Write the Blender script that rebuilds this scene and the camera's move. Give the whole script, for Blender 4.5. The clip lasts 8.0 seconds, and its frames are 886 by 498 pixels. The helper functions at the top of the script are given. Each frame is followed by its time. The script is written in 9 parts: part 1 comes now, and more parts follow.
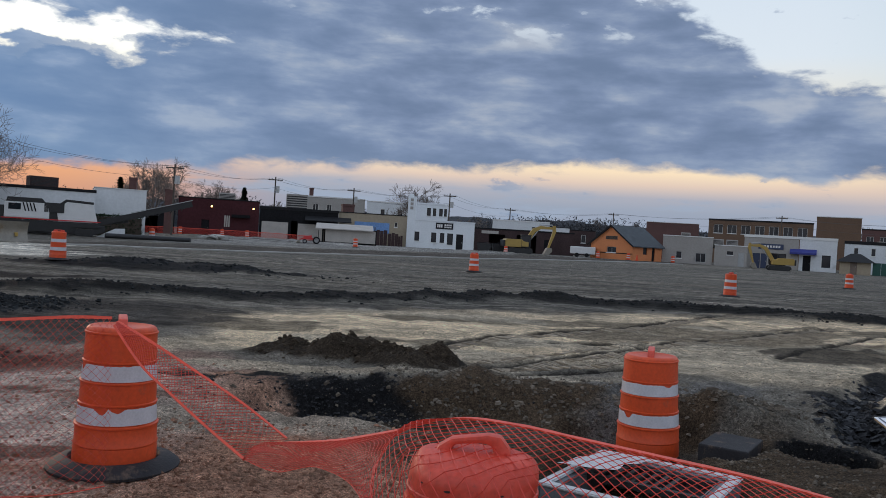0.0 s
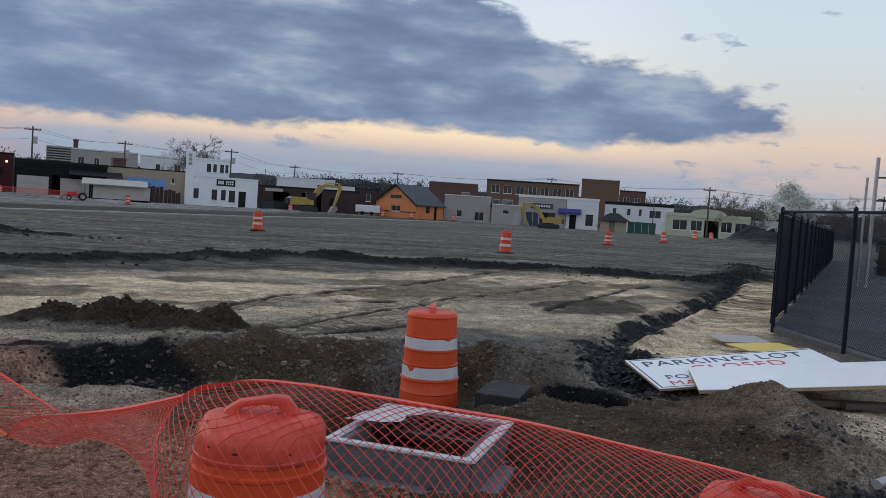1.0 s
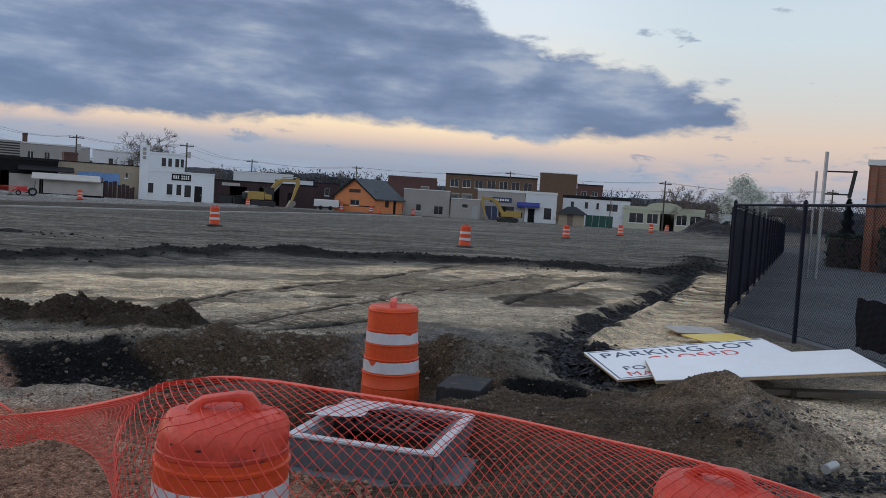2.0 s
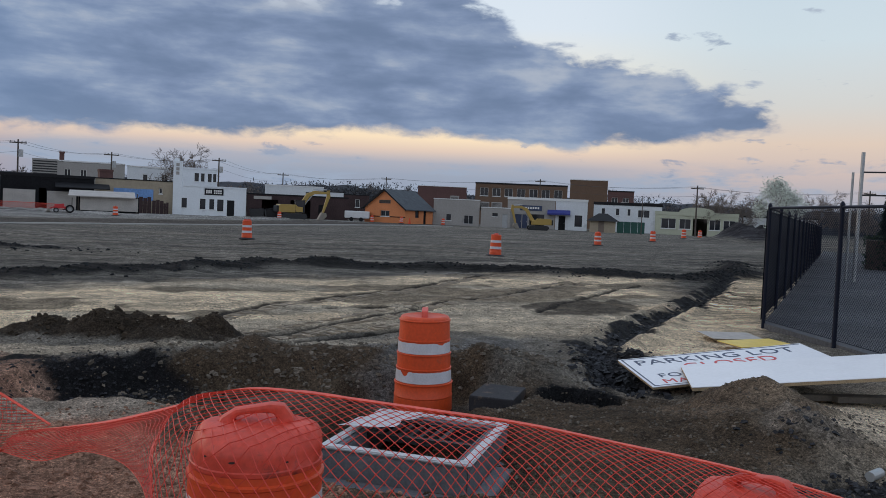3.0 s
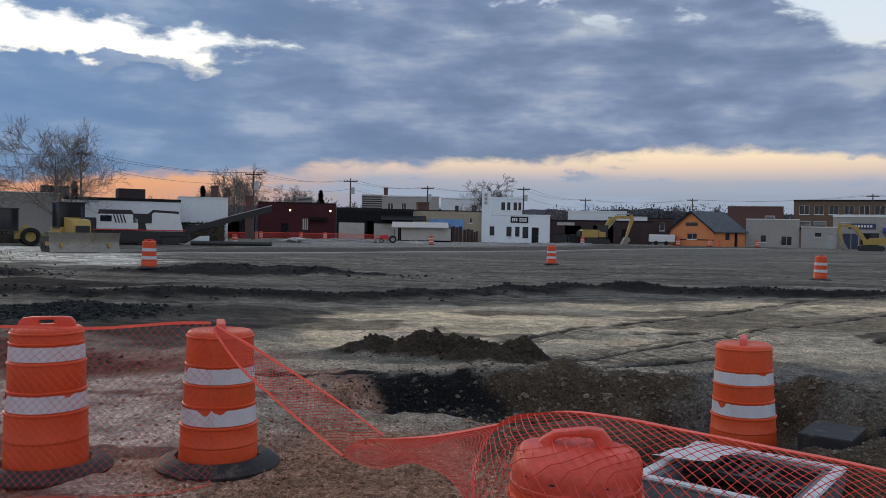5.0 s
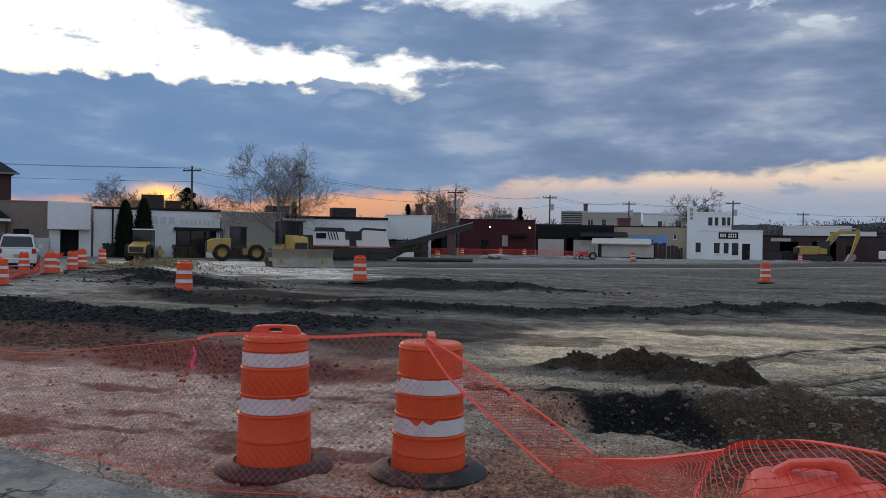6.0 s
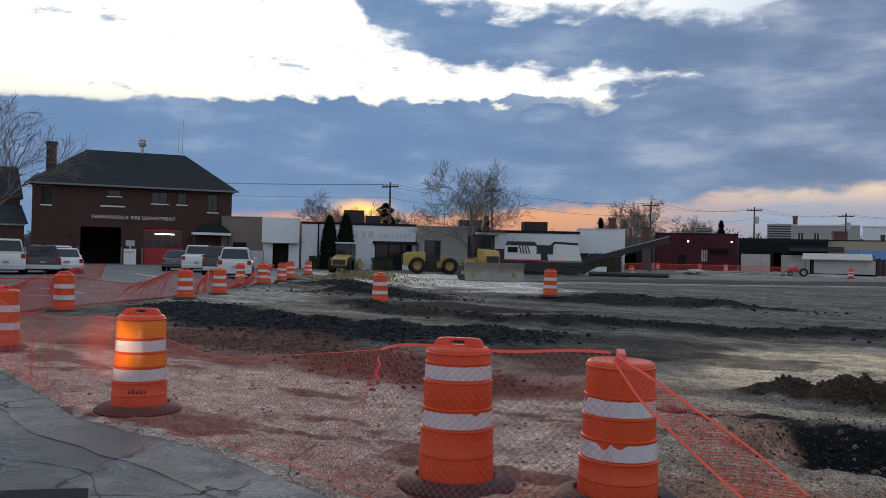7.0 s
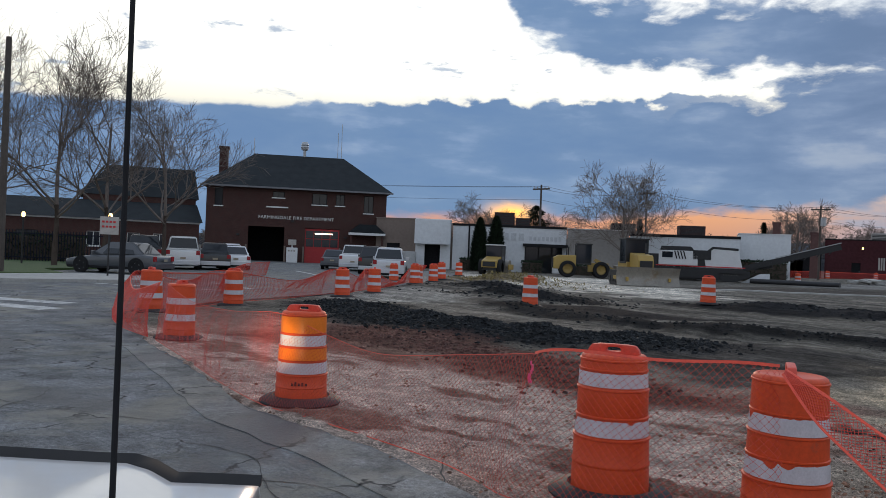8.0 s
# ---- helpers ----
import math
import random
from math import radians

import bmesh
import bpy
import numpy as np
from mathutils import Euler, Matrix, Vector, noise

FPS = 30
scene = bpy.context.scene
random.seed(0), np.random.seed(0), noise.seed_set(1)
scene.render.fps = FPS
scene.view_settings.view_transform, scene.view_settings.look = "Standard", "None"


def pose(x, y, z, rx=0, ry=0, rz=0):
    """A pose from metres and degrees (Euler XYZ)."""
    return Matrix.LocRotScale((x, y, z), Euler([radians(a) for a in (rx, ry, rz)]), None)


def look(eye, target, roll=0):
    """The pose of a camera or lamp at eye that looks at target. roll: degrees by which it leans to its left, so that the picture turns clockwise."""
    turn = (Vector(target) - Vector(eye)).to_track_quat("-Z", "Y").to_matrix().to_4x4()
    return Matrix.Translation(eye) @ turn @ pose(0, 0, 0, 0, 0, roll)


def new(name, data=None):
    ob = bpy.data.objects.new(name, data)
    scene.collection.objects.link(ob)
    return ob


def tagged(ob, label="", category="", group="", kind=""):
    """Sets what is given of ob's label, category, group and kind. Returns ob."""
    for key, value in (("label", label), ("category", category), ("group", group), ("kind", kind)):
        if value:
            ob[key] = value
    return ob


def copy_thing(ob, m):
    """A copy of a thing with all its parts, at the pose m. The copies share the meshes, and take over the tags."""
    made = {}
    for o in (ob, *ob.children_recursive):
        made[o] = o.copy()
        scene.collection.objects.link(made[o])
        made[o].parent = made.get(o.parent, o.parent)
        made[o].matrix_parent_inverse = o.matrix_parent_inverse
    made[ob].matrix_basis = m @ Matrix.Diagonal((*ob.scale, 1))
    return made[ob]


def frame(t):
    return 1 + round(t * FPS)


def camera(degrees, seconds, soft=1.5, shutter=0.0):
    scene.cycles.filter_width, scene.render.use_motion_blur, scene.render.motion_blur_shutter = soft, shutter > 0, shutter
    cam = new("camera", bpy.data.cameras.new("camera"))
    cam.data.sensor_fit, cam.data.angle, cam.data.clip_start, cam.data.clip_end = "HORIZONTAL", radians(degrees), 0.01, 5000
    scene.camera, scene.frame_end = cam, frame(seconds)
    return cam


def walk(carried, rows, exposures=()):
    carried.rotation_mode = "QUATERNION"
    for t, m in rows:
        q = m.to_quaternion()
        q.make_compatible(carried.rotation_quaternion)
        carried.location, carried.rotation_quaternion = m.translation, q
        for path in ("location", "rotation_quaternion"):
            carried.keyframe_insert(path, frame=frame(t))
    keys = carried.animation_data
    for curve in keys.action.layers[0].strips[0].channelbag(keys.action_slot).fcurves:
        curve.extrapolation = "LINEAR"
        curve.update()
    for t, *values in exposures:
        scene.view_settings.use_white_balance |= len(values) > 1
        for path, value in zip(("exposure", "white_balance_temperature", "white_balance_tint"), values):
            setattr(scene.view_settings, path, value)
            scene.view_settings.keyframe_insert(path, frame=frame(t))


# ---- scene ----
cam = camera(57.23, 8.0, 0.75)
# seconds, eye, (pitch, roll, yaw)
PATH = [
    (0.0, (0.000, -0.000, 1.662), (-0.701, -3.468, -0.256)),
    (0.5, (-0.016, -0.035, 1.672), (-1.699, -3.728, -8.453)),
    (1.0, (-0.014, -0.065, 1.682), (-2.687, -3.828, -15.331)),
    (1.5, (-0.035, -0.096, 1.689), (-3.044, -3.821, -18.422)),
    (3.0, (-0.023, -0.074, 1.681), (-2.363, -2.532, -16.086)),
    (3.5, (-0.046, -0.092, 1.686), (-2.071, -1.997, -13.550)),
    (4.0, (-0.039, -0.042, 1.672), (-1.777, -1.679, -8.522)),
    (4.5, (-0.046, -0.035, 1.671), (-1.396, -1.263, -1.736)),
    (6.0, (-0.130, -0.015, 1.652), (-0.326, -1.014, 18.977)),
    (6.5, (-0.170, 0.165, 1.641), (0.185, -0.960, 26.514)),
    (7.0, (-0.188, 0.222, 1.631), (0.404, -1.317, 32.455)),
    (7.5, (-0.211, 0.196, 1.635), (0.236, -1.955, 38.669)),
    (8.0, (-0.225, 0.209, 1.634), (0.235, -2.282, 42.979)),
]
walk(cam, [(t, pose(*e, 90 + a[0], a[1], a[2])) for t, e, a in PATH])

# ---- sky and light ----
world = bpy.data.worlds.new("dusk_sky")
scene.world = world
world.use_nodes = True
WT = world.node_tree
WT.nodes.clear()


def wn(kind, **sets):
    n = WT.nodes.new(kind)
    for k, v in sets.items():
        n.inputs[k].default_value = v
    return n


def wm(op, a, b=None, c=None, clamp=False):
    n = WT.nodes.new("ShaderNodeMath")
    n.operation, n.use_clamp = op, clamp
    for i, v in enumerate((a, b, c)):
        if v is None:
            continue
        if isinstance(v, (int, float)):
            n.inputs[i].default_value = v
        else:
            WT.links.new(v, n.inputs[i])
    return n.outputs[0]


def wstep(v, lo, hi):
    n = WT.nodes.new("ShaderNodeMapRange")
    n.interpolation_type = "SMOOTHSTEP"
    n.inputs["From Min"].default_value, n.inputs["From Max"].default_value = lo, hi
    WT.links.new(v, n.inputs["Value"])
    return n.outputs["Result"]


def wcurve(v, pts, lo, hi):
    """A piecewise linear function of v; pts: (v, value), values within lo..hi."""
    n = WT.nodes.new("ShaderNodeFloatCurve")
    a, b = pts[0][0], pts[-1][0]
    c = n.mapping.curves[0]
    while len(c.points) < len(pts):
        c.points.new(0.5, 0.5)
    for p, (x, y) in zip(c.points, pts):
        p.location = ((x - a) / (b - a), (y - lo) / (hi - lo))
        p.handle_type = "AUTO_CLAMPED"
    n.mapping.update()
    m = WT.nodes.new("ShaderNodeMapRange")
    m.inputs["From Min"].default_value, m.inputs["From Max"].default_value = a, b
    WT.links.new(v, m.inputs["Value"])
    WT.links.new(m.outputs["Result"], n.inputs["Value"])
    return wm("MULTIPLY_ADD", n.outputs[0], hi - lo, lo)


def wmix(f, a, b, mode="MIX"):
    n = WT.nodes.new("ShaderNodeMix")
    n.data_type, n.blend_type = "RGBA", mode
    for sock, v in ((n.inputs[0], f), (n.inputs[6], a), (n.inputs[7], b)):
        if isinstance(v, (int, float)):
            sock.default_value = v
        elif isinstance(v, tuple):
            sock.default_value = (*v, 1)
        else:
            WT.links.new(v, sock)
    return n.outputs[2]


def wramp(v, stops, lo, hi):
    m = WT.nodes.new("ShaderNodeMapRange")
    m.inputs["From Min"].default_value, m.inputs["From Max"].default_value = lo, hi
    WT.links.new(v, m.inputs["Value"])
    n = WT.nodes.new("ShaderNodeValToRGB")
    r = n.color_ramp
    while len(r.elements) < len(stops):
        r.elements.new(0.5)
    for e, (x, col) in zip(r.elements, stops):
        e.position, e.color = (x - lo) / (hi - lo), (*col, 1)
    WT.links.new(m.outputs["Result"], n.inputs["Fac"])
    return n.outputs["Color"]


def wnoise(vec, scale, detail, rough, dist=0.0):
    n = wn("ShaderNodeTexNoise", Scale=scale, Detail=detail, Roughness=rough, Distortion=dist)
    WT.links.new(vec, n.inputs["Vector"])
    return n.outputs["Fac"]


tc = WT.nodes.new("ShaderNodeTexCoord")
sp = WT.nodes.new("ShaderNodeSeparateXYZ")
WT.links.new(tc.outputs["Generated"], sp.inputs[0])
AZ = wm("MULTIPLY", wm("ARCTAN2", sp.outputs["X"], sp.outputs["Y"]), 57.2958)
EL = wm("MULTIPLY", wm("ARCSINE", sp.outputs["Z"]), 57.2958)


def wvec(ax, ex, off=0.0):
    n = WT.nodes.new("ShaderNodeCombineXYZ")
    WT.links.new(wm("MULTIPLY_ADD", AZ, ax, off), n.inputs[0])
    WT.links.new(wm("MULTIPLY", EL, ex), n.inputs[1])
    return n.outputs[0]


n_big = wnoise(wvec(0.10, 0.27), 1.0, 8, 0.56, 0.2)
n_fine = wnoise(wvec(0.34, 0.80, 7.0), 1.0, 8, 0.58, 0.25)
n_puff = wnoise(wvec(0.15, 0.46, 11.0), 1.0, 5, 0.52, 0.15)
n_streak = wnoise(wvec(0.08, 0.55, 3.0), 1.0, 8, 0.62, 0.3)
c_big, c_fine, c_streak, c_puff = (wm("SUBTRACT", n, 0.5) for n in (n_big, n_fine, n_streak, n_puff))

# clear sky behind the clouds: orange to peach low down, pale blue above, glaring towards the sunset
clear_left = wramp(EL, [(0, (0.30, 0.24, 0.27)), (1.5, (0.62, 0.32, 0.22)), (3.2, (0.85, 0.42, 0.22)), (5.5, (0.62, 0.48, 0.44)),
                        (9.5, (1.0, 0.97, 0.84)), (12, (1.25, 1.24, 1.16)), (30, (1.0, 1.05, 1.12))], -1, 30)
clear_mid = wramp(EL, [(0, (0.30, 0.33, 0.42)), (1.8, (0.31, 0.355, 0.46)), (2.7, (0.33, 0.38, 0.48)), (3.6, (0.42, 0.43, 0.50)), (4.5, (0.76, 0.60, 0.50)), (5.3, (0.95, 0.76, 0.54)),
                       (9, (0.86, 0.80, 0.66)), (13, (0.72, 0.80, 0.88)), (30, (0.55, 0.68, 0.86))], -1, 30)
clear_right = wramp(EL, [(0, (0.36, 0.38, 0.45)), (1.8, (0.40, 0.41, 0.48)), (3.6, (0.60, 0.50, 0.48)), (5.6, (0.74, 0.60, 0.50)),
                         (8, (0.66, 0.66, 0.64)), (12, (0.62, 0.72, 0.78)), (30, (0.45, 0.60, 0.80))], -1, 30)
clear = wmix(wstep(AZ, -26, -8), clear_left, clear_mid)
clear = wmix(wstep(AZ, 22, 38), clear, clear_right)
behind = wramp(EL, [(0, (0.34, 0.36, 0.43)), (8, (0.50, 0.54, 0.64)), (30, (0.52, 0.60, 0.74)), (90, (0.46, 0.55, 0.72))], -1, 90)
away = wm("MAXIMUM", wstep(wm("ABSOLUTE", wm("ADD", AZ, 8)), 75, 115), wstep(EL, 22, 45))

# edges of the cloud deck over the compass
low_edge = wcurve(AZ, [(-180, 0), (-75, 0), (-57, 0.4), (-50, 1.8), (-40, 2.5), (-30, 2.7), (-20, 3.6), (-10, 4.3), (-3, 4.8), (8, 5.2), (18, 5.5), (28, 5.2), (36, 6.2), (60, 8), (180, 8)], 0, 40)
top_edge = wcurve(AZ, [(-180, 9), (-90, 8.4), (-72, 8.8), (-61, 9.4), (-51, 10.0), (-46, 10.3), (-36, 10.8), (-25, 11.3), (-18, 12.3), (-13, 15), (-7, 20), (0, 22), (12, 19), (18, 14.6), (24, 12.4), (28, 11.0), (34, 9.2), (37.5, 7.6), (42, 4), (60, 0), (180, 0)], 0, 40)
low2 = wcurve(AZ, [(-180, 40), (-60, 34), (-46, 22), (-40, 18), (-37, 14.6), (-33, 12.9), (-29, 12.5), (-24, 12.4), (-18, 12.5), (-12, 12.9), (4, 24), (20, 40), (180, 40)], 0, 40)
top2 = wcurve(AZ, [(-180, 40), (-50, 40), (-38, 20), (-31, 17.8), (-22, 17.2), (-12, 16.6), (-6, 17.2), (2, 19), (12, 30), (180, 40)], 0, 40)
warp = wm("ADD", wm("MULTIPLY", c_big, 6.5), wm("MULTIPLY", c_fine, 5.0))
n_bump = wnoise(wvec(0.30, 0.42, 19.0), 1.0, 6, 0.5, 0.1)
bumps = wm("MULTIPLY", wm("SUBTRACT", n_bump, 0.5), wm("MULTIPLY_ADD", wstep(AZ, -62, -44), 3.2, 0.4))
west = wm("SUBTRACT", 1.0, wstep(AZ, -30, -12))
calm = wm("MULTIPLY_ADD", wstep(AZ, -34, -16), 0.85, 0.15)
above = wm("ADD", wm("SUBTRACT", EL, low_edge), wm("MULTIPLY", warp, 0.38))
below = wm("ADD", wm("SUBTRACT", top_edge, EL), wm("ADD", wm("MULTIPLY", warp, calm), wm("MULTIPLY", bumps, west)))
crisp = wm("MAXIMUM", wstep(below, -0.4, 1.0), wm("MULTIPLY", wstep(below, -0.12, 0.22), west))
deck = wm("MULTIPLY", wstep(above, -0.3, 0.6), crisp)
ragged = wm("ADD", wm("MULTIPLY", warp, 0.62), wm("MULTIPLY", bumps, 0.5))
deck2 = wm("MULTIPLY", wstep(wm("ADD", wm("SUBTRACT", EL, low2), ragged), -0.3, 0.7), wstep(wm("ADD", wm("SUBTRACT", top2, EL), wm("MULTIPLY", warp, 0.9)), -0.4, 1.2))
# breaks of bright sky high in the middle of the deck
rift = wm("MULTIPLY", wm("MULTIPLY", wstep(wm("ADD", c_fine, wm("MULTIPLY", c_puff, 0.8)), 0.10, 0.24), wstep(EL, 13.0, 15.5)), wm("MULTIPLY", wstep(AZ, -12, -5), wm("SUBTRACT", 1.0, wstep(AZ, 18, 26))))
deck = wm("MULTIPLY", deck, wm("MULTIPLY_ADD", rift, -0.85, 1.0))
wisps = wm("MULTIPLY", wstep(wm("ADD", c_fine, wm("MULTIPLY", c_streak, 0.8)), 0.12, 0.24), 0.7)
cover = wm("MAXIMUM", wm("MAXIMUM", deck, deck2), wisps)
thick = wstep(wm("ADD", wm("MULTIPLY", c_puff, 1.5), wm("ADD", wm("MULTIPLY", c_fine, 0.35), wm("MULTIPLY", c_streak, 0.55))), -0.34, 0.42)
shade_l = wramp(thick, [(0, (0.155, 0.265, 0.465)), (0.5, (0.18, 0.29, 0.48)), (0.75, (0.225, 0.335, 0.53)), (1, (0.30, 0.41, 0.58))], 0, 1)
shade_m = wramp(thick, [(0, (0.155, 0.217, 0.345)), (0.42, (0.208, 0.277, 0.425)), (0.7, (0.268, 0.34, 0.48)), (1, (0.395, 0.45, 0.55))], 0, 1)
shade = wmix(wstep(AZ, -40, 0), shade_l, shade_m)
# a thinner, bluer veil low under the deck to the west
shade = wmix(wm("MULTIPLY", wm("SUBTRACT", 1.0, wstep(EL, 2.0, 7.5)), 0.55), shade, wmix(wstep(AZ, -30, -5), (0.19, 0.305, 0.475), (0.24, 0.32, 0.46)))
bank = wm("MULTIPLY", wm("MULTIPLY", wstep(wm("ADD", c_streak, wm("MULTIPLY", c_fine, 0.4)), -0.03, 0.12), wm("SUBTRACT", 1.0, wstep(EL, 3.0, 4.6))), wstep(AZ, -26, -12))
clear = wmix(wm("MULTIPLY", bank, 0.8), clear, (0.34, 0.41, 0.53))
sky = wmix(cover, clear, shade)
sky = wmix(away, sky, behind)
# the sun's gap in the cloud
dx, dy = wm("DIVIDE", wm("SUBTRACT", AZ, -38.2), 1.5), wm("DIVIDE", wm("SUBTRACT", EL, wm("MULTIPLY_ADD", c_fine, 0.8, 3.0)), 0.55)
gap = wm("POWER", 2.718, wm("MULTIPLY", wm("ADD", wm("MULTIPLY", dx, dx), wm("MULTIPLY", dy, dy)), -1.0))
sky = wmix(gap, sky, (2.0, 1.0, 0.22))
band = wm("MULTIPLY", wm("SUBTRACT", 1.0, wstep(wm("ABSOLUTE", wm("SUBTRACT", AZ, -40)), 4, 17)), wm("MULTIPLY", wstep(wm("ADD", EL, wm("MULTIPLY", c_streak, 1.6)), 0.7, 1.5), wm("SUBTRACT", 1.0, wstep(wm("ADD", EL, wm("MULTIPLY", c_fine, 1.8)), 2.2, 3.1))))
sky = wmix(wm("MULTIPLY", band, 0.38), sky, (0.82, 0.38, 0.25))

nish = WT.nodes.new("ShaderNodeTexSky")
nish.sky_type, nish.sun_disc = "NISHITA", False
nish.sun_elevation, nish.sun_rotation = radians(3.0), radians(-38.2)
bg1, bg2 = wn("ShaderNodeBackground", Strength=1.0), wn("ShaderNodeBackground", Strength=0.05)
WT.links.new(sky, bg1.inputs["Color"])
WT.links.new(wmix(away, (0.0, 0.0, 0.0), nish.outputs[0]), bg2.inputs["Color"])
add, out = WT.nodes.new("ShaderNodeAddShader"), WT.nodes.new("ShaderNodeOutputWorld")
WT.links.new(bg1.outputs[0], add.inputs[0])
WT.links.new(bg2.outputs[0], add.inputs[1])
WT.links.new(add.outputs[0], out.inputs["Surface"])

sun = new("sun", bpy.data.lights.new("sun", "SUN"))
sun.data.energy, sun.data.angle, sun.data.color = 0.5, radians(14), (1.0, 0.72, 0.5)
sun.matrix_world = look((0, 0, 0), (math.sin(radians(38.2)), -math.cos(radians(38.2)), -0.16))
scene.view_settings.exposure = 0.0


# ---- materials ----
def mat(name, color, rough=0.7, metal=0.0, var=0.25, scale=6.0, bump=0.0, dirt=None, emit=0.0, clear=0.0, island=0.0, fine=8.0):
    """A surface with variation at two scales, relief, and an optional dirt colour in patches."""
    m = bpy.data.materials.new(name)
    m.use_nodes = True
    t = m.node_tree
    b = t.nodes["Principled BSDF"]
    b.inputs["Roughness"].default_value, b.inputs["Metallic"].default_value = rough, metal
    b.inputs["Coat Weight"].default_value = clear
    co = t.nodes.new("ShaderNodeTexCoord")
    src = co.outputs["Object"]
    n1, n2 = t.nodes.new("ShaderNodeTexNoise"), t.nodes.new("ShaderNodeTexNoise")
    n1.inputs["Scale"].default_value, n1.inputs["Detail"].default_value = scale, 5
    n2.inputs["Scale"].default_value, n2.inputs["Detail"].default_value = scale * fine, 3
    for n in (n1, n2):
        t.links.new(src, n.inputs["Vector"])
    mixn = t.nodes.new("ShaderNodeMath")
    mixn.operation = "ADD"
    t.links.new(n1.outputs["Fac"], mixn.inputs[0])
    t.links.new(n2.outputs["Fac"], mixn.inputs[1])
    mr = t.nodes.new("ShaderNodeMapRange")
    mr.inputs["From Min"].default_value, mr.inputs["From Max"].default_value = 0.6, 1.4
    mr.inputs["To Min"].default_value, mr.inputs["To Max"].default_value = 1 - var, 1 + var
    t.links.new(mixn.outputs[0], mr.inputs["Value"])
    val = mr.outputs["Result"]
    if island:
        gi = t.nodes.new("ShaderNodeNewGeometry")
        oi = t.nodes.new("ShaderNodeMapRange")
        oi.inputs["To Min"].default_value, oi.inputs["To Max"].default_value = 1 - island, 1 + island
        t.links.new(gi.outputs["Random Per Island"], oi.inputs["Value"])
        mu = t.nodes.new("ShaderNodeMath")
        mu.operation = "MULTIPLY"
        t.links.new(val, mu.inputs[0])
        t.links.new(oi.outputs["Result"], mu.inputs[1])
        val = mu.outputs[0]
    mx = t.nodes.new("ShaderNodeMix")
    mx.data_type, mx.blend_type = "RGBA", "MULTIPLY"
    mx.inputs[0].default_value = 1.0
    mx.inputs[6].default_value = (*color, 1)
    t.links.new(val, mx.inputs[7])
    col = mx.outputs[2]
    if dirt:
        n3 = t.nodes.new("ShaderNodeTexNoise")
        n3.inputs["Scale"].default_value, n3.inputs["Detail"].default_value, n3.inputs["Roughness"].default_value = scale * 0.7, 8, 0.7
        t.links.new(src, n3.inputs["Vector"])
        st = t.nodes.new("ShaderNodeMapRange")
        st.inputs["From Min"].default_value, st.inputs["From Max"].default_value = dirt[1], dirt[1] + 0.12
        t.links.new(n3.outputs["Fac"], st.inputs["Value"])
        m2 = t.nodes.new("ShaderNodeMix")
        m2.data_type = "RGBA"
        t.links.new(st.outputs["Result"], m2.inputs[0])
        t.links.new(col, m2.inputs[6])
        m2.inputs[7].default_value = (*dirt[0], 1)
        col = m2.outputs[2]
    t.links.new(col, b.inputs["Base Color"])
    if emit:
        t.links.new(col, b.inputs["Emission Color"])
        b.inputs["Emission Strength"].default_value = emit
    if bump:
        bp = t.nodes.new("ShaderNodeBump")
        bp.inputs["Strength"].default_value, bp.inputs["Distance"].default_value = min(1.0, bump), 0.02
        t.links.new(mixn.outputs[0], bp.inputs["Height"])
        t.links.new(bp.outputs["Normal"], b.inputs["Normal"])
    return m


def brick_mat(name, c1, c2, mortar, w=0.21, h=0.07):
    m = mat(name, c1, 0.85, var=0.2, scale=1.5)
    t = m.node_tree
    co = t.nodes.new("ShaderNodeTexCoord")
    mp = t.nodes.new("ShaderNodeSeparateXYZ")
    t.links.new(co.outputs["Object"], mp.inputs[0])
    ad = t.nodes.new("ShaderNodeMath")
    ad.operation = "ADD"
    t.links.new(mp.outputs[0], ad.inputs[0])
    t.links.new(mp.outputs[1], ad.inputs[1])
    cb = t.nodes.new("ShaderNodeCombineXYZ")
    t.links.new(ad.outputs[0], cb.inputs[0])
    t.links.new(mp.outputs[2], cb.inputs[1])
    br = t.nodes.new("ShaderNodeTexBrick")
    br.inputs["Scale"].default_value = 1.0
    br.inputs["Brick Width"].default_value, br.inputs["Row Height"].default_value, br.inputs["Mortar Size"].default_value = w, h, 0.008
    br.inputs["Color1"].default_value, br.inputs["Color2"].default_value, br.inputs["Mortar"].default_value = (*c1, 1), (*c2, 1), (*mortar, 1)
    t.links.new(cb.outputs[0], br.inputs["Vector"])
    mx = next(n for n in t.nodes if n.bl_idname == "ShaderNodeMix")
    t.links.new(br.outputs["Color"], mx.inputs[6])
    return m


def glass_mat(name, color, rough=0.06):
    m = bpy.data.materials.new(name)
    m.use_nodes = True
    b = m.node_tree.nodes["Principled BSDF"]
    b.inputs["Base Color"].default_value = (*color, 1)
    b.inputs["Roughness"].default_value = rough
    b.inputs["Specular IOR Level"].default_value = 0.5
    return m


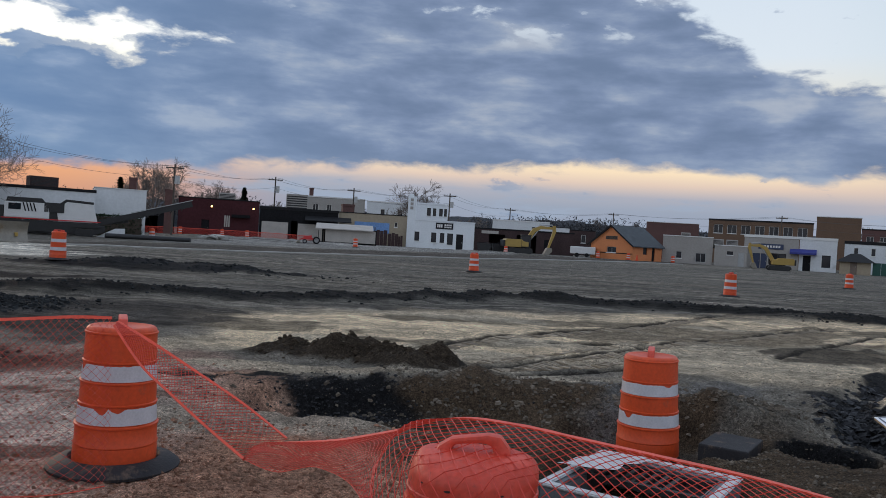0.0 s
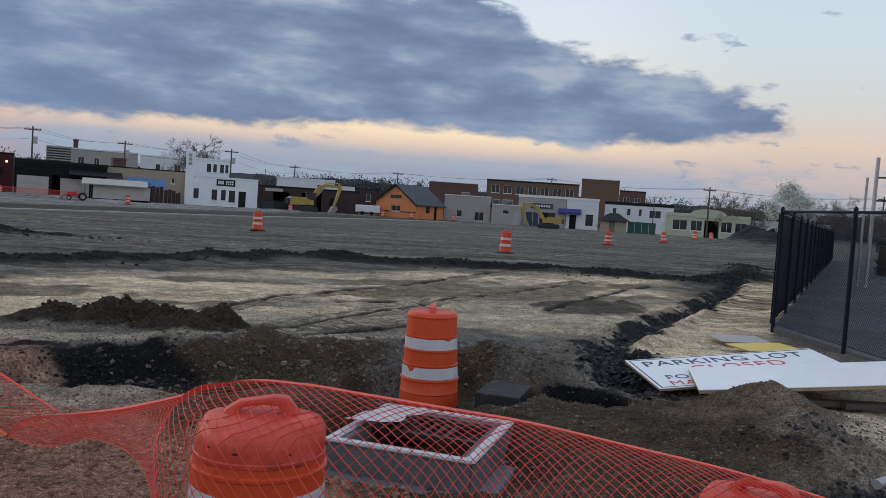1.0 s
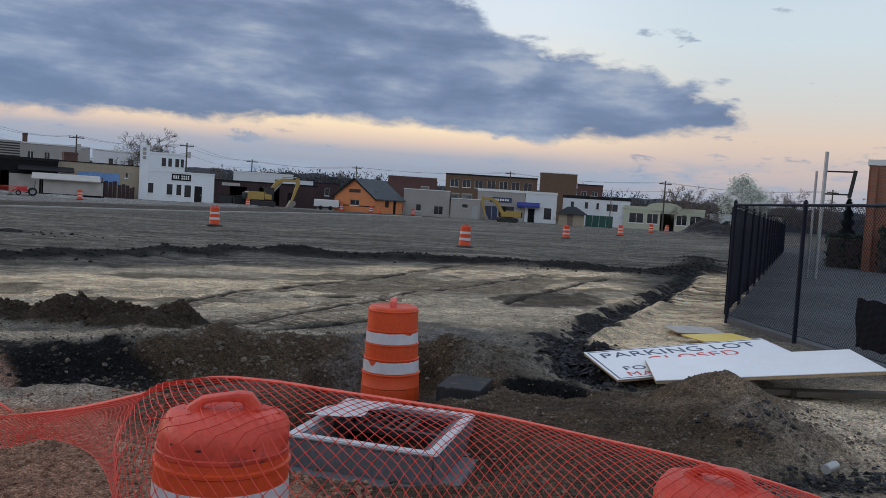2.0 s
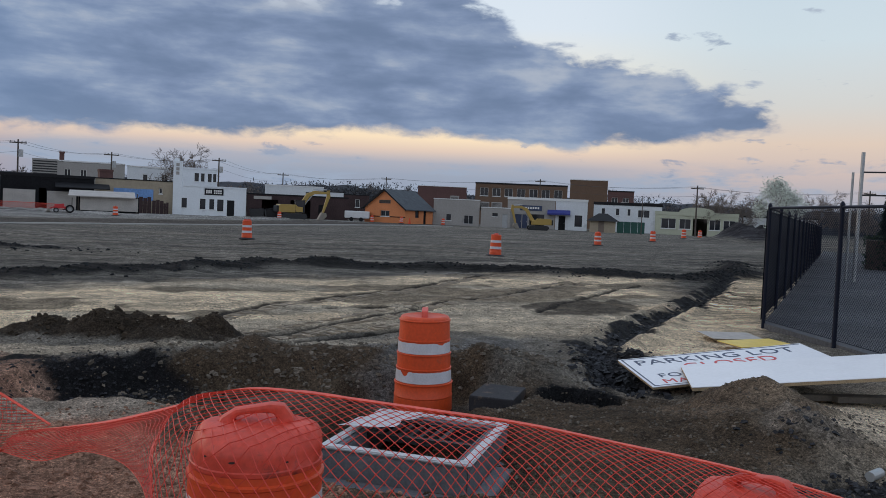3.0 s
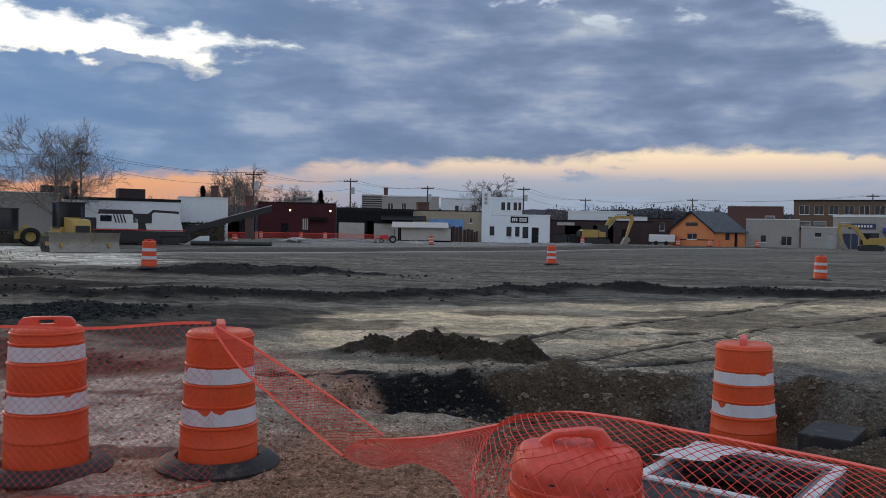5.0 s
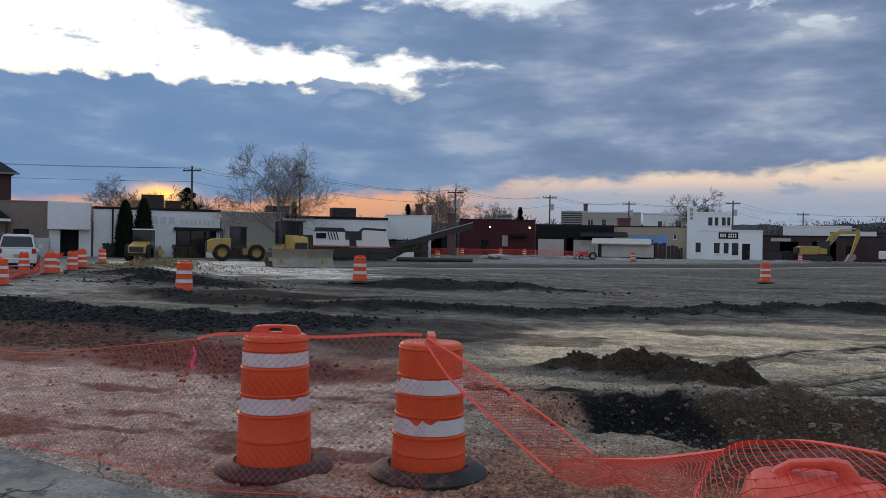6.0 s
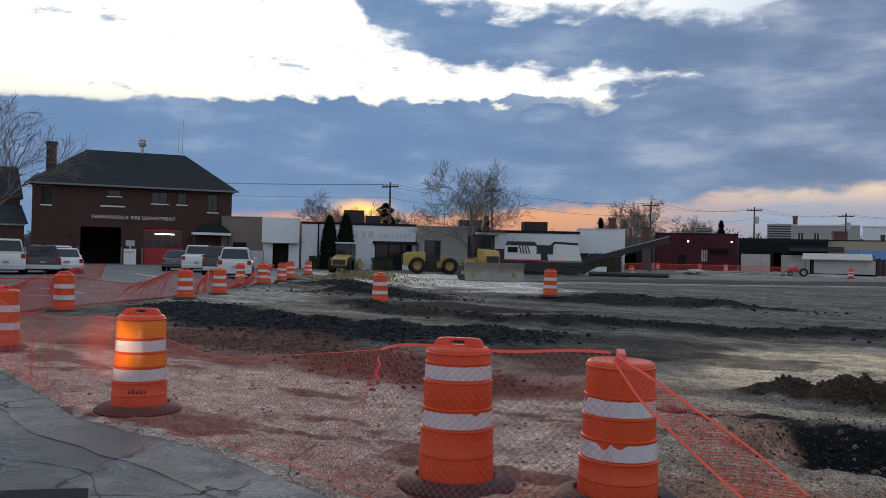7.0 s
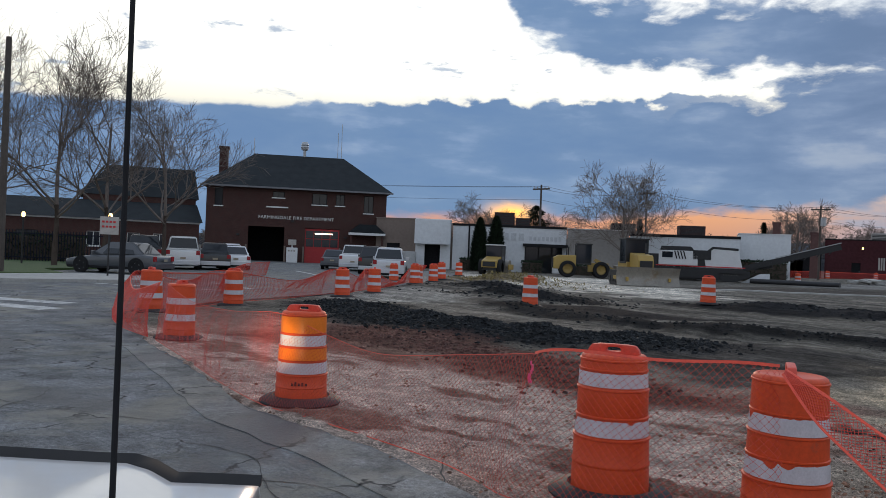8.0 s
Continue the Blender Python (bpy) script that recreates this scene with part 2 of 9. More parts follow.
def asphalt_mat(name, base, stain, wet):
    """Worn asphalt: aggregate grain, patched tones, pale silt stains, damp dark areas and a web of fine cracks."""
    m = bpy.data.materials.new(name)
    m.use_nodes = True
    t = m.node_tree
    b = t.nodes["Principled BSDF"]
    b.inputs["Specular IOR Level"].default_value = 0.35
    co = t.nodes.new("ShaderNodeTexCoord")

    def nz(scale, detail, rough=0.6, dist=0.0):
        n = t.nodes.new("ShaderNodeTexNoise")
        n.inputs["Scale"].default_value, n.inputs["Detail"].default_value, n.inputs["Roughness"].default_value, n.inputs["Distortion"].default_value = scale, detail, rough, dist
        t.links.new(co.outputs["Object"], n.inputs["Vector"])
        return n.outputs["Fac"]

    def rng(v, a, b_, lo=0.0, hi=1.0):
        n = t.nodes.new("ShaderNodeMapRange")
        for k, val in zip(("From Min", "From Max", "To Min", "To Max"), (a, b_, lo, hi)):
            n.inputs[k].default_value = val
        t.links.new(v, n.inputs["Value"])
        return n.outputs["Result"]

    def mix(f, a, b_, mode="MIX"):
        n = t.nodes.new("ShaderNodeMix")
        n.data_type, n.blend_type = "RGBA", mode
        for sock, v in ((n.inputs[0], f), (n.inputs[6], a), (n.inputs[7], b_)):
            if isinstance(v, float):
                sock.default_value = v
            elif isinstance(v, tuple):
                sock.default_value = (*v, 1)
            else:
                t.links.new(v, sock)
        return n.outputs[2]

    grain, coarse, patch, silt, damp = nz(110, 2), nz(24, 4, 0.75), nz(1.6, 6, 0.65), nz(0.55, 8, 0.7, 0.4), nz(0.38, 7, 0.62, 0.3)
    c = mix(1.0, base, rng(grain, 0.3, 0.7, 0.45, 1.6), "MULTIPLY")
    c = mix(1.0, c, rng(coarse, 0.32, 0.68, 0.55, 1.45), "MULTIPLY")
    c = mix(1.0, c, rng(patch, 0.33, 0.67, 0.45, 1.55), "MULTIPLY")
    c = mix(rng(silt, 0.47, 0.60, 0.0, 0.8), c, stain)
    wetness = rng(damp, 0.54, 0.62)
    c = mix(wetness, c, wet)
    vo = t.nodes.new("ShaderNodeTexVoronoi")
    vo.feature = "DISTANCE_TO_EDGE"
    vo.inputs["Scale"].default_value = 0.75
    ad = t.nodes.new("ShaderNodeVectorMath")
    ad.operation = "ADD"
    nv = t.nodes.new("ShaderNodeTexNoise")
    nv.inputs["Scale"].default_value, nv.inputs["Detail"].default_value = 1.7, 6
    t.links.new(co.outputs["Object"], nv.inputs["Vector"])
    t.links.new(co.outputs["Object"], ad.inputs[0])
    t.links.new(nv.outputs["Color"], ad.inputs[1])
    t.links.new(ad.outputs[0], vo.inputs["Vector"])
    crack = t.nodes.new("ShaderNodeMath")
    crack.operation = "MULTIPLY"
    t.links.new(rng(vo.outputs["Distance"], 0.006, 0.02, 1.0, 0.0), crack.inputs[0])
    t.links.new(rng(nz(0.8, 4), 0.46, 0.54), crack.inputs[1])
    c = mix(crack.outputs[0], c, (0.02, 0.02, 0.021))
    t.links.new(c, b.inputs["Base Color"])
    t.links.new(rng(wetness, 0.0, 1.0, 0.85, 0.5), b.inputs["Roughness"])
    bp = t.nodes.new("ShaderNodeBump")
    bp.inputs["Strength"].default_value, bp.inputs["Distance"].default_value = 0.9, 0.02
    t.links.new(coarse, bp.inputs["Height"])
    t.links.new(bp.outputs["Normal"], b.inputs["Normal"])
    return m


M = dict(
    gutter=asphalt_mat("pale_concrete_gutter", (0.165, 0.166, 0.162), (0.25, 0.235, 0.20), (0.09, 0.09, 0.092)),
    crack=mat("tar_filled_crack", (0.035, 0.034, 0.034), 0.8, var=0.3, scale=4),
    orange=mat("drum_orange_plastic", (0.66, 0.070, 0.012), 0.5, var=0.16, scale=5, bump=0.05, dirt=((0.36, 0.08, 0.04), 0.60)),
    orange_cap=mat("faded_orange_cap", (0.64, 0.065, 0.035), 0.5, var=0.2, scale=6, bump=0.05, dirt=((0.10, 0.028, 0.022), 0.575)),
    white_sheet=mat("drum_white_sheeting", (0.60, 0.585, 0.62), 0.35, var=0.14, scale=9, dirt=((0.42, 0.36, 0.34), 0.63)),
    rubber=mat("black_rubber", (0.035, 0.033, 0.036), 0.6, var=0.3, scale=8, bump=0.2, dirt=((0.13, 0.09, 0.07), 0.54)),
    net=mat("orange_net_plastic", (0.62, 0.045, 0.024), 0.45, var=0.15, scale=4),
    rope=mat("orange_selvedge", (0.76, 0.075, 0.035), 0.5, var=0.2, scale=12),
    pink=mat("pink_ribbon", (0.95, 0.10, 0.25), 0.5, var=0.1, scale=10),
    orange_sheet=mat("lit_orange_reflective_sheeting", (0.85, 0.20, 0.012), 0.35, var=0.1, scale=9),
    scuff=mat("black_scuff_marks", (0.03, 0.018, 0.016), 0.7, var=0.3, scale=20),
    track=mat("pressed_tread_soil", (0.30, 0.25, 0.19), 0.95, var=0.35, scale=8, bump=0.3, island=0.4),
    twig_haze=mat("hazy_twig_crowns", (0.055, 0.058, 0.066), 0.95, var=0.3, scale=0.3, island=0.4),
    asphalt=asphalt_mat("worn_asphalt", (0.130, 0.136, 0.142), (0.22, 0.21, 0.175), (0.055, 0.058, 0.064)),
    asphalt2=mat("dark_asphalt", (0.092, 0.094, 0.102), 0.8, var=0.45, scale=0.45, bump=0.35, fine=50, dirt=((0.13, 0.13, 0.13), 0.56)),
    line=mat("road_marking_paint", (0.46, 0.46, 0.45), 0.7, var=0.4, scale=3, dirt=((0.15, 0.155, 0.16), 0.50)),
    concrete=mat("pale_concrete", (0.36, 0.35, 0.33), 0.85, var=0.2, scale=4, bump=0.25, dirt=((0.24, 0.22, 0.2), 0.58)),
    wet_concrete=mat("grey_damp_concrete", (0.13, 0.13, 0.14), 0.7, var=0.3, scale=5, bump=0.3),
    paint_white=mat("chalky_white_paint", (0.52, 0.525, 0.54), 0.7, var=0.25, scale=7, dirt=((0.40, 0.38, 0.36), 0.57)),
    iron=mat("cast_iron", (0.035, 0.034, 0.034), 0.6, 0.5, var=0.3, scale=14, bump=0.3),
    plywood=mat("plywood_edge", (0.34, 0.25, 0.15), 0.8, var=0.3, scale=9),
    sign_white=mat("white_sign_board", (0.78, 0.79, 0.82), 0.4, var=0.06, scale=3, dirt=((0.62, 0.60, 0.57), 0.64)),
    navy=mat("navy_sign_ink", (0.03, 0.045, 0.10), 0.5, var=0.1),
    red=mat("red_paint", (0.55, 0.03, 0.035), 0.45, var=0.12),
    yellow_sign=mat("yellow_board", (0.72, 0.52, 0.09), 0.5, var=0.15, dirt=((0.4, 0.3, 0.12), 0.6)),
    timber=mat("weathered_timber", (0.10, 0.085, 0.07), 0.85, var=0.35, scale=6, bump=0.2),
    fence_black=mat("black_fence_coating", (0.012, 0.015, 0.028), 0.45, var=0.2, scale=5),
    screen=mat("black_privacy_screen", (0.006, 0.007, 0.012), 0.8, var=0.3, scale=1.2),
    stucco_white=mat("white_stucco", (0.74, 0.77, 0.80), 0.85, var=0.07, scale=0.6, bump=0.1, dirt=((0.56, 0.58, 0.60), 0.62)),
    paint_grey=mat("grey_painted_block", (0.34, 0.32, 0.30), 0.85, var=0.12, scale=0.5, dirt=((0.25, 0.24, 0.23), 0.6)),
    tan_wall=mat("tan_stucco", (0.36, 0.30, 0.22), 0.85, var=0.14, scale=0.4, dirt=((0.26, 0.22, 0.17), 0.6)),
    blue_tarp=mat("blue_mural_paint", (0.16, 0.30, 0.58), 0.7, var=0.25, scale=0.5),
    maroon=mat("maroon_painted_block", (0.064, 0.021, 0.025), 0.8, var=0.25, scale=0.4, dirt=((0.07, 0.03, 0.035), 0.58)),
    pale_panel=mat("pale_board_panels", (0.42, 0.39, 0.36), 0.8, var=0.2, scale=1.0),
    dark_wall=mat("dark_boarded_wall", (0.014, 0.014, 0.016), 0.85, var=0.4, scale=0.6),
    brown_wall=mat("dark_brown_brick", (0.06, 0.04, 0.04), 0.85, var=0.3, scale=0.6),
    orange_wall=mat("orange_house_siding", (0.62, 0.22, 0.085), 0.75, var=0.12, scale=0.8),
    shingle=mat("grey_shingles", (0.09, 0.10, 0.11), 0.85, var=0.3, scale=1.5, bump=0.2, fine=14),
    slate_roof=mat("dark_slate_roof", (0.021, 0.025, 0.028), 0.75, var=0.35, scale=1.2, bump=0.3, fine=14),
    fire_brick=brick_mat("red_brown_brick", (0.075, 0.030, 0.025), (0.055, 0.024, 0.021), (0.085, 0.068, 0.062)),
    rust_brick=brick_mat("orange_brick", (0.30, 0.115, 0.06), (0.24, 0.09, 0.05), (0.22, 0.16, 0.13)),
    far_trees=mat("hazy_bare_woods", (0.060, 0.064, 0.075), 0.95, var=0.4, scale=0.25, island=0.0),
    far_brick=mat("distant_red_brick", (0.11, 0.055, 0.05), 0.85, var=0.2, scale=0.5),
    tan_brick=mat("tan_brick", (0.14, 0.085, 0.055), 0.85, var=0.15, scale=0.5),
    cvs_white=mat("white_painted_masonry", (0.66, 0.68, 0.70), 0.8, var=0.1, scale=0.5, dirt=((0.48, 0.50, 0.52), 0.6)),
    tan_panel=mat("brown_render", (0.20, 0.155, 0.13), 0.85, var=0.15, scale=0.5),
    cream=mat("pale_green_siding", (0.46, 0.47, 0.36), 0.8, var=0.08, scale=0.8),
    trim_white=mat("white_trim", (0.70, 0.70, 0.69), 0.6, var=0.06, scale=2),
    trim_black=mat("black_trim", (0.018, 0.018, 0.02), 0.6, var=0.2, scale=2),
    roof_grey=mat("flat_roof_felt", (0.18, 0.18, 0.19), 0.9, var=0.2, scale=0.5),
    navy_awning=mat("blue_awning", (0.03, 0.04, 0.22), 0.7, var=0.15, scale=1),
    green_tarp=mat("dark_green_screen", (0.02, 0.075, 0.06), 0.8, var=0.2, scale=0.6),
    door_red=mat("red_bay_door", (0.36, 0.016, 0.02), 0.45, var=0.1, scale=1),
    metal_grey=mat("galvanised_metal", (0.40, 0.41, 0.42), 0.45, 0.6, var=0.15, scale=3),
    dark_metal=mat("dark_machinery_metal", (0.016, 0.016, 0.018), 0.55, 0.0, var=0.3, scale=4),
    glass=glass_mat("dark_window_glass", (0.018, 0.022, 0.028)),
    yellow=mat("machine_yellow", (0.37, 0.245, 0.06), 0.45, var=0.14, scale=2, dirt=((0.30, 0.2, 0.08), 0.60)),
    steel=mat("worn_blade_steel", (0.24, 0.22, 0.19), 0.5, 0.5, var=0.25, scale=2, dirt=((0.2, 0.15, 0.1), 0.56)),
    mill_white=mat("machine_white_paint", (0.66, 0.66, 0.66), 0.4, var=0.1, scale=2, dirt=((0.4, 0.38, 0.36), 0.62)),
    pole_wood=mat("utility_pole_wood", (0.085, 0.07, 0.06), 0.9, var=0.3, scale=4),
    twig=mat("pale_grey_twigs", (0.165, 0.135, 0.118), 0.9, var=0.3, scale=6),
    bark=mat("grey_brown_bark", (0.085, 0.066, 0.055), 0.9, var=0.3, scale=6),
    evergreen=mat("dark_conifer_foliage", (0.018, 0.03, 0.018), 0.8, var=0.4, scale=4, island=0.5),
    hedge=mat("clipped_hedge_leaves", (0.022, 0.036, 0.02), 0.8, var=0.4, scale=4, island=0.5),
    blossom=mat("pale_spring_blossom", (0.50, 0.53, 0.46), 0.8, var=0.2, scale=4, island=0.3),
    grass=mat("short_lawn_grass", (0.05, 0.085, 0.022), 0.9, var=0.35, scale=2, bump=0.4),
    dry_grass=mat("dry_grass_tufts", (0.24, 0.19, 0.075), 0.9, var=0.35, scale=3, island=0.4),
    rock=mat("broken_dark_stone", (0.022, 0.024, 0.026), 0.8, var=0.35, scale=6, bump=0.3, island=0.5),
    loam=mat("dark_loam_lumps", (0.050, 0.037, 0.026), 0.95, var=0.3, scale=9, bump=0.3, island=0.4),
    clod=mat("brown_soil_clods", (0.27, 0.150, 0.102), 0.95, var=0.3, scale=9, bump=0.3, island=0.45),
    red_clod=mat("dark_red_clods", (0.105, 0.048, 0.038), 0.95, var=0.3, scale=9, bump=0.3, island=0.5),
    pebble=mat("grey_pebbles", (0.13, 0.108, 0.085), 0.85, var=0.3, scale=9, island=0.5),
    tar=mat("broken_asphalt_chunks", (0.03, 0.03, 0.033), 0.6, var=0.4, scale=7, bump=0.4, island=0.5),
    tyre=mat("tyre_rubber", (0.02, 0.02, 0.021), 0.75, var=0.2, scale=6),
    lamp_warm=mat("warm_lamp_glow", (1.0, 0.55, 0.18), 0.5, var=0.0, emit=6),
    lamp_tube=mat("white_tube_glow", (1.0, 0.86, 0.66), 0.5, var=0.0, emit=5),
    tail=mat("red_tail_lamp", (0.30, 0.01, 0.015), 0.25, var=0.05),
    amber=mat("amber_corner_lamp", (0.75, 0.30, 0.06), 0.25, var=0.05),
    letter=mat("white_raised_letters", (0.72, 0.70, 0.68), 0.5, var=0.05),
    ghost=mat("faded_sign_ghost", (0.53, 0.55, 0.57), 0.85, var=0.2, scale=2),
    wire=mat("power_line_cable", (0.02, 0.02, 0.022), 0.6, var=0.1),
)


for k_ in ("screen", "rock", "loam", "tar", "dark_wall", "slate_roof", "brown_wall", "fire_brick", "shingle", "far_trees", "clod", "pebble", "maroon", "bark", "evergreen", "hedge", "trim_black", "rubber", "tyre", "asphalt2", "fence_black"):
    M[k_].node_tree.nodes["Principled BSDF"].inputs["Specular IOR Level"].default_value = 0.12


# ---- mesh helpers ----
def thing(name, at=(0, 0, 0), rz=0.0, label="", category="", group="", kind="", sc=1.0):
    ob = new(name)
    ob.empty_display_size = 0.2
    ob.matrix_world = pose(*at, 0, 0, rz) @ Matrix.Scale(sc, 4)
    return tagged(ob, label, category, group, kind)


def part(name, bm, material, parent, label="", smooth=False):
    me = bpy.data.meshes.new(name)
    bm.normal_update()
    bm.to_mesh(me)
    bm.free()
    me.materials.append(M[material])
    if smooth:
        me.polygons.foreach_set("use_smooth", [True] * len(me.polygons))
        me.set_sharp_from_angle(angle=radians(38))
    ob = new(name, me)
    if parent is not None:
        ob.parent = parent
    if label:
        ob["label"] = label
    return ob


def raw(name, verts, faces, material, parent=None, label="", smooth=False):
    me = bpy.data.meshes.new(name)
    me.from_pydata(verts, [], faces)
    me.materials.append(M[material])
    if smooth:
        me.polygons.foreach_set("use_smooth", [True] * len(me.polygons))
    ob = new(name, me)
    if parent is not None:
        ob.parent = parent
    if label:
        ob["label"] = label
    return ob


def box(bm, x0, x1, y0, y1, z0, z1, bev=0.0):
    r = bmesh.ops.create_cube(bm, size=1.0, matrix=Matrix.Translation(((x0 + x1) / 2, (y0 + y1) / 2, (z0 + z1) / 2)) @ Matrix.Diagonal((x1 - x0, y1 - y0, z1 - z0, 1)))
    if bev:
        es = list({e for v in r["verts"] for e in v.link_edges})
        bmesh.ops.bevel(bm, geom=es, offset=bev, segments=2, affect="EDGES", profile=0.6)
    return bm


def prism(bm, pts, y0, y1, bev=0.0, axis="y"):
    """Extrudes the outline pts (x, z) from y0 to y1 (or (y, z) along x)."""
    if axis == "y":
        a, b = [bm.verts.new((x, y0, z)) for x, z in pts], [bm.verts.new((x, y1, z)) for x, z in pts]
    else:
        a, b = [bm.verts.new((y0, x, z)) for x, z in pts], [bm.verts.new((y1, x, z)) for x, z in pts]
    n = len(pts)
    fs = [bm.faces.new(a), bm.faces.new(b[::-1])] + [bm.faces.new((a[i], b[i], b[(i + 1) % n], a[(i + 1) % n])) for i in range(n)]
    bmesh.ops.recalc_face_normals(bm, faces=fs)
    if bev:
        bmesh.ops.bevel(bm, geom=list({e for f in fs for e in f.edges}), offset=bev, segments=2, affect="EDGES", profile=0.6)
    return bm


def cyl(bm, p, q, r, seg=12, r2=None):
    p, q = Vector(p), Vector(q)
    d = q - p
    m = Matrix.Translation((p + q) / 2) @ d.to_track_quat("Z", "Y").to_matrix().to_4x4()
    bmesh.ops.create_cone(bm, cap_ends=True, segments=seg, radius1=r, radius2=r if r2 is None else r2, depth=d.length, matrix=m)
    return bm


def beam(bm, p, q, w, h):
    p, q = Vector(p), Vector(q)
    d = q - p
    m = Matrix.Translation((p + q) / 2) @ d.to_track_quat("X", "Z").to_matrix().to_4x4() @ Matrix.Diagonal((d.length, w, h, 1))
    bmesh.ops.create_cube(bm, size=1.0, matrix=m)
    return bm


def lathe(bm, prof, seg=32, cx=0.0, cy=0.0, wob=None):
    rings = []
    for r, z in prof:
        rings.append([bm.verts.new((cx + r * math.cos(2 * math.pi * i / seg), cy + r * math.sin(2 * math.pi * i / seg), z)) for i in range(seg)])
    for a, b in zip(rings, rings[1:]):
        for i in range(seg):
            bm.faces.new((a[i], a[(i + 1) % seg], b[(i + 1) % seg], b[i]))
    return bm


def B():
    return bmesh.new()


class Tubes:
    """Collects many thin tubes as plain vertex and face lists."""

    def __init__(self):
        self.v, self.f = [], []

    def line(self, pts, r0, r1=None, seg=4):
        r1 = r0 if r1 is None else r1
        n = len(pts)
        base = len(self.v)
        pts = [Vector(p) for p in pts]
        for i, p in enumerate(pts):
            d = (pts[min(i + 1, n - 1)] - pts[max(i - 1, 0)]).normalized()
            u = d.cross(Vector((0, 0, 1)))
            u = u.normalized() if u.length > 1e-4 else Vector((1, 0, 0))
            w = d.cross(u)
            r = r0 + (r1 - r0) * i / max(1, n - 1)
            for k in range(seg):
                a = 2 * math.pi * k / seg
                self.v.append(tuple(p + u * (r * math.cos(a)) + w * (r * math.sin(a))))
        for i in range(n - 1):
            for k in range(seg):
                a, b = base + i * seg + k, base + i * seg + (k + 1) % seg
                self.f.append((a, b, b + seg, a + seg))

    def strand(self, p, q, w, swell=1.7):
        """A net strand, thicker at the knots at its ends."""
        d = (q - p).normalized()
        u = d.cross(Vector((0, 0, 1)))
        u = u.normalized() if u.length > 1e-4 else Vector((1, 0, 0))
        n = d.cross(u)
        base = len(self.v)
        for f, r in ((0.0, w * swell), (0.16, w), (0.84, w), (1.0, w * swell)):
            c = p.lerp(q, f)
            self.v += [tuple(c + u * r), tuple(c - u * (r * 0.5) + n * (r * 0.87)), tuple(c - u * (r * 0.5) - n * (r * 0.87))]
        for i in range(3):
            for k in range(3):
                a, b = base + i * 3 + k, base + i * 3 + (k + 1) % 3
                self.f.append((a, b, b + 3, a + 3))


# ---- ground ----
TAB = np.random.RandomState(5).rand(256, 256)


def vnoise(x, y):
    xi, yi = np.floor(x).astype(int), np.floor(y).astype(int)
    fx, fy = x - xi, y - yi
    fx, fy = fx * fx * (3 - 2 * fx), fy * fy * (3 - 2 * fy)
    g = lambda i, j: TAB[(xi + i) & 255, (yi + j) & 255]
    return (g(0, 0) * (1 - fx) + g(1, 0) * fx) * (1 - fy) + (g(0, 1) * (1 - fx) + g(1, 1) * fx) * fy - 0.5


def fbm(x, y, s, octaves=4, seed=0.0):
    v, a = 0.0, 1.0
    for k in range(octaves):
        v = v + a * vnoise(x * s + 17.3 * k + seed, y * s - 9.1 * k + seed * 1.7)
        s, a = s * 2.07, a * 0.52
    return v


def sstep(v, a, b):
    t = np.clip((v - a) / (b - a), 0, 1)
    return t * t * (3 - 2 * t)


def line_dist(x, y, pts):
    """Distance to a polyline, and how far along it (0 to 1)."""
    best, along = np.full(np.shape(x), 1e9), np.zeros(np.shape(x))
    for i, ((ax, ay), (bx, by)) in enumerate(zip(pts, pts[1:])):
        dx, dy = bx - ax, by - ay
        t = np.clip(((x - ax) * dx + (y - ay) * dy) / (dx * dx + dy * dy), 0, 1)
        d = np.hypot(x - ax - t * dx, y - ay - t * dy)
        along = np.where(d < best, (i + t) / (len(pts) - 1), along)
        best = np.minimum(best, d)
    return best, along


def blob(x, y, cx, cy, rx, ry, rot=0.0):
    c, s = math.cos(radians(rot)), math.sin(radians(rot))
    u, v = ((x - cx) * c + (y - cy) * s) / rx, (-(x - cx) * s + (y - cy) * c) / ry
    return np.exp(-(u * u + v * v))


ROAD_EDGE = [(6.0, 0.2), (1.5, 1.6), (-1.2, 2.9), (-3.5, 4.35), (-5.2, 4.75), (-7.0, 4.85), (-9.8, 5.75), (-13.0, 6.7), (-17.2, 8.3), (-20.2, 12.4), (-22.5, 18.0), (-25.0, 22.5), (-31.0, 32.5), (-42.0, 47.0), (-58.0, 52.0)]
BERM = [(-16, 19.5), (-9, 18.2), (-3.4, 19.6), (1.5, 23.4), (6.7, 24.4), (11.7, 22.8), (14.5, 22.2), (17.5, 24.0), (24, 33)]
RUBBLE = [(-18.0, 15.2), (-14.6, 13.5), (-12, 12.9), (-9.3, 13.2), (-7.4, 14.8)]
RED_BACK = [(-12.4, 10.6), (-9.6, 10.5), (-7.4, 10.0), (-5.2, 9.2)]
GROOVES = [[(-0.53, 11.86), (1.18, 14.26), (3.24, 16.53), (8.1, 22.42)], [(0.43, 10.33), (1.59, 11.43), (4.47, 14.85), (9.77, 20.26)], [(0.5, 9.75), (2.5, 10.9), (3.4, 11.7)], [(5.6, 13.2), (8.4, 16.6), (11.4, 19.83)], [(2.05, 13.6), (4.0, 14.0)]]
BREAK = [(4.25, 7.7), (5.1, 9.8), (7.4, 12.4), (11.6, 16.9), (16.8, 23.4)]
KERB = [(-22.0, 46.5), (-12.2, 55.0), (-6.5, 62.0), (1.4, 69.5), (10.3, 81.0), (22.0, 94.0), (32.0, 103.0)]
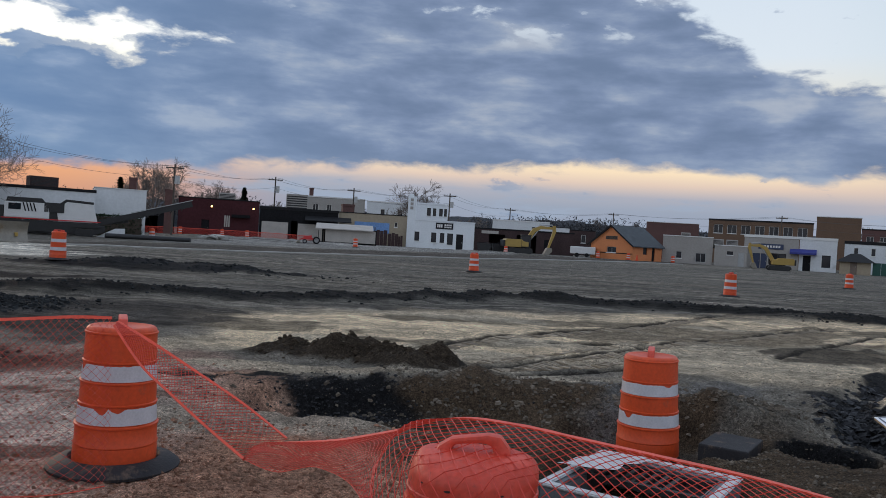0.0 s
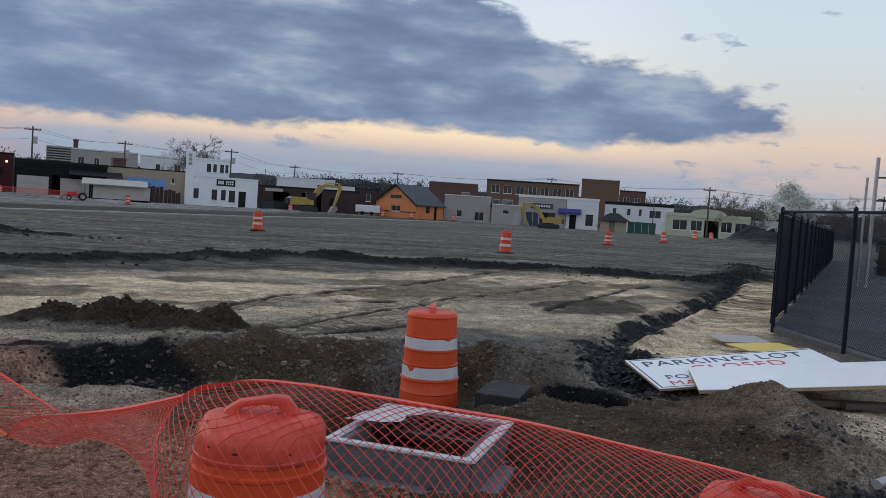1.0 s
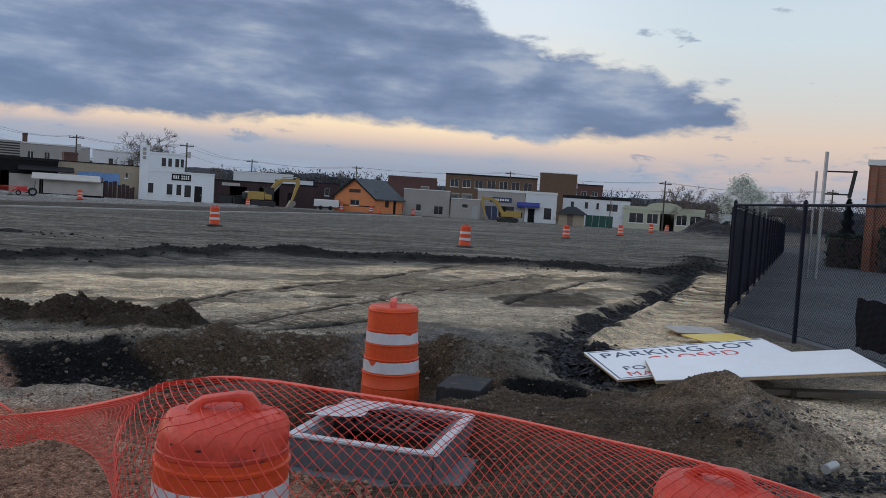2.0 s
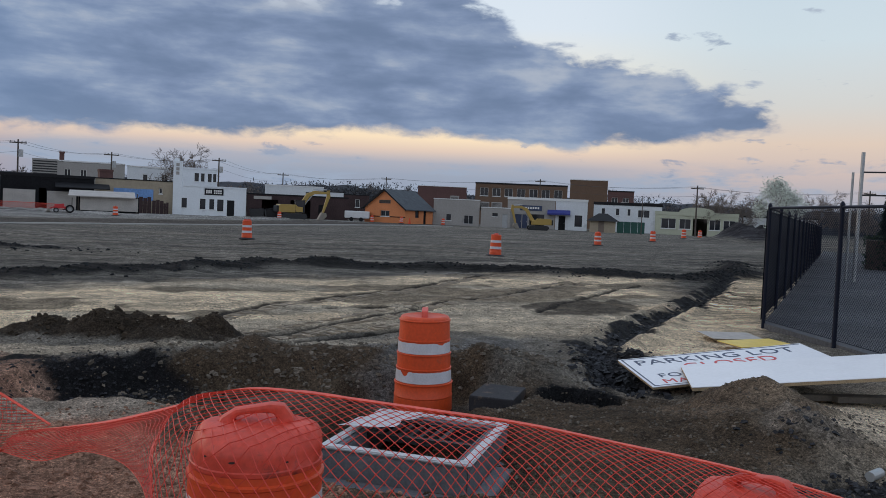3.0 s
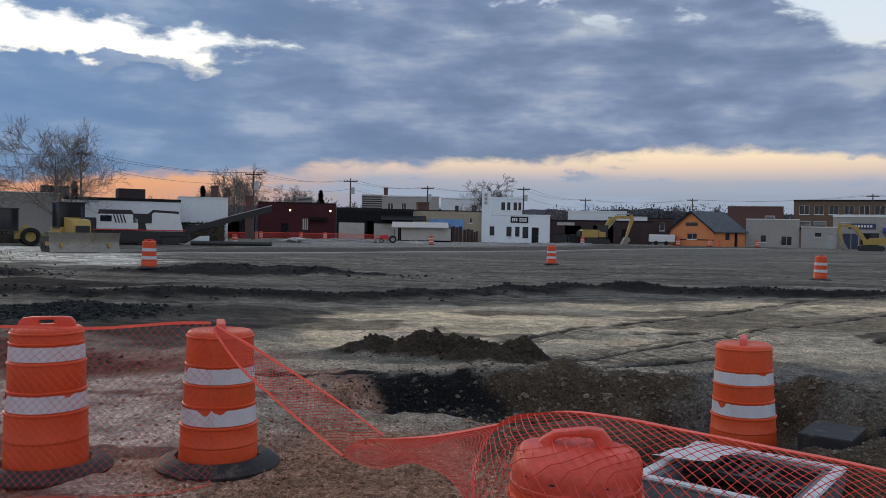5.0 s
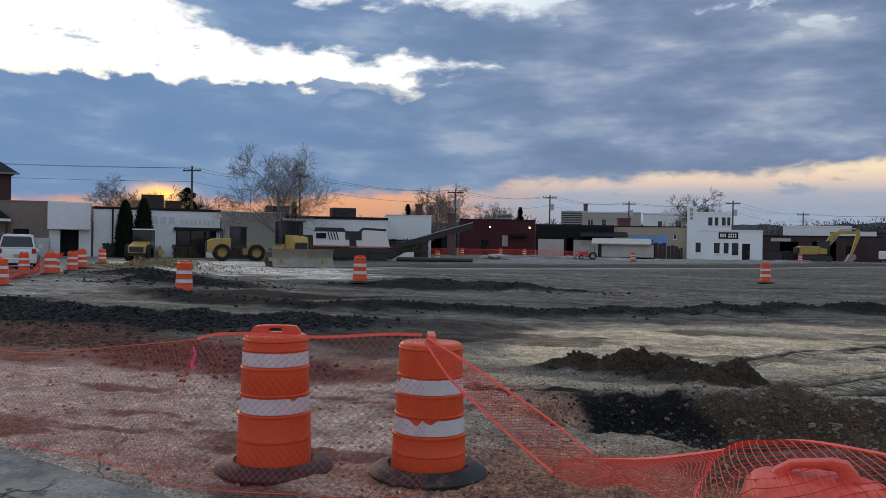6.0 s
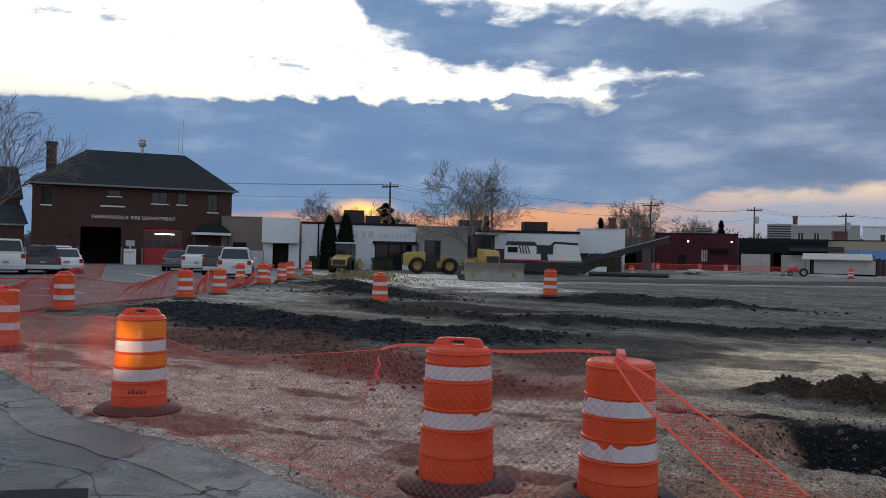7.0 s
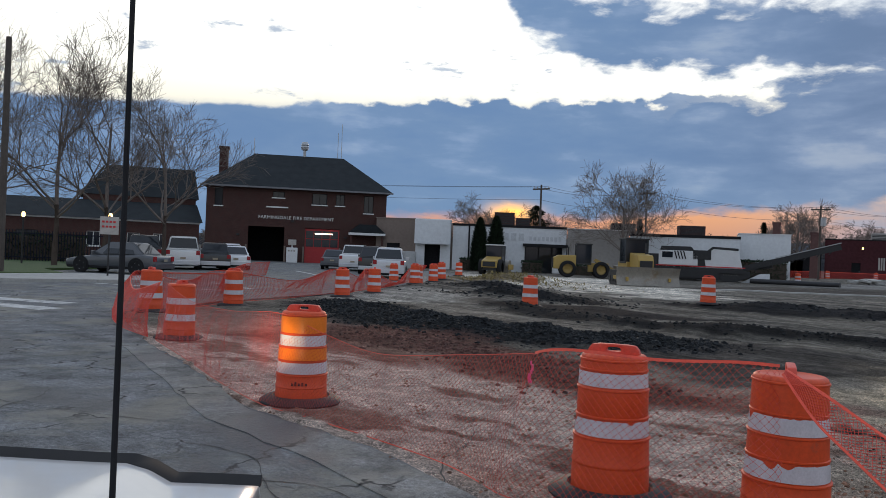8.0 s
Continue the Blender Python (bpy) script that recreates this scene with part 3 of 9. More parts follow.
HEAPS = ((-2.12, 10.85, 0.24, 0.16), (-1.86, 10.85, 0.27, 0.30), (-1.55, 10.72, 0.30, 0.20), (-1.26, 10.66, 0.30, 0.42), (-1.02, 10.62, 0.24, 0.26), (-0.74, 10.75, 0.28, 0.34), (-0.52, 10.30, 0.30, 0.24), (-0.26, 10.16, 0.32, 0.30), (0.02, 10.45, 0.20, 0.42), (0.20, 10.36, 0.16, 0.20))
FENCE_C, FENCE_FAR, FENCE_NEAR = (9.05, 11.55), (40.7, 46.6), (7.62, 5.1)


def land(x, y):
    """Height of the ground."""
    x, y = np.asarray(x, float), np.asarray(y, float)
    d = np.hypot(x, y)
    az = np.degrees(np.arctan2(x, y))
    h = 0.28 * sstep(d, 55, 105) * sstep(az, -32, -14)
    near = 1 - sstep(d, 35, 70)
    h = h + fbm(x, y, 0.35, 4) * 0.10 * near * sstep(d, 3, 9) + fbm(x, y, 2.6, 4, 3.0) * 0.045 * near + np.abs(fbm(x, y, 6.5, 3, 14.0)) * 0.045 * (1 - sstep(d, 9, 15))
    # loose heaps left in a row by the digger
    heap = 0
    for cx, cy, r, k in HEAPS:
        heap = np.maximum(heap, k * blob(x, y, cx, cy, r * 1.25, r * 1.1))
    h = h + 0.85 * heap * (1 + 0.8 * fbm(x, y, 3.2, 4, 1.0))
    # pit beside the drain, with a caved bank
    pit = sstep(0.8 * blob(x, y, 0.0, 8.0, 1.9, 0.8, 4) + 0.25 * fbm(x, y, 1.1, 4, 5.0), 0.22, 0.55)
    h = h - 0.30 * pit
    h = h - 0.42 * sstep(blob(x, y, 1.35, 7.55, 0.5, 0.34), 0.35, 0.8)
    h = h + 0.16 * blob(x, y, 1.0, 9.1, 1.9, 0.5, 5) * (1 + fbm(x, y, 1.8, 3, 2.0))
    h = h + 0.2 * blob(x, y, 3.1, 8.2, 0.8, 0.55) * (1 + fbm(x, y, 2.2, 3, 2.5))
    h = h - 0.5 * sstep(blob(x, y, 3.50, 7.0, 0.46, 0.40, -8) + 0.12 * fbm(x, y, 3.0, 3, 9.0), 0.36, 0.62)
    h = h - 0.2 * blob(x, y, 4.5, 8.1, 0.45, 0.9, -20)
    h = h - 0.32 * sstep(blob(x, y, 2.05, 7.5, 1.0, 0.8), 0.25, 0.6) - 0.24 * sstep(blob(x, y, 1.5, 5.7, 1.25, 1.1, -33), 0.3, 0.7)
    # spoil heaps in front of the fallen boards
    h = h - 0.10 * blob(x, y, 5.6, 7.4, 1.5, 0.9, -15)
    h = h + 0.36 * np.maximum(blob(x, y, 4.55, 5.8, 0.58, 0.5), 0.5 * blob(x, y, 4.2, 5.6, 1.2, 0.7)) * (1 + 0.25 * fbm(x, y, 3.0, 4, 4.0))
    h = h + 0.22 * blob(x, y, 4.35, 4.95, 0.55, 0.42, 30) * (1 + 1.1 * fbm(x, y, 3.4, 4, 6.0))
    bd, _ = line_dist(x, y, BERM)
    h = h + (0.17 + 0.2 * fbm(x, y, 0.6, 4, 7.0)) * np.exp(-(bd / 0.7) ** 2)
    rd, _ = line_dist(x, y, RUBBLE)
    h = h + (0.20 + 0.20 * fbm(x, y, 0.9, 5, 8.0)) * np.exp(-(rd / 1.1) ** 2) * (1 - 0.75 * sstep(x, -9, -5))
    for cx, cy, rx, ry, k, rot in ((-9.5, 28.0, 5.0, 1.1, 0.32, 6), (-19.0, 25.0, 2.0, 1.1, 0.45, 0), (-29.0, 36.5, 3.4, 2.0, 0.55, 30), (-24.5, 29.5, 2.6, 1.1, 0.35, 30), (56.0, 75.0, 4.2, 3.0, 1.7, 0), (7.0, 13.9, 1.6, 0.7, 0.06, 45), (-20.0, 93.0, 12.0, 1.6, 0.35, 5), (6.0, 98.5, 10.0, 1.4, 0.3, 10)):
        h = h + k * blob(x, y, cx, cy, rx, ry, rot) * (1 + 0.7 * fbm(x, y, 0.9, 4, 9.0))
    for g in GROOVES:
        gd, _ = line_dist(x, y, g)
        h = h + 0.016 * np.exp(-((gd - 0.15) / 0.07) ** 2) * (1 + 0.5 * fbm(x, y, 2.6, 3, 2.0)) - 0.045 * np.exp(-(gd / 0.10) ** 2)
    kd, _ = line_dist(x, y, BREAK)
    h = h - 0.10 * np.exp(-(kd / 0.2) ** 2) + 0.045 * np.exp(-((kd - 0.36) / 0.13) ** 2) * (1 + 2.2 * fbm(x, y, 2.8, 4, 3.3))
    # tyre ruts right across the graded lot
    gy = y * 0.94 - x * 0.12 + 1.5 * fbm(x, y, 0.05, 2, 4.0)
    h = h + 0.035 * np.abs(fbm(x * 0.08, gy, 0.9, 3, 1.0)) * sstep(y, 19, 26) * (1 - sstep(d, 70, 100))
    # level, and a little lower, under paving
    h = h * sstep(d, 1.0, 3.0)
    side = road_side(x, y)
    return np.where(side > 0, np.minimum(h, -0.03) * sstep(side, -0.1, 0.15) - 0.0 + 0 * h, h) * 1.0 - 0.03 * sstep(side, -0.25, 0.1)


def road_side(x, y):
    """Signed distance to the paving's edge, positive on the paved side."""
    d, _ = line_dist(x, y, ROAD_EDGE)
    inside = np.zeros(np.shape(x), bool)
    poly = ROAD_EDGE + [(-110, 52), (-110, -40), (12, -40), (12, 0)]
    for (ax, ay), (bx, by) in zip(poly, poly[1:] + poly[:1]):
        cross = ((ay > y) != (by > y)) & (x < (bx - ax) * (y - ay) / ((by - ay) or 1e-9) + ax)
        inside ^= cross
    return np.where(inside, d, -d)


def lz(x, y):
    return float(land(np.array([x]), np.array([y]))[0])


def steps(lo, f0, f1, hi, fine, g0, g1):
    """Grid lines: even between f0 and f1, widening beyond by g0 and g1."""
    out_ = list(np.arange(f0, f1, fine))
    for lim, start, s, g in ((hi, f1, 1, g1), (lo, f0, -1, g0)):
        v = 0.0
        while v < abs(lim - start):
            v += fine + v * g if v < 120 else v * 0.16
            out_.append(start + s * v)
    return np.array(sorted(out_ + [f1]))


def build_ground():
    xs = steps(-3000, -4.0, 7.5, 3000, 0.052, 0.017, 0.015)
    ys = steps(-300, 2.2, 14.0, 3500, 0.052, 0.08, 0.0125)
    X, Y = np.meshgrid(xs, ys)
    Hh = land(X, Y)
    n, m = X.shape
    me = bpy.data.meshes.new("ground")
    me.vertices.add(n * m)
    me.vertices.foreach_set("co", np.stack([X, Y, Hh], -1).astype(np.float32).ravel())
    idx = np.arange(n * m).reshape(n, m)
    q = np.stack([idx[:-1, :-1], idx[:-1, 1:], idx[1:, 1:], idx[1:, :-1]], -1).reshape(-1, 4)
    me.loops.add(q.size)
    me.loops.foreach_set("vertex_index", q.ravel().astype(np.int32))
    me.polygons.add(len(q))
    me.polygons.foreach_set("loop_start", (np.arange(len(q)) * 4).astype(np.int32))
    me.update(calc_edges=True)
    me.polygons.foreach_set("use_smooth", np.ones(len(q), bool))
    # soil kinds: where red clay, sand, dark loam and gravel lie, plus painted shade in dips
    d = np.hypot(X, Y)
    w1, w2 = fbm(X, Y, 0.5, 4, 11.0), fbm(X, Y, 1.7, 4, 13.0)
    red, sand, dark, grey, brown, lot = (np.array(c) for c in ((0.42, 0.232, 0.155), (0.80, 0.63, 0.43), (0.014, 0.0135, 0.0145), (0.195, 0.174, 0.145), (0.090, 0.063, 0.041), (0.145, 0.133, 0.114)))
    col = np.ones(X.shape + (3,)) * grey

    def lay(mask, c):
        nonlocal col
        mask = np.clip(mask, 0, 1)[..., None]
        col = col * (1 - mask) + c * mask

    lay(sstep(Y - 17.5 + 2 * w1, -1, 3), lot)
    lay(0.45 * sstep(fbm(X * 0.12, Y, 0.8, 4, 21.0), 0.02, 0.35) * sstep(Y, 20, 26), np.array((0.27, 0.235, 0.19)))
    lay(0.5 * sstep(fbm(X * 0.10, Y, 0.55, 4, 23.0), 0.1, 0.4) * sstep(Y, 20, 26), np.array((0.10, 0.09, 0.08)))
    # sandy subsoil laid bare between the heaps and the berm
    tan = sstep(Y + 1.2 * w1, 10.2, 11.6) * (1 - sstep(Y - 0.42 * X + 1.6 * w1, 17.2, 19.4)) * sstep(X + 0.18 * Y + 1.5 * w1, -2.2, -0.4) * (1 - sstep(X - 0.55 * Y + 1.3 * w1, 0.4, 2.4))
    lay(tan * (0.8 + 0.3 * sstep(fbm(X * 0.5, Y, 0.6, 4, 31.0), -0.25, 0.25)), sand)
    lay(tan * 0.75 * sstep(fbm(X * 0.3, Y - 0.3 * X, 0.8, 5, 35.0) + 0.2 * w2, 0.10, 0.20), np.array((0.12, 0.098, 0.072)))
    lay(tan * 0.75 * sstep(fbm(X * 0.4, Y, 0.5, 4, 33.0), -0.06, 0.16), np.array((0.47, 0.40, 0.305)))
    # sand strip along the fence, and about the boards
    fd, fa = line_dist(X, Y, [(6.2, 9.4), (8.6, 12.4), (18.2, 23.3)])
    lay((1 - sstep(fd + 0.35 * w2, 0.6, 1.15)) * (X > 5), sand * 1.05)
    lay(blob(X, Y, 6.2, 5.2, 1.7, 1.6) * 1.8, np.array((0.58, 0.46, 0.33)))  # trodden sand
    # red clay yard between the drums
    redm = sstep(X + 0.9 * Y + 1.2 * w1, -10.5, -8.5) * (1 - sstep(X + 0.85 * (Y - 6) + 0.9 * w1, -0.2, 1.2)) * (1 - sstep(Y - 0.28 * X + 0.7 * w1, 11.0, 12.6))
    redm = np.maximum(redm, (1 - sstep(Y + 0.15 * X + 0.5 * w2, 5.0, 5.6)) * (X < 1.2))
    redm = np.maximum(redm, sstep(X, -16, -13) * (1 - sstep(Y + 0.5 * X + 0.8 * w1, 4.2, 6.0)) * (X < -2))
    lay(redm, red)
    lay(redm * 0.55 * sstep(fbm(X, Y, 0.9, 4, 41.0), 0.05, 0.35), np.array((0.22, 0.125, 0.09)))
    lay(redm * 0.5 * sstep(fbm(X, Y, 0.45, 4, 43.0), 0.08, 0.4), np.array((0.34, 0.22, 0.165)))
    # paler trodden clay in the yard, darker damp clay along its back
    yard = redm * (1 - sstep(X + 0.5 * w1, -3.0, -1.6)) * sstep(Y + 0.45 * w1, 2.9, 3.9)
    lay(0.95 * yard * sstep(fbm(X * 0.7, Y, 0.7, 4, 45.0), -0.75, -0.35), np.array((0.56, 0.455, 0.385)))
    lay(0.9 * redm * sstep(Y - 0.12 * X + 0.9 * w1, 9.4, 10.2) * (X < -2.2), np.array((0.20, 0.085, 0.062)))
    lay(0.8 * redm * sstep(fbm(X * 0.5, Y * 1.4, 1.3, 4, 47.0), 0.32, 0.42), np.array((0.17, 0.095, 0.07)))
    # brown spoil about the drain and the boards
    lay(sstep(blob(X, Y, 2.8, 5.6, 3.0, 2.4) + 0.4 * w1, 0.35, 0.6), brown)
    # near-black in the dug hole, its shade put into the ground colour
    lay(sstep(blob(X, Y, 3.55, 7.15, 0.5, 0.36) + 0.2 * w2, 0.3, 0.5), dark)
    dry = (X - 4.75) * 0.84 - (Y - 4.3) * 0.54
    lay(sstep(dry + 0.4 * w2, -0.05, 0.2) * (1 - sstep(Y, 6.4, 7.4)) * (X < 9) * (X > 3), np.array((0.62, 0.50, 0.36)))
    lay(sstep(blob(X, Y, 4.45, 5.85, 0.9, 0.75) + 0.2 * w1, 0.35, 0.6), np.array((0.175, 0.125, 0.085)))
    lay(0.8 * sstep(blob(X, Y, 4.45, 4.95, 0.6, 0.5) + 0.3 * w2, 0.5, 0.7), np.array((0.24, 0.20, 0.165)))
    lay(1.6 * blob(X, Y, 5.9, 4.75, 1.05, 1.1, 20) * (0.8 + w2), np.array((0.60, 0.48, 0.35)))
    lay(0.8 * sstep(blob(X, Y, 1.3, 9.9, 2.2, 0.6, 8) + 0.5 * w1, 0.35, 0.6), np.array((0.42, 0.36, 0.28)))
    lay(sstep(blob(X, Y, 1.0, 8.25, 2.4, 0.75, 4) + 0.35 * w1 + 0.25 * w2, 0.3, 0.5), brown * 1.1)
    lay(0.85 * sstep(blob(X, Y, -1.7, 9.45, 1.7, 0.5, -8) + 0.5 * w1, 0.35, 0.6), np.array((0.47, 0.39, 0.29)))
    lay(0.8 * sstep(blob(X, Y, -1.75, 7.1, 1.2, 0.8, 10) + 0.5 * w1, 0.35, 0.6), np.array((0.40, 0.34, 0.27)))
    # near-black over the pit and a thin streak to its left
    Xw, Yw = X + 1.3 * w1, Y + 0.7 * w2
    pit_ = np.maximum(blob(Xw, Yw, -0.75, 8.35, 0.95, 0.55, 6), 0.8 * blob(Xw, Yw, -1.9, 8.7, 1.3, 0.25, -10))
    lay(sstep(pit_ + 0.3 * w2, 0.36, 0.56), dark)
    lay(0.9 * sstep(blob(X, Y, 3.1, 9.6, 2.2, 0.7, 40) + 0.5 * w2, 0.45, 0.7), np.array((0.17, 0.16, 0.15)))
    # dark loam heaps, berm and rubble
    hp = 0
    for cx, cy, r, _ in HEAPS:
        hp = np.maximum(hp, blob(X, Y, cx, cy, r * 1.9, r * 1.75))
    lay(sstep(hp + 0.2 * w2, 0.35, 0.55), np.array((0.050, 0.037, 0.026)))
    bd, _ = line_dist(X, Y, BERM)
    lay(1 - sstep(bd + 0.8 * w1, 0.5, 1.3), np.array((0.021, 0.019, 0.018)))
    rd, _ = line_dist(X, Y, RUBBLE)
    lay(1 - sstep(rd + 0.8 * w1, 1.1, 2.2), np.array((0.026, 0.026, 0.027)))
    rb_, _ = line_dist(X, Y, RED_BACK)
    lay(0.9 * (1 - sstep(rb_ + 0.7 * w1 + 0.3 * w2, 0.8, 1.5)), np.array((0.120, 0.052, 0.040)))
    lay(0.85 * sstep(blob(X, Y, -5.4, 14.2, 2.0, 3.0, 20) + 0.5 * w1, 0.4, 0.62), np.array((0.045, 0.042, 0.040)))
    kd, _ = line_dist(X, Y, BREAK)
    lay(1 - sstep(kd + 0.6 * w2, 0.2, 0.36), np.array((0.030, 0.029, 0.029)))
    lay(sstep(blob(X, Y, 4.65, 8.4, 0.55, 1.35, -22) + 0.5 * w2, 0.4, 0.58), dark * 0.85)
    lay(0.8 * sstep(blob(X, Y, 7.2, 14.2, 1.9, 0.9, 45) + 0.4 * w2 + 0.3 * w1, 0.4, 0.55), np.array((0.060, 0.048, 0.038)))
    for cx, cy, rx, ry, rot, c in ((-9.5, 28.0, 6.0, 1.6, 6, dark * 1.3), (-19.0, 25.0, 3.6, 1.5, 0, dark * 1.2), (-24.5, 29.5, 3.0, 1.5, 30, dark * 1.3), (-14, 22.0, 5, 1.4, 0, dark * 1.5), (-29.0, 36.5, 3.8, 2.4, 30, np.array((0.17, 0.125, 0.06))), (56.0, 75.0, 5, 4, 0, np.array((0.045, 0.042, 0.045)))):
        lay(sstep(blob(X, Y, cx, cy, rx, ry, rot) + 0.4 * w1, 0.35, 0.6), c)
    lay(0.95 * sstep(blob(X, Y, -30, 44, 19, 8.5, 136) + 0.35 * w1, 0.4, 0.65), np.array((0.70, 0.64, 0.55)))
    lay(0.9 * sstep(blob(X, Y, -29.5, 35.5, 3.0, 1.8, 30) + 0.4 * w1, 0.4, 0.6), np.array((0.17, 0.125, 0.06)))
    # shade of the ruts put into the colour: dark beds along each groove
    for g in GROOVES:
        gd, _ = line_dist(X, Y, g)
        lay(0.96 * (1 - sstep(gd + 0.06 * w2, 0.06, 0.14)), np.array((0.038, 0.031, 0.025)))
    # dry pale sand past the spoil heap
    sand_m = sstep(X - 4.55 + 0.35 * (Y - 4.6) + 0.35 * w1, 0.0, 0.45) * (1 - sstep(Y - 6.1 + 0.3 * w2 - 0.1 * (X - 5.5), 0.0, 0.5)) * (X < 9) * (Y > 2.5) * (1 - sstep(blob(X, Y, 4.5, 5.85, 0.85, 0.7), 0.3, 0.5))
    lay(0.95 * sand_m * (0.85 + 0.4 * w2), np.array((0.74, 0.60, 0.44)))
    lay(0.9 * sstep(blob(X, Y, 4.25, 4.10, 0.5, 0.15, -20) + 0.4 * w2, 0.35, 0.6), dark)
    # dark dug strip and pale haul road beyond the kerb
    ky = np.interp(X, [p_[0] for p_ in KERB], [p_[1] for p_ in KERB])
    beyond = (X > -24) * (X < 36)
    lay(0.85 * beyond * sstep(Y - ky + 1.5 * w1, 0.7, 1.8) * (1 - sstep(Y - ky + 3 * w1, 13, 19)), np.array((0.075, 0.064, 0.054)))
    lay(0.7 * beyond * sstep(Y - ky + 3 * w1, 17, 21) * (1 - sstep(Y, 112, 118)), np.array((0.27, 0.26, 0.245)))
    lay(0.8 * sstep(blob(X, Y, -22, 21.5, 6.5, 2.6, 130) + 0.4 * w1, 0.4, 0.65), np.array((0.36, 0.34, 0.305)))
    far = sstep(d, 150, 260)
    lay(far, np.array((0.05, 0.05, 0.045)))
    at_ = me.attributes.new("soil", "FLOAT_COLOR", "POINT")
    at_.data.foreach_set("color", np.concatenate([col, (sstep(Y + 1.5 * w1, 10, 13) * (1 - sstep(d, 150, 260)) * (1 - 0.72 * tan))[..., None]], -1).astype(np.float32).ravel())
    m_ = bpy.data.materials.new("bare_soil")
    m_.use_nodes = True
    t = m_.node_tree
    b = t.nodes["Principled BSDF"]
    b.inputs["Roughness"].default_value = 0.9
    b.inputs["Specular IOR Level"].default_value = 0.12
    at2, co = t.nodes.new("ShaderNodeAttribute"), t.nodes.new("ShaderNodeTexCoord")
    at2.attribute_name = "soil"
    vals = []
    for sc_, det, lo, hi in ((22.0, 7, 0.50, 1.50), (3.0, 7, 0.55, 1.46), (0.6, 6, 0.75, 1.25), (95.0, 3, 0.36, 1.68), (48.0, 4, 0.5, 1.5)):
        nz = t.nodes.new("ShaderNodeTexNoise")
        nz.inputs["Scale"].default_value, nz.inputs["Detail"].default_value, nz.inputs["Roughness"].default_value = sc_, det, 0.7
        t.links.new(co.outputs["Object"], nz.inputs["Vector"])
        mr = t.nodes.new("ShaderNodeMapRange")
        mr.inputs["From Min"].default_value, mr.inputs["From Max"].default_value = 0.32, 0.68
        mr.inputs["To Min"].default_value, mr.inputs["To Max"].default_value = lo, hi
        t.links.new(nz.outputs["Fac"], mr.inputs["Value"])
        vals.append((nz.outputs["Fac"], mr.outputs["Result"]))
    c_ = at2.outputs["Color"]
    # dragged tyre and blade streaks across the graded ground
    for sx_, sy_, rot_, lo, hi in ((0.16, 3.4, 0.10, 0.35, 1.55), (0.08, 1.1, 0.10, 0.6, 1.38), (0.05, 7.5, 0.07, 0.6, 1.35)):
        mp = t.nodes.new("ShaderNodeMapping")
        mp.inputs["Rotation"].default_value[2] = rot_
        mp.inputs["Scale"].default_value = (sx_, sy_, 1.0)
        nz = t.nodes.new("ShaderNodeTexNoise")
        nz.inputs["Scale"].default_value, nz.inputs["Detail"].default_value, nz.inputs["Roughness"].default_value = 1.0, 7, 0.65
        t.links.new(co.outputs["Object"], mp.inputs["Vector"])
        t.links.new(mp.outputs[0], nz.inputs["Vector"])
        mr = t.nodes.new("ShaderNodeMapRange")
        mr.inputs["From Min"].default_value, mr.inputs["From Max"].default_value = 0.32, 0.68
        mr.inputs["To Min"].default_value, mr.inputs["To Max"].default_value = lo, hi
        t.links.new(nz.outputs["Fac"], mr.inputs["Value"])
        mx = t.nodes.new("ShaderNodeMix")
        mx.data_type, mx.blend_type = "RGBA", "MULTIPLY"
        t.links.new(at2.outputs["Alpha"], mx.inputs[0])
        t.links.new(c_, mx.inputs[6])
        t.links.new(mr.outputs["Result"], mx.inputs[7])
        c_ = mx.outputs[2]
    for _, v in vals:
        mx = t.nodes.new("ShaderNodeMix")
        mx.data_type, mx.blend_type = "RGBA", "MULTIPLY"
        mx.inputs[0].default_value = 1.0
        t.links.new(c_, mx.inputs[6])
        t.links.new(v, mx.inputs[7])
        c_ = mx.outputs[2]
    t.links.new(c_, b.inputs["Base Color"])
    ad = t.nodes.new("ShaderNodeMath")
    ad.operation = "ADD"
    t.links.new(vals[0][0], ad.inputs[0])
    t.links.new(vals[3][0], ad.inputs[1])
    bp = t.nodes.new("ShaderNodeBump")
    bp.inputs["Strength"].default_value, bp.inputs["Distance"].default_value = 0.9, 0.05
    t.links.new(ad.outputs[0], bp.inputs["Height"])
    t.links.new(bp.outputs["Normal"], b.inputs["Normal"])
    me.materials.append(m_)
    return tagged(new("ground", me), "graded bare soil of a cleared lot, clay, sand and loam", "ground", kind="structure")


build_ground()


def sheet(name, outline, z, material, label, category, thick=0.05, jag=0.0, step=0.35):
    """A flat slab with the given outline; jag roughens its edge."""
    bm, pts = B(), []
    rnd = random.Random(len(outline))
    for (ax, ay), (bx, by) in zip(outline, outline[1:] + outline[:1]):
        L = math.hypot(bx - ax, by - ay)
        k = max(1, int(L / step)) if jag and L < 25 else 1
        for i in range(k):
            u = i / k
            j = jag if i else 0
            pts.append((ax + (bx - ax) * u + rnd.uniform(-j, j), ay + (by - ay) * u + rnd.uniform(-j, j)))
    top = [bm.verts.new((x, y, z)) for x, y in pts]
    low = [bm.verts.new((x, y, z - thick)) for x, y in pts]
    f = bm.faces.new(top)
    if f.normal.z < 0:
        f.normal_flip()
    for i in range(len(pts)):
        j = (i + 1) % len(pts)
        bm.faces.new((top[i], top[j], low[j], low[i]))
    bmesh.ops.recalc_face_normals(bm, faces=bm.faces)
    bmesh.ops.triangulate(bm, faces=[f])
    return tagged(part(name, bm, material, None), label, category, kind="structure")


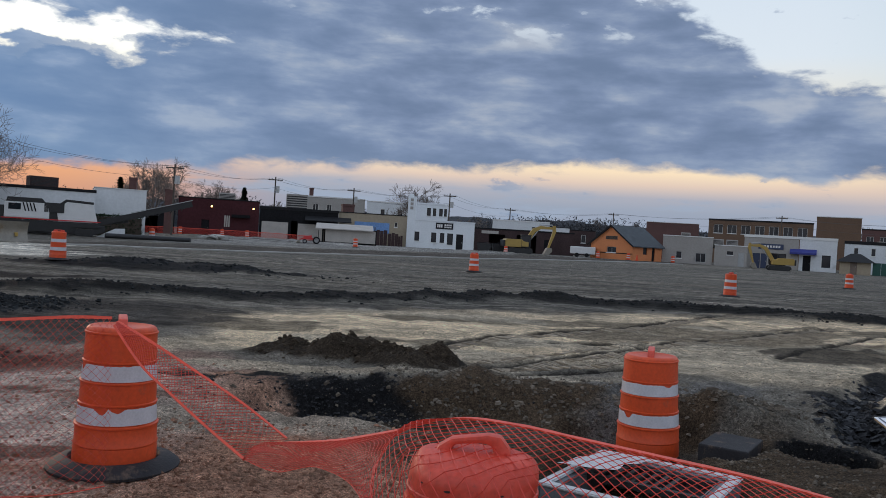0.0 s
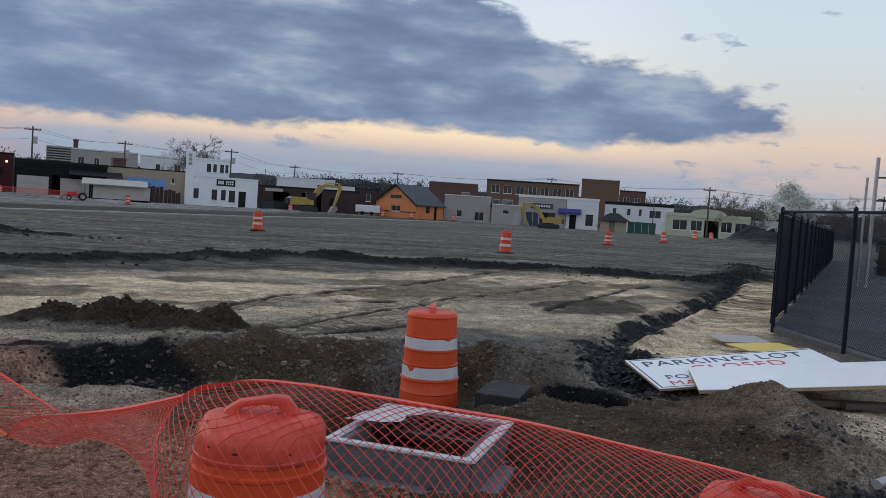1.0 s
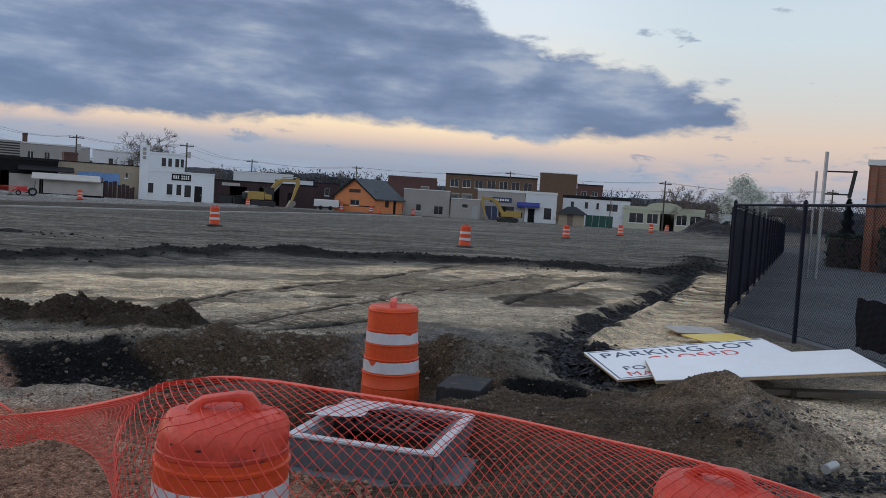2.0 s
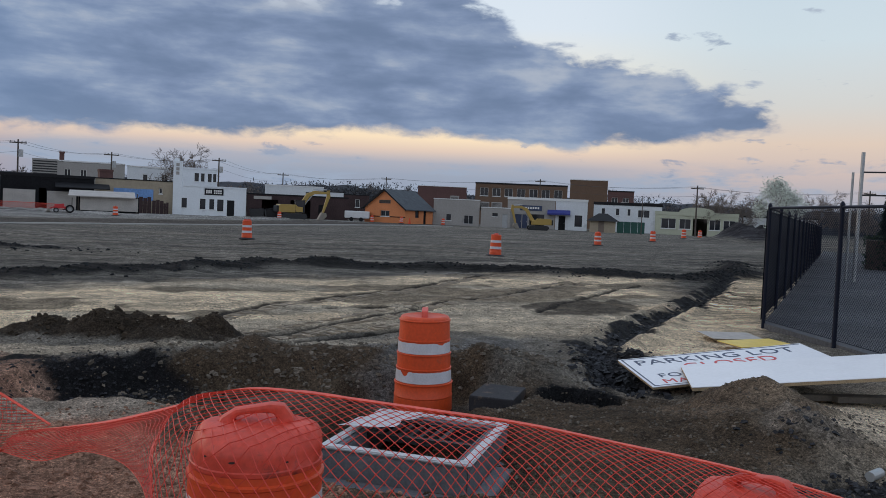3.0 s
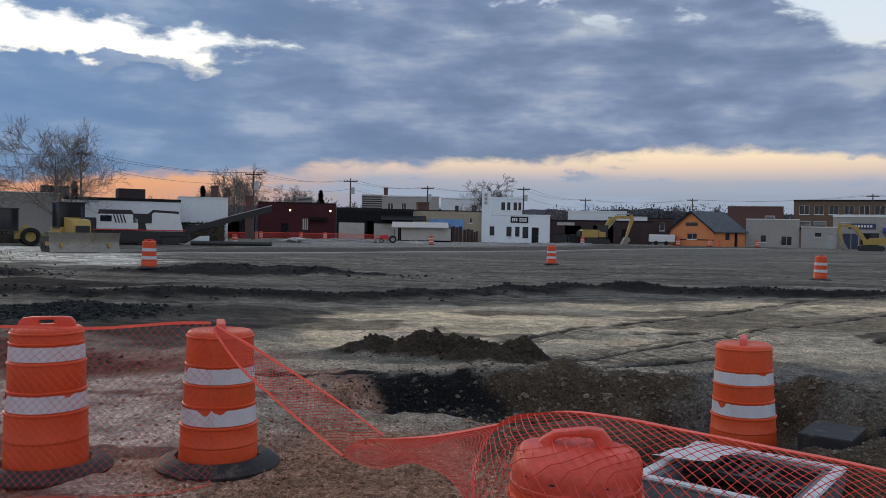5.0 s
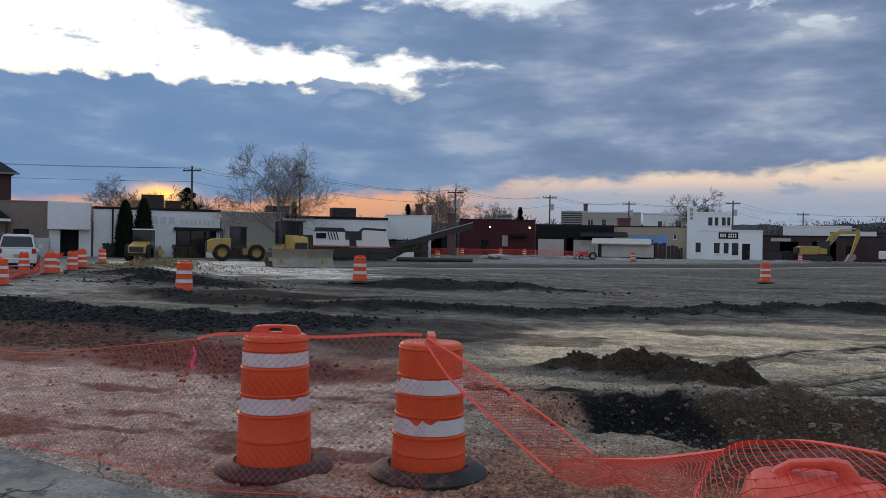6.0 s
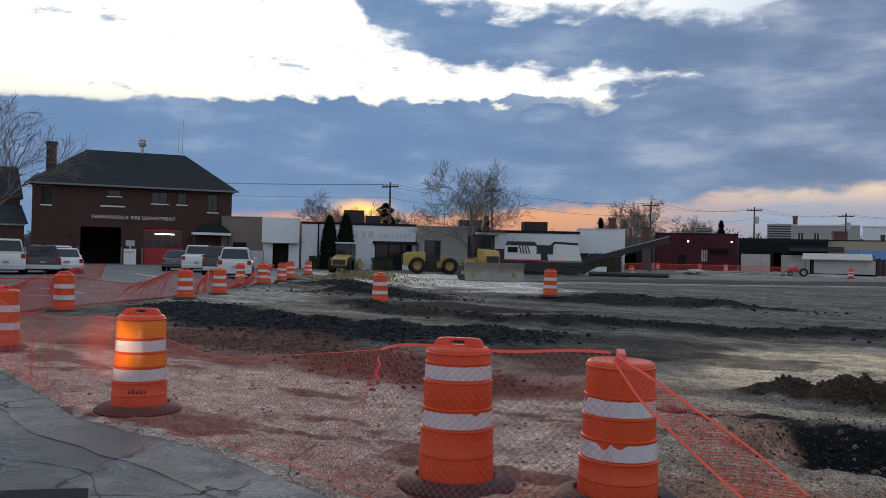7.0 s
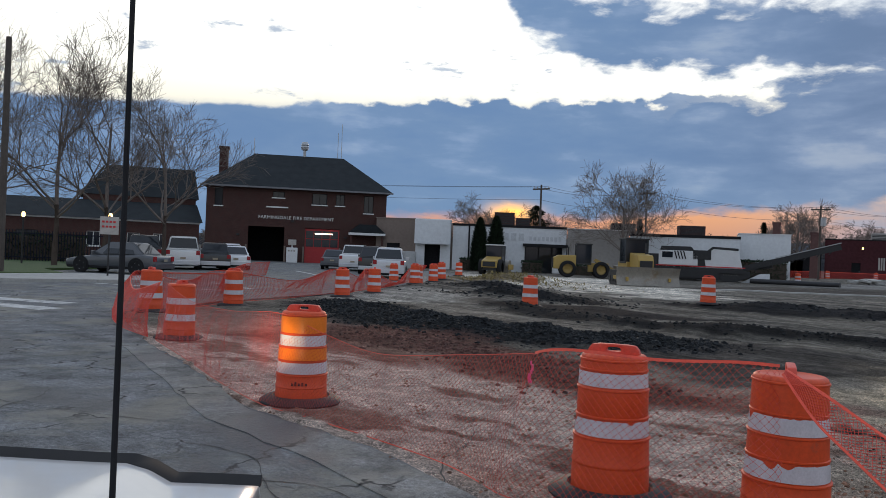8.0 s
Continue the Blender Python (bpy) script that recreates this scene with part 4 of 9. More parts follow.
sheet("road", ROAD_EDGE + [(-110, 60), (-110, -40), (12, -40), (12, -1.0)], 0.012, "asphalt", "worn grey asphalt road with cracks, stains and grit", "road", 0.12, 0.07)
fx_, fy_ = FENCE_FAR[0] - FENCE_C[0], FENCE_FAR[1] - FENCE_C[1]
sheet("parking_lot", [FENCE_C, (FENCE_C[0] + fx_ * 1.3, FENCE_C[1] + fy_ * 1.3), (70, 30), (30, 3), (7.6, 4.8)], 0.10, "asphalt2", "dark asphalt parking lot behind a chain-link fence", "parking lot", 0.3)
GUTTER = [(-1.2, 2.9), (-3.5, 4.35), (-5.2, 4.75), (-7.0, 4.85), (-9.8, 5.75), (-12.4, 6.5)]
sheet("gutter", [(x + 0.05, y - 0.06) for x, y in GUTTER] + [(-12.1, 5.95), (-9.6, 5.15), (-6.9, 4.25), (-5.1, 4.1), (-3.3, 3.7), (-0.9, 2.35)], 0.020, "gutter", "pale worn concrete strip along the pavement edge", "gutter", 0.06, 0.025)
# cracks wandering over the asphalt
rc = random.Random(4)
for k_, (x, y, a_, n_) in enumerate(((-3.0, 3.2, 165, 26), (-3.6, 3.35, 205, 18), (-5.2, 2.6, 100, 12), (-7.0, 3.9, 188, 20), (-10.0, 3.2, 150, 18), (-6.2, 1.8, 170, 24), (-12, 4.6, 185, 22))):
    bm, prev_ = B(), None
    a_ = radians(a_)
    for i in range(n_):
        w_ = 0.002 + 0.006 * rc.random()
        nx_, ny_ = -math.sin(a_) * w_, math.cos(a_) * w_
        cur = (bm.verts.new((x + nx_, y + ny_, 0.0165)), bm.verts.new((x - nx_, y - ny_, 0.0165)))
        if prev_:
            bm.faces.new((prev_[0], cur[0], cur[1], prev_[1]))
        prev_ = cur
        a_ += rc.uniform(-0.35, 0.35)
        x, y = x + 0.16 * math.cos(a_), y + 0.16 * math.sin(a_)
    bmesh.ops.recalc_face_normals(bm, faces=bm.faces)
    tagged(part("pavement_crack", bm, "crack", None), "dark wandering crack in the asphalt", "crack", "pavement cracks", "structure")
# pale kerb strip along the far side of the lot
bm, prev_ = B(), None
for (ax, ay), (bx, by) in zip(KERB, KERB[1:]):
    for i in range(8):
        x, y = ax + (bx - ax) * i / 8, ay + (by - ay) * i / 8
        z = lz(x, y)
        cur = [bm.verts.new(p) for p in ((x, y, z - 0.1), (x, y, z + 0.07), (x - 0.1, y + 0.5, z + 0.08), (x - 0.1, y + 0.5, z - 0.1))]
        if prev_:
            for k in range(4):
                bm.faces.new((prev_[k], prev_[(k + 1) % 4], cur[(k + 1) % 4], cur[k]))
        prev_ = cur
bmesh.ops.recalc_face_normals(bm, faces=bm.faces)
tagged(part("kerb", bm, "concrete", None), "pale concrete kerb crossing the graded lot", "kerb", kind="structure")


# ---- traffic drums ----
def fin(bm, outer, inner, th, bev=0.008):
    """A moulded plate standing on a drum's top: outlines (x, z) of its edge and of its slot, of equal length."""
    loops = [[bm.verts.new((x, y, z)) for x, z in pts] for pts, y in ((outer, -th), (outer, th), (inner, th), (inner, -th))]
    n = len(outer)
    fs_ = []
    for p, q in zip(loops, loops[1:] + loops[:1]):
        for k in range(n):
            fs_.append(bm.faces.new((p[k], p[(k + 1) % n], q[(k + 1) % n], q[k])))
    bmesh.ops.recalc_face_normals(bm, faces=fs_)
    if bev:
        es = [e for e in {e for f in fs_ for e in f.edges} if e.calc_face_angle(0.0) > 0.6]
        bmesh.ops.bevel(bm, geom=es, offset=bev, segments=2, affect="EDGES", profile=0.6)


def fin_outline(w_, z0, z1, slot, lean=0.0):
    """Edge and slot of a fin handle, w_ half as wide as it is long."""
    h = z1 - z0
    edge = [(-w_, z0), (-w_ * 0.93, z0 + h * 0.55), (-w_ * 0.80, z1 - h * 0.10), (-w_ * 0.5, z1 - h * 0.02), (0, z1 - lean * 0.5), (w_ * 0.5, z1 + lean * 0.4), (w_ * 0.80, z1 - h * 0.06), (w_ * 0.93, z0 + h * 0.6), (w_, z0), (w_ * 0.4, z0), (0, z0), (-w_ * 0.4, z0)]
    hole = [(-slot, z0 + h * 0.42), (-slot, z0 + h * 0.52), (-slot * 0.92, z0 + h * 0.70), (-slot * 0.5, z0 + h * 0.74), (0, z0 + h * 0.75), (slot * 0.5, z0 + h * 0.75), (slot * 0.92, z0 + h * 0.70), (slot, z0 + h * 0.52), (slot, z0 + h * 0.42), (slot * 0.5, z0 + h * 0.38), (0, z0 + h * 0.38), (-slot * 0.5, z0 + h * 0.38)]
    return edge, hole


LEVELS = ((0.308, 0.428), (0.446, 0.570), (0.588, 0.702), (0.720, 0.890))
HIGH_LEVELS = ((0.425, 0.545), (0.565, 0.730), (0.755, 0.860), (0.875, 0.925))


def drum(label, x, y, rz=0.0, lean=0.0, worn=0, near=True, tyre=True, z=None, levels=LEVELS, lit=False, tall=1.0, slim=0.91):
    """A plastic channelizing drum about a metre tall, on a ring of tyre rubber; sheeting on its first and third bands."""
    seg = 40 if near else 18
    t = thing("traffic_drum", (x, y, lz(x, y) if z is None else z), rz, label, "traffic drum", "orange traffic drums")
    t.matrix_world = t.matrix_world @ pose(0, 0, 0, lean, lean * 0.5, 0) @ Matrix.Diagonal((slim, slim, tall, 1))
    rnd = random.Random(int(x * 100) + worn)
    # radius by height: a step at each band
    bm = B()
    zs = levels[0][0]
    prof = [(0.292, 0.03), (0.288, zs * 0.45), (0.285, zs * 0.52), (0.291, zs * 0.54), (0.291, zs * 0.57), (0.284, zs * 0.60), (0.284, zs - 0.023), (0.292, zs - 0.018), (0.292, zs - 0.008), (0.272, zs)]
    radii = (0.272, 0.267, 0.255, 0.252)
    for (z0, z1), r in zip(levels, radii):
        prof += [(r, z0), (r - 0.004, z1), (r + 0.004, z1 + 0.004), (r + 0.004, z1 + 0.013), (r - 0.006, z1 + 0.018)]
    zt = levels[-1][1]
    prof += [(0.246, zt + 0.022), (0.240, zt + 0.036), (0.226, zt + 0.046), (0.20, zt + 0.049), (0.19, zt + 0.044), (0.0, zt + 0.046)]
    lathe(bm, prof, seg)
    if near:
        # shallow dents and a wavering outline
        for v in bm.verts:
            k = 1 + 0.016 * noise.noise(v.co * 3.1 + Vector((x, y, 0))) + 0.008 * noise.noise(v.co * 9.0)
            v.co.x, v.co.y = v.co.x * k, v.co.y * k
    part("body", bm, "orange", t, smooth=True)
    # lit drum only: brighter orange sheeting, headlight glow put into its colour
    for k_, mat_ in ((0, "white_sheet"), (2, "white_sheet")) + (((1, "orange_sheet"), (3, "orange_sheet")) if lit else ()):
        (z0, z1), r = levels[k_], radii[k_]
        z0, z1, r0, r1 = z0 + 0.004, z1 - 0.004, r + 0.004, r + 0.0005
        bm = B()
        n = seg * 2
        # peeled sheeting: torn notches in its upper edge
        gaps = [(rnd.uniform(0, 6.28), rnd.uniform(0.05, 0.22), rnd.uniform(0.02, 0.06)) for _ in range(worn if k_ in (0, 2) else 0)]
        rows = [[], [], []]
        for i in range(n):
            th = 2 * math.pi * i / n
            cut = max([d_ * max(0, 1 - abs(((th - g_ + 3.14) % 6.28) - 3.14) / w_) ** 0.5 for g_, w_, d_ in gaps] + [0]) + (rnd.uniform(0, 0.006) if worn else 0)
            for row, u in zip(rows, (0.0, 0.5, 1.0)):
                zz = z0 + (z1 - cut - z0) * u
                rr = (r0 + (r1 - r0) * u) * (1 + 0.006 * near)
                if near:
                    q_ = Vector((rr * math.cos(th), rr * math.sin(th), zz))
                    rr *= 1 + 0.016 * noise.noise(q_ * 3.1 + Vector((x, y, 0))) + 0.008 * noise.noise(q_ * 9.0)
                row.append(bm.verts.new((rr * math.cos(th), rr * math.sin(th), zz)))
        for a, b2 in zip(rows, rows[1:]):
            for i in range(n):
                j = (i + 1) % n
                bm.faces.new((a[i], a[j], b2[j], b2[i]))
        part("reflective_stripe", bm, mat_, t, "white reflective sheeting" if mat_ == "white_sheet" else "orange reflective sheeting", smooth=True)
    bm = B()
    fin(bm, *fin_outline(0.205, zt + 0.030, zt + 0.112, 0.055), 0.030, 0.008 if near else 0)
    part("handle", bm, "orange_cap", t, smooth=near)
    if tyre:
        bm = B()
        lathe(bm, [(0.292, 0.045), (0.32, 0.075), (0.36, 0.070), (0.43, 0.045), (0.465, 0.018), (0.46, 0.0), (0.29, 0.0)], seg)
        part("tyre_ring", bm, "rubber", t, "black recycled tyre ballast ring", smooth=True)
    return t


drum("weathered orange traffic drum with peeling white stripes on red clay", -2.09, 5.44, 112, 0.5, 4)
drum("orange traffic drum behind snow-fence netting with peeling stripes", -3.17, 5.15, 18, -0.5, 4, levels=HIGH_LEVELS)
lit_drum = drum("orange traffic drum lit by headlights, on tyre ring", -6.99, 5.40, 35, 0.4, lit=True)
for k_, w_ in enumerate((0.5, 0.8, 0.55, 0.7, 0.5)):
    # hand-written scrawl low on the body
    a_ = radians(-58 + 7.5 * k_)
    bm = box(B(), -0.011, 0.011, -0.003, 0.0, 0.0, 0.05 * w_)
    ob = part("writing_bar", bm, "scuff", lit_drum)
    ob.matrix_local = pose(0.2925 * math.cos(a_ - radians(35)), 0.2925 * math.sin(a_ - radians(35)), 0.20, 0, 0, math.degrees(a_) + 55)
drum("orange traffic drum standing behind the concrete drain", 2.09, 7.68, 74, -1.0, 1, True, False, -0.27, tall=1.02, slim=1.0)


def low_drum(x, y, z, rz, label):
    """A drum with a big sloping moulded cap and handle, stripes low down."""
    t = thing("traffic_drum", (x, y, z), rz, label, "traffic drum", "orange traffic drums")
    t.scale = (0.92, 0.92, 1.0)
    bm = B()
    lathe(bm, [(0.29, 0.02), (0.285, 0.30), (0.272, 0.31), (0.268, 0.48), (0.274, 0.485), (0.274, 0.50), (0.258, 0.505), (0.254, 0.585), (0.262, 0.59), (0.262, 0.60), (0.254, 0.605), (0.250, 0.742), (0.257, 0.747), (0.257, 0.757), (0.246, 0.762), (0.243, 0.80)], 40)
    part("body", bm, "orange", t, smooth=True)
    for z0, z1, r in ((0.335, 0.46, 0.2735), (0.600, 0.69, 0.2555)):
        bm = B()
        lathe(bm, [(r - 0.004, z0 - 0.001), (r, z0), (r - 0.003, z1), (r - 0.008, z1 + 0.001)], 40)
        part("reflective_stripe", bm, "white_sheet", t, "white reflective sheeting", smooth=True)
    bm = B()
    lathe(bm, [(0.2435, 0.785), (0.2475, 0.79), (0.2475, 0.802), (0.2430, 0.806), (0.2415, 0.845)], 40)
    # rounded shoulders drawn in to a ridge under the handle
    rings, seg = [], 40
    for k in range(9):
        u = k / 8
        z_ = 0.845 + 0.08 * math.sin(u * 1.57)
        sx, sy = 0.2415 - 0.062 * u ** 1.9, 0.2415 - 0.19 * u ** 1.8
        rings.append([bm.verts.new((sx * math.cos(6.2832 * i / seg), sy * math.sin(6.2832 * i / seg), z_)) for i in range(seg)])
    for a, b2 in zip(rings, rings[1:]):
        for i in range(seg):
            bm.faces.new((a[i], a[(i + 1) % seg], b2[(i + 1) % seg], b2[i]))
    bm.faces.new(rings[-1])
    bmesh.ops.remove_doubles(bm, verts=bm.verts, dist=0.0005)
    for v in bm.verts:
        # dented shoulders
        k = 0.020 * noise.noise(v.co * 7.0 + Vector((x * 3, 1, 0))) + 0.012 * noise.noise(v.co * 15.0)
        v.co += Vector((v.co.x, v.co.y, 0)).normalized() * k * (1 if v.co.z > 0.83 else 0.25)
    part("cap", bm, "orange_cap", t, "scuffed faded red-orange moulded cap", smooth=True)
    bm = B()
    fin(bm, [(-0.195, 0.845), (-0.165, 0.893), (-0.132, 0.938), (-0.085, 0.966), (-0.02, 0.976), (0.05, 0.986), (0.098, 0.982), (0.130, 0.945), (0.165, 0.845), (0.06, 0.845), (-0.02, 0.845), (-0.10, 0.845)],
        [(-0.086, 0.912), (-0.086, 0.924), (-0.076, 0.942), (-0.045, 0.948), (-0.01, 0.951), (0.03, 0.954), (0.060, 0.950), (0.072, 0.934), (0.066, 0.912), (0.035, 0.908), (-0.01, 0.906), (-0.05, 0.907)], 0.030, 0.012)
    for v in bm.verts:
        # the plate thickens where it runs into the shoulders
        u = min(1.0, max(0.0, (0.955 - v.co.z) / 0.11))
        v.co.y *= 1 + 1.1 * u * u
    part("handle", bm, "orange_cap", t, smooth=True)
    for k, (a_, z_, r_) in enumerate(((-122, 0.842, 0.010), (-113, 0.843, 0.020), (-108, 0.839, 0.012), (-134, 0.846, 0.008), (-62, 0.835, 0.008))):
        # rubbed black marks on the front of the cap
        bm = B()
        n = 9
        ring_ = []
        for i in range(n):
            e = 6.2832 * i / n
            rr = r_ * (0.7 + 0.5 * noise.noise(Vector((i * 1.3, k, 0))))
            th = radians(a_) + rr * math.cos(e) * 1.5 / 0.245
            zz = z_ + 0.55 * rr * math.sin(e)
            ring_.append(bm.verts.new((0.2475 * math.cos(th), 0.2475 * math.sin(th), zz)))
        bm.faces.new(ring_)
        part("scuff_mark", bm, "scuff", t, "black scuff mark")
    return t


low_drum(0.165, 2.80, 0.015, -6, "red-orange traffic drum with scuffed moulded cap behind netting")
low_drum(1.86, 2.30, -0.155, -62, "orange traffic drum cap under the snow-fence netting")

FAR_DRUMS = [(1.88, 42.2), (12.05, 33.3), (26.75, 52.6), (38.8, 65.5), (50.0, 78.0), (59.0, 88.5), (-9.0, 87.5), (8.4, 102.0), (26.2, 112.0), (32.5, 112.5), (22.0, 112.0),
             (-15.9, 21.2), (-12.7, 27.2), (-25.4, 72.0), (-28.6, 107.0), (-24.6, 104.0), (-33.0, 103.5), (-36.5, 100.0),
             (-12.98, 7.35), (-17.4, 9.1), (-19.0, 12.25), (-21.5, 18.1), (-23.1, 21.0), (-28.8, 29.1), (-30.3, 31.8), (-31.2, 33.4), (-38.5, 43.0), (-27.6, 27.7), (-32.0, 30.5)]
for i, (x, y) in enumerate(FAR_DRUMS):
    d = math.hypot(x, y)
    drum("orange and white traffic drum on the dirt lot" if x > -12.5 or y > 60 else "orange and white traffic drum along the netting", x, y, (i * 47) % 360, ((i * 13) % 5 - 2) * 0.5, 0, d < 24, True)

# a small cone beside the orange house
cone = thing("traffic_cone", (26.9, 110.0, lz(26.9, 110.0)), 0, "small orange traffic cone beside the house", "traffic cone")
bm = B()
lathe(bm, [(0.22, 0.03), (0.05, 0.85), (0.0, 0.86)], 14)
part("cone_body", bm, "orange", cone)
part("base_plate", box(B(), -0.28, 0.28, -0.28, 0.28, 0, 0.04), "rubber", cone)


# ---- snow-fence netting ----
def net(top, bottom, cell, w, label, bulge=0.0, rope=0.012, sag=0.0, seed=1, low_rope=0.006, over=None):
    """Diamond-mesh plastic netting hung between a top line and a bottom line (polylines of equal length)."""
    rnd = random.Random(seed)
    t = thing("safety_netting", (0, 0, 0), 0, label, "safety netting", "orange snow-fence netting")
    top, bottom = [Vector(p) for p in top], [Vector(p) for p in bottom]
    cum = [0.0]
    for a, b2 in zip(top, top[1:]):
        cum.append(cum[-1] + (b2 - a).length)
    L = cum[-1]

    def along(pts, s):
        # Catmull-Rom through the points
        for i in range(len(cum) - 1):
            if s <= cum[i + 1] or i == len(cum) - 2:
                u = (s - cum[i]) / max(1e-6, cum[i + 1] - cum[i])
                p0, p1, p2, p3 = pts[max(0, i - 1)], pts[i], pts[i + 1], pts[min(len(pts) - 1, i + 2)]
                u = min(max(u, 0), 1)
                return 0.5 * ((2 * p1) + (p2 - p0) * u + (2 * p0 - 5 * p1 + 4 * p2 - p3) * u * u + (3 * p1 - p0 - 3 * p2 + p3) * u ** 3)

    nu = int(L / cell)
    width = sum((a - b2).length for a, b2 in zip(top, bottom)) / len(top)
    nv = max(3, int(width / cell))
    tops, lows = [along(top, L * i / nu) for i in range(nu + 1)], [along(bottom, L * i / nu) for i in range(nu + 1)]
    grid = {}

    def at(i, j):
        # i in half cells along, j in half cells down
        if (i, j) not in grid:
            a, k = min(i // 2, nu), (i % 2) * 0.5
            n2 = min(a + 1, nu)
            p, q = tops[a].lerp(tops[n2], k), lows[a].lerp(lows[n2], k)
            v = j / (2 * nv)
            r = p.lerp(q, v)
            ripple = noise.noise(Vector((i * 0.045 * cell / 0.05, j * 0.06, seed))) + 0.5 * noise.noise(Vector((i * 0.13, j * 0.15, seed + 5)))
            dv = q - p
            nrm = Vector((-(tops[n2] - tops[a]).y, (tops[n2] - tops[a]).x, 0))
            nrm = nrm.normalized() if nrm.length > 1e-6 else Vector((0, -1, 0))
            r = r + nrm * ((bulge * min(1.0, dv.length / 0.9) + 0.05 * min(1.0, dv.length / 0.5) * ripple) * math.sin(v * math.pi))
            r.z += -sag * min(1.0, dv.length / 0.9) ** 2 * math.sin(v * math.pi) + 0.012 * ripple * math.sin(v * math.pi)
            grid[(i, j)] = r
        return grid[(i, j)]

    if over:
        # lies on the capped drum, hangs clear of its front, and is pulled even
        for j in range(2 * nv + 1):
            for i in range(2 * nu + 1):
                at(i, j)
        close = [k for k, p in grid.items() if math.hypot(p.x - over[0], p.y - over[1]) < 0.42 and 0 < k[1] < 2 * nv and 0 < k[0] < 2 * nu]
        for turn in range(14):
            for k in close:
                r = grid[k]
                if turn:
                    r = r * 0.3 + (grid[(k[0] - 1, k[1])] + grid[(k[0] + 1, k[1])] + grid[(k[0], k[1] - 1)] + grid[(k[0], k[1] + 1)]) * 0.175
                dx, dy = r.x - over[0], r.y - over[1]
                rr = max(1e-4, math.hypot(dx, dy))
                if rr < 0.25:
                    if dy < -0.04 and r.z < 0.885:
                        r.x, r.y = over[0] + dx * 0.25 / rr, over[1] + dy * 0.25 / rr
                    else:
                        r.z = max(r.z, 0.965 - 0.3 * rr + over[2])
                grid[k] = r
    tb = Tubes()
    for j in range(2 * nv):
        for i in range(2 * nu):
            if (i + j) % 2 == 0:
                tb.strand(at(i, j), at(i + 1, j + 1), w)
            else:
                tb.strand(at(i + 1, j), at(i, j + 1), w)
    raw("mesh", tb.v, tb.f, "net", t)
    # a flat woven band along the top edge
    vs_, fs_ = [], []
    for i in range(2 * nu):
        p, q = at(i, 0), at(i, 1)
        dn = (q - p)
        dn = dn.normalized() if dn.length > 1e-6 else Vector((0, 0, -1))
        ax_ = (at(min(i + 1, 2 * nu - 1), 0) - at(max(i - 1, 0), 0)).normalized()
        dn = (dn - ax_ * dn.dot(ax_)).normalized()
        up_ = dn.cross(ax_)
        wav = 1 + 0.25 * noise.noise(Vector((i * 0.4, seed, 2)))
        for a, b2 in ((-1.0, 0.22), (1.35 + 0.35 * (i % 2), 0.22), (1.35 + 0.35 * (i % 2), -0.22), (-1.0, -0.22)):
            vs_.append(tuple(p + dn * (rope * a * wav) + up_ * (rope * b2)))
    for i in range(2 * nu - 1):
        for k in range(4):
            a, b2 = 4 * i + k, 4 * i + (k + 1) % 4
            fs_.append((a, b2, b2 + 4, a + 4))
    raw("top_selvedge", vs_, fs_, "rope", t, "thick reinforced top edge")
    if low_rope:
        tb = Tubes()
        tb.line([at(i, 2 * nv) for i in range(2 * nu)], low_rope, seg=4)
        raw("bottom_selvedge", tb.v, tb.f, "rope", t)
    return t


# foreground run: bunched on the soil, then spread over the capped drum and sagging along the drain
net([(-0.83, 4.54, 0.47), (-0.64, 4.32, 0.54), (-0.42, 4.06, 0.63), (-0.13, 3.70, 0.78), (0.11, 3.31, 0.935), (0.34, 3.12, 0.965), (0.56, 3.00, 0.955), (0.84, 2.90, 0.93), (1.16, 2.76, 0.905), (1.50, 2.56, 0.865), (1.82, 2.36, 0.825), (2.15, 2.12, 0.76), (2.5, 1.8, 0.65)],
    [(-0.95, 4.26, 0.44), (-0.75, 4.08, 0.44), (-0.51, 3.92, 0.52), (-0.25, 3.45, 0.50), (-0.10, 2.72, 0.16), (0.20, 2.28, 0.08), (0.50, 2.24, 0.06), (0.80, 2.20, 0.03), (1.06, 2.05, 0.02), (1.32, 1.86, 0.02), (1.58, 1.66, 0.02), (1.85, 1.45, 0.02), (2.1, 1.2, 0.02)],
    0.044, 0.0017, "orange diamond-mesh snow-fence netting draped over a drum", -0.15, 0.0125, -0.28, 3, 0.002, over=(0.165, 2.80, 0.015))
# twisted run from the drum's handle down to the dirt
net([(-2.03, 5.22, 1.01), (-1.72, 5.05, 0.90), (-1.41, 4.93, 0.76), (-1.10, 4.80, 0.62), (-0.80, 4.66, 0.46)],
    [(-2.02, 5.14, 0.99), (-1.77, 4.94, 0.79), (-1.51, 4.74, 0.66), (-1.23, 4.53, 0.53), (-0.95, 4.26, 0.44)], 0.030, 0.0017, "orange snow-fence netting twisted down from a drum", 0.015, 0.007, 0.0, 5, 0.010)
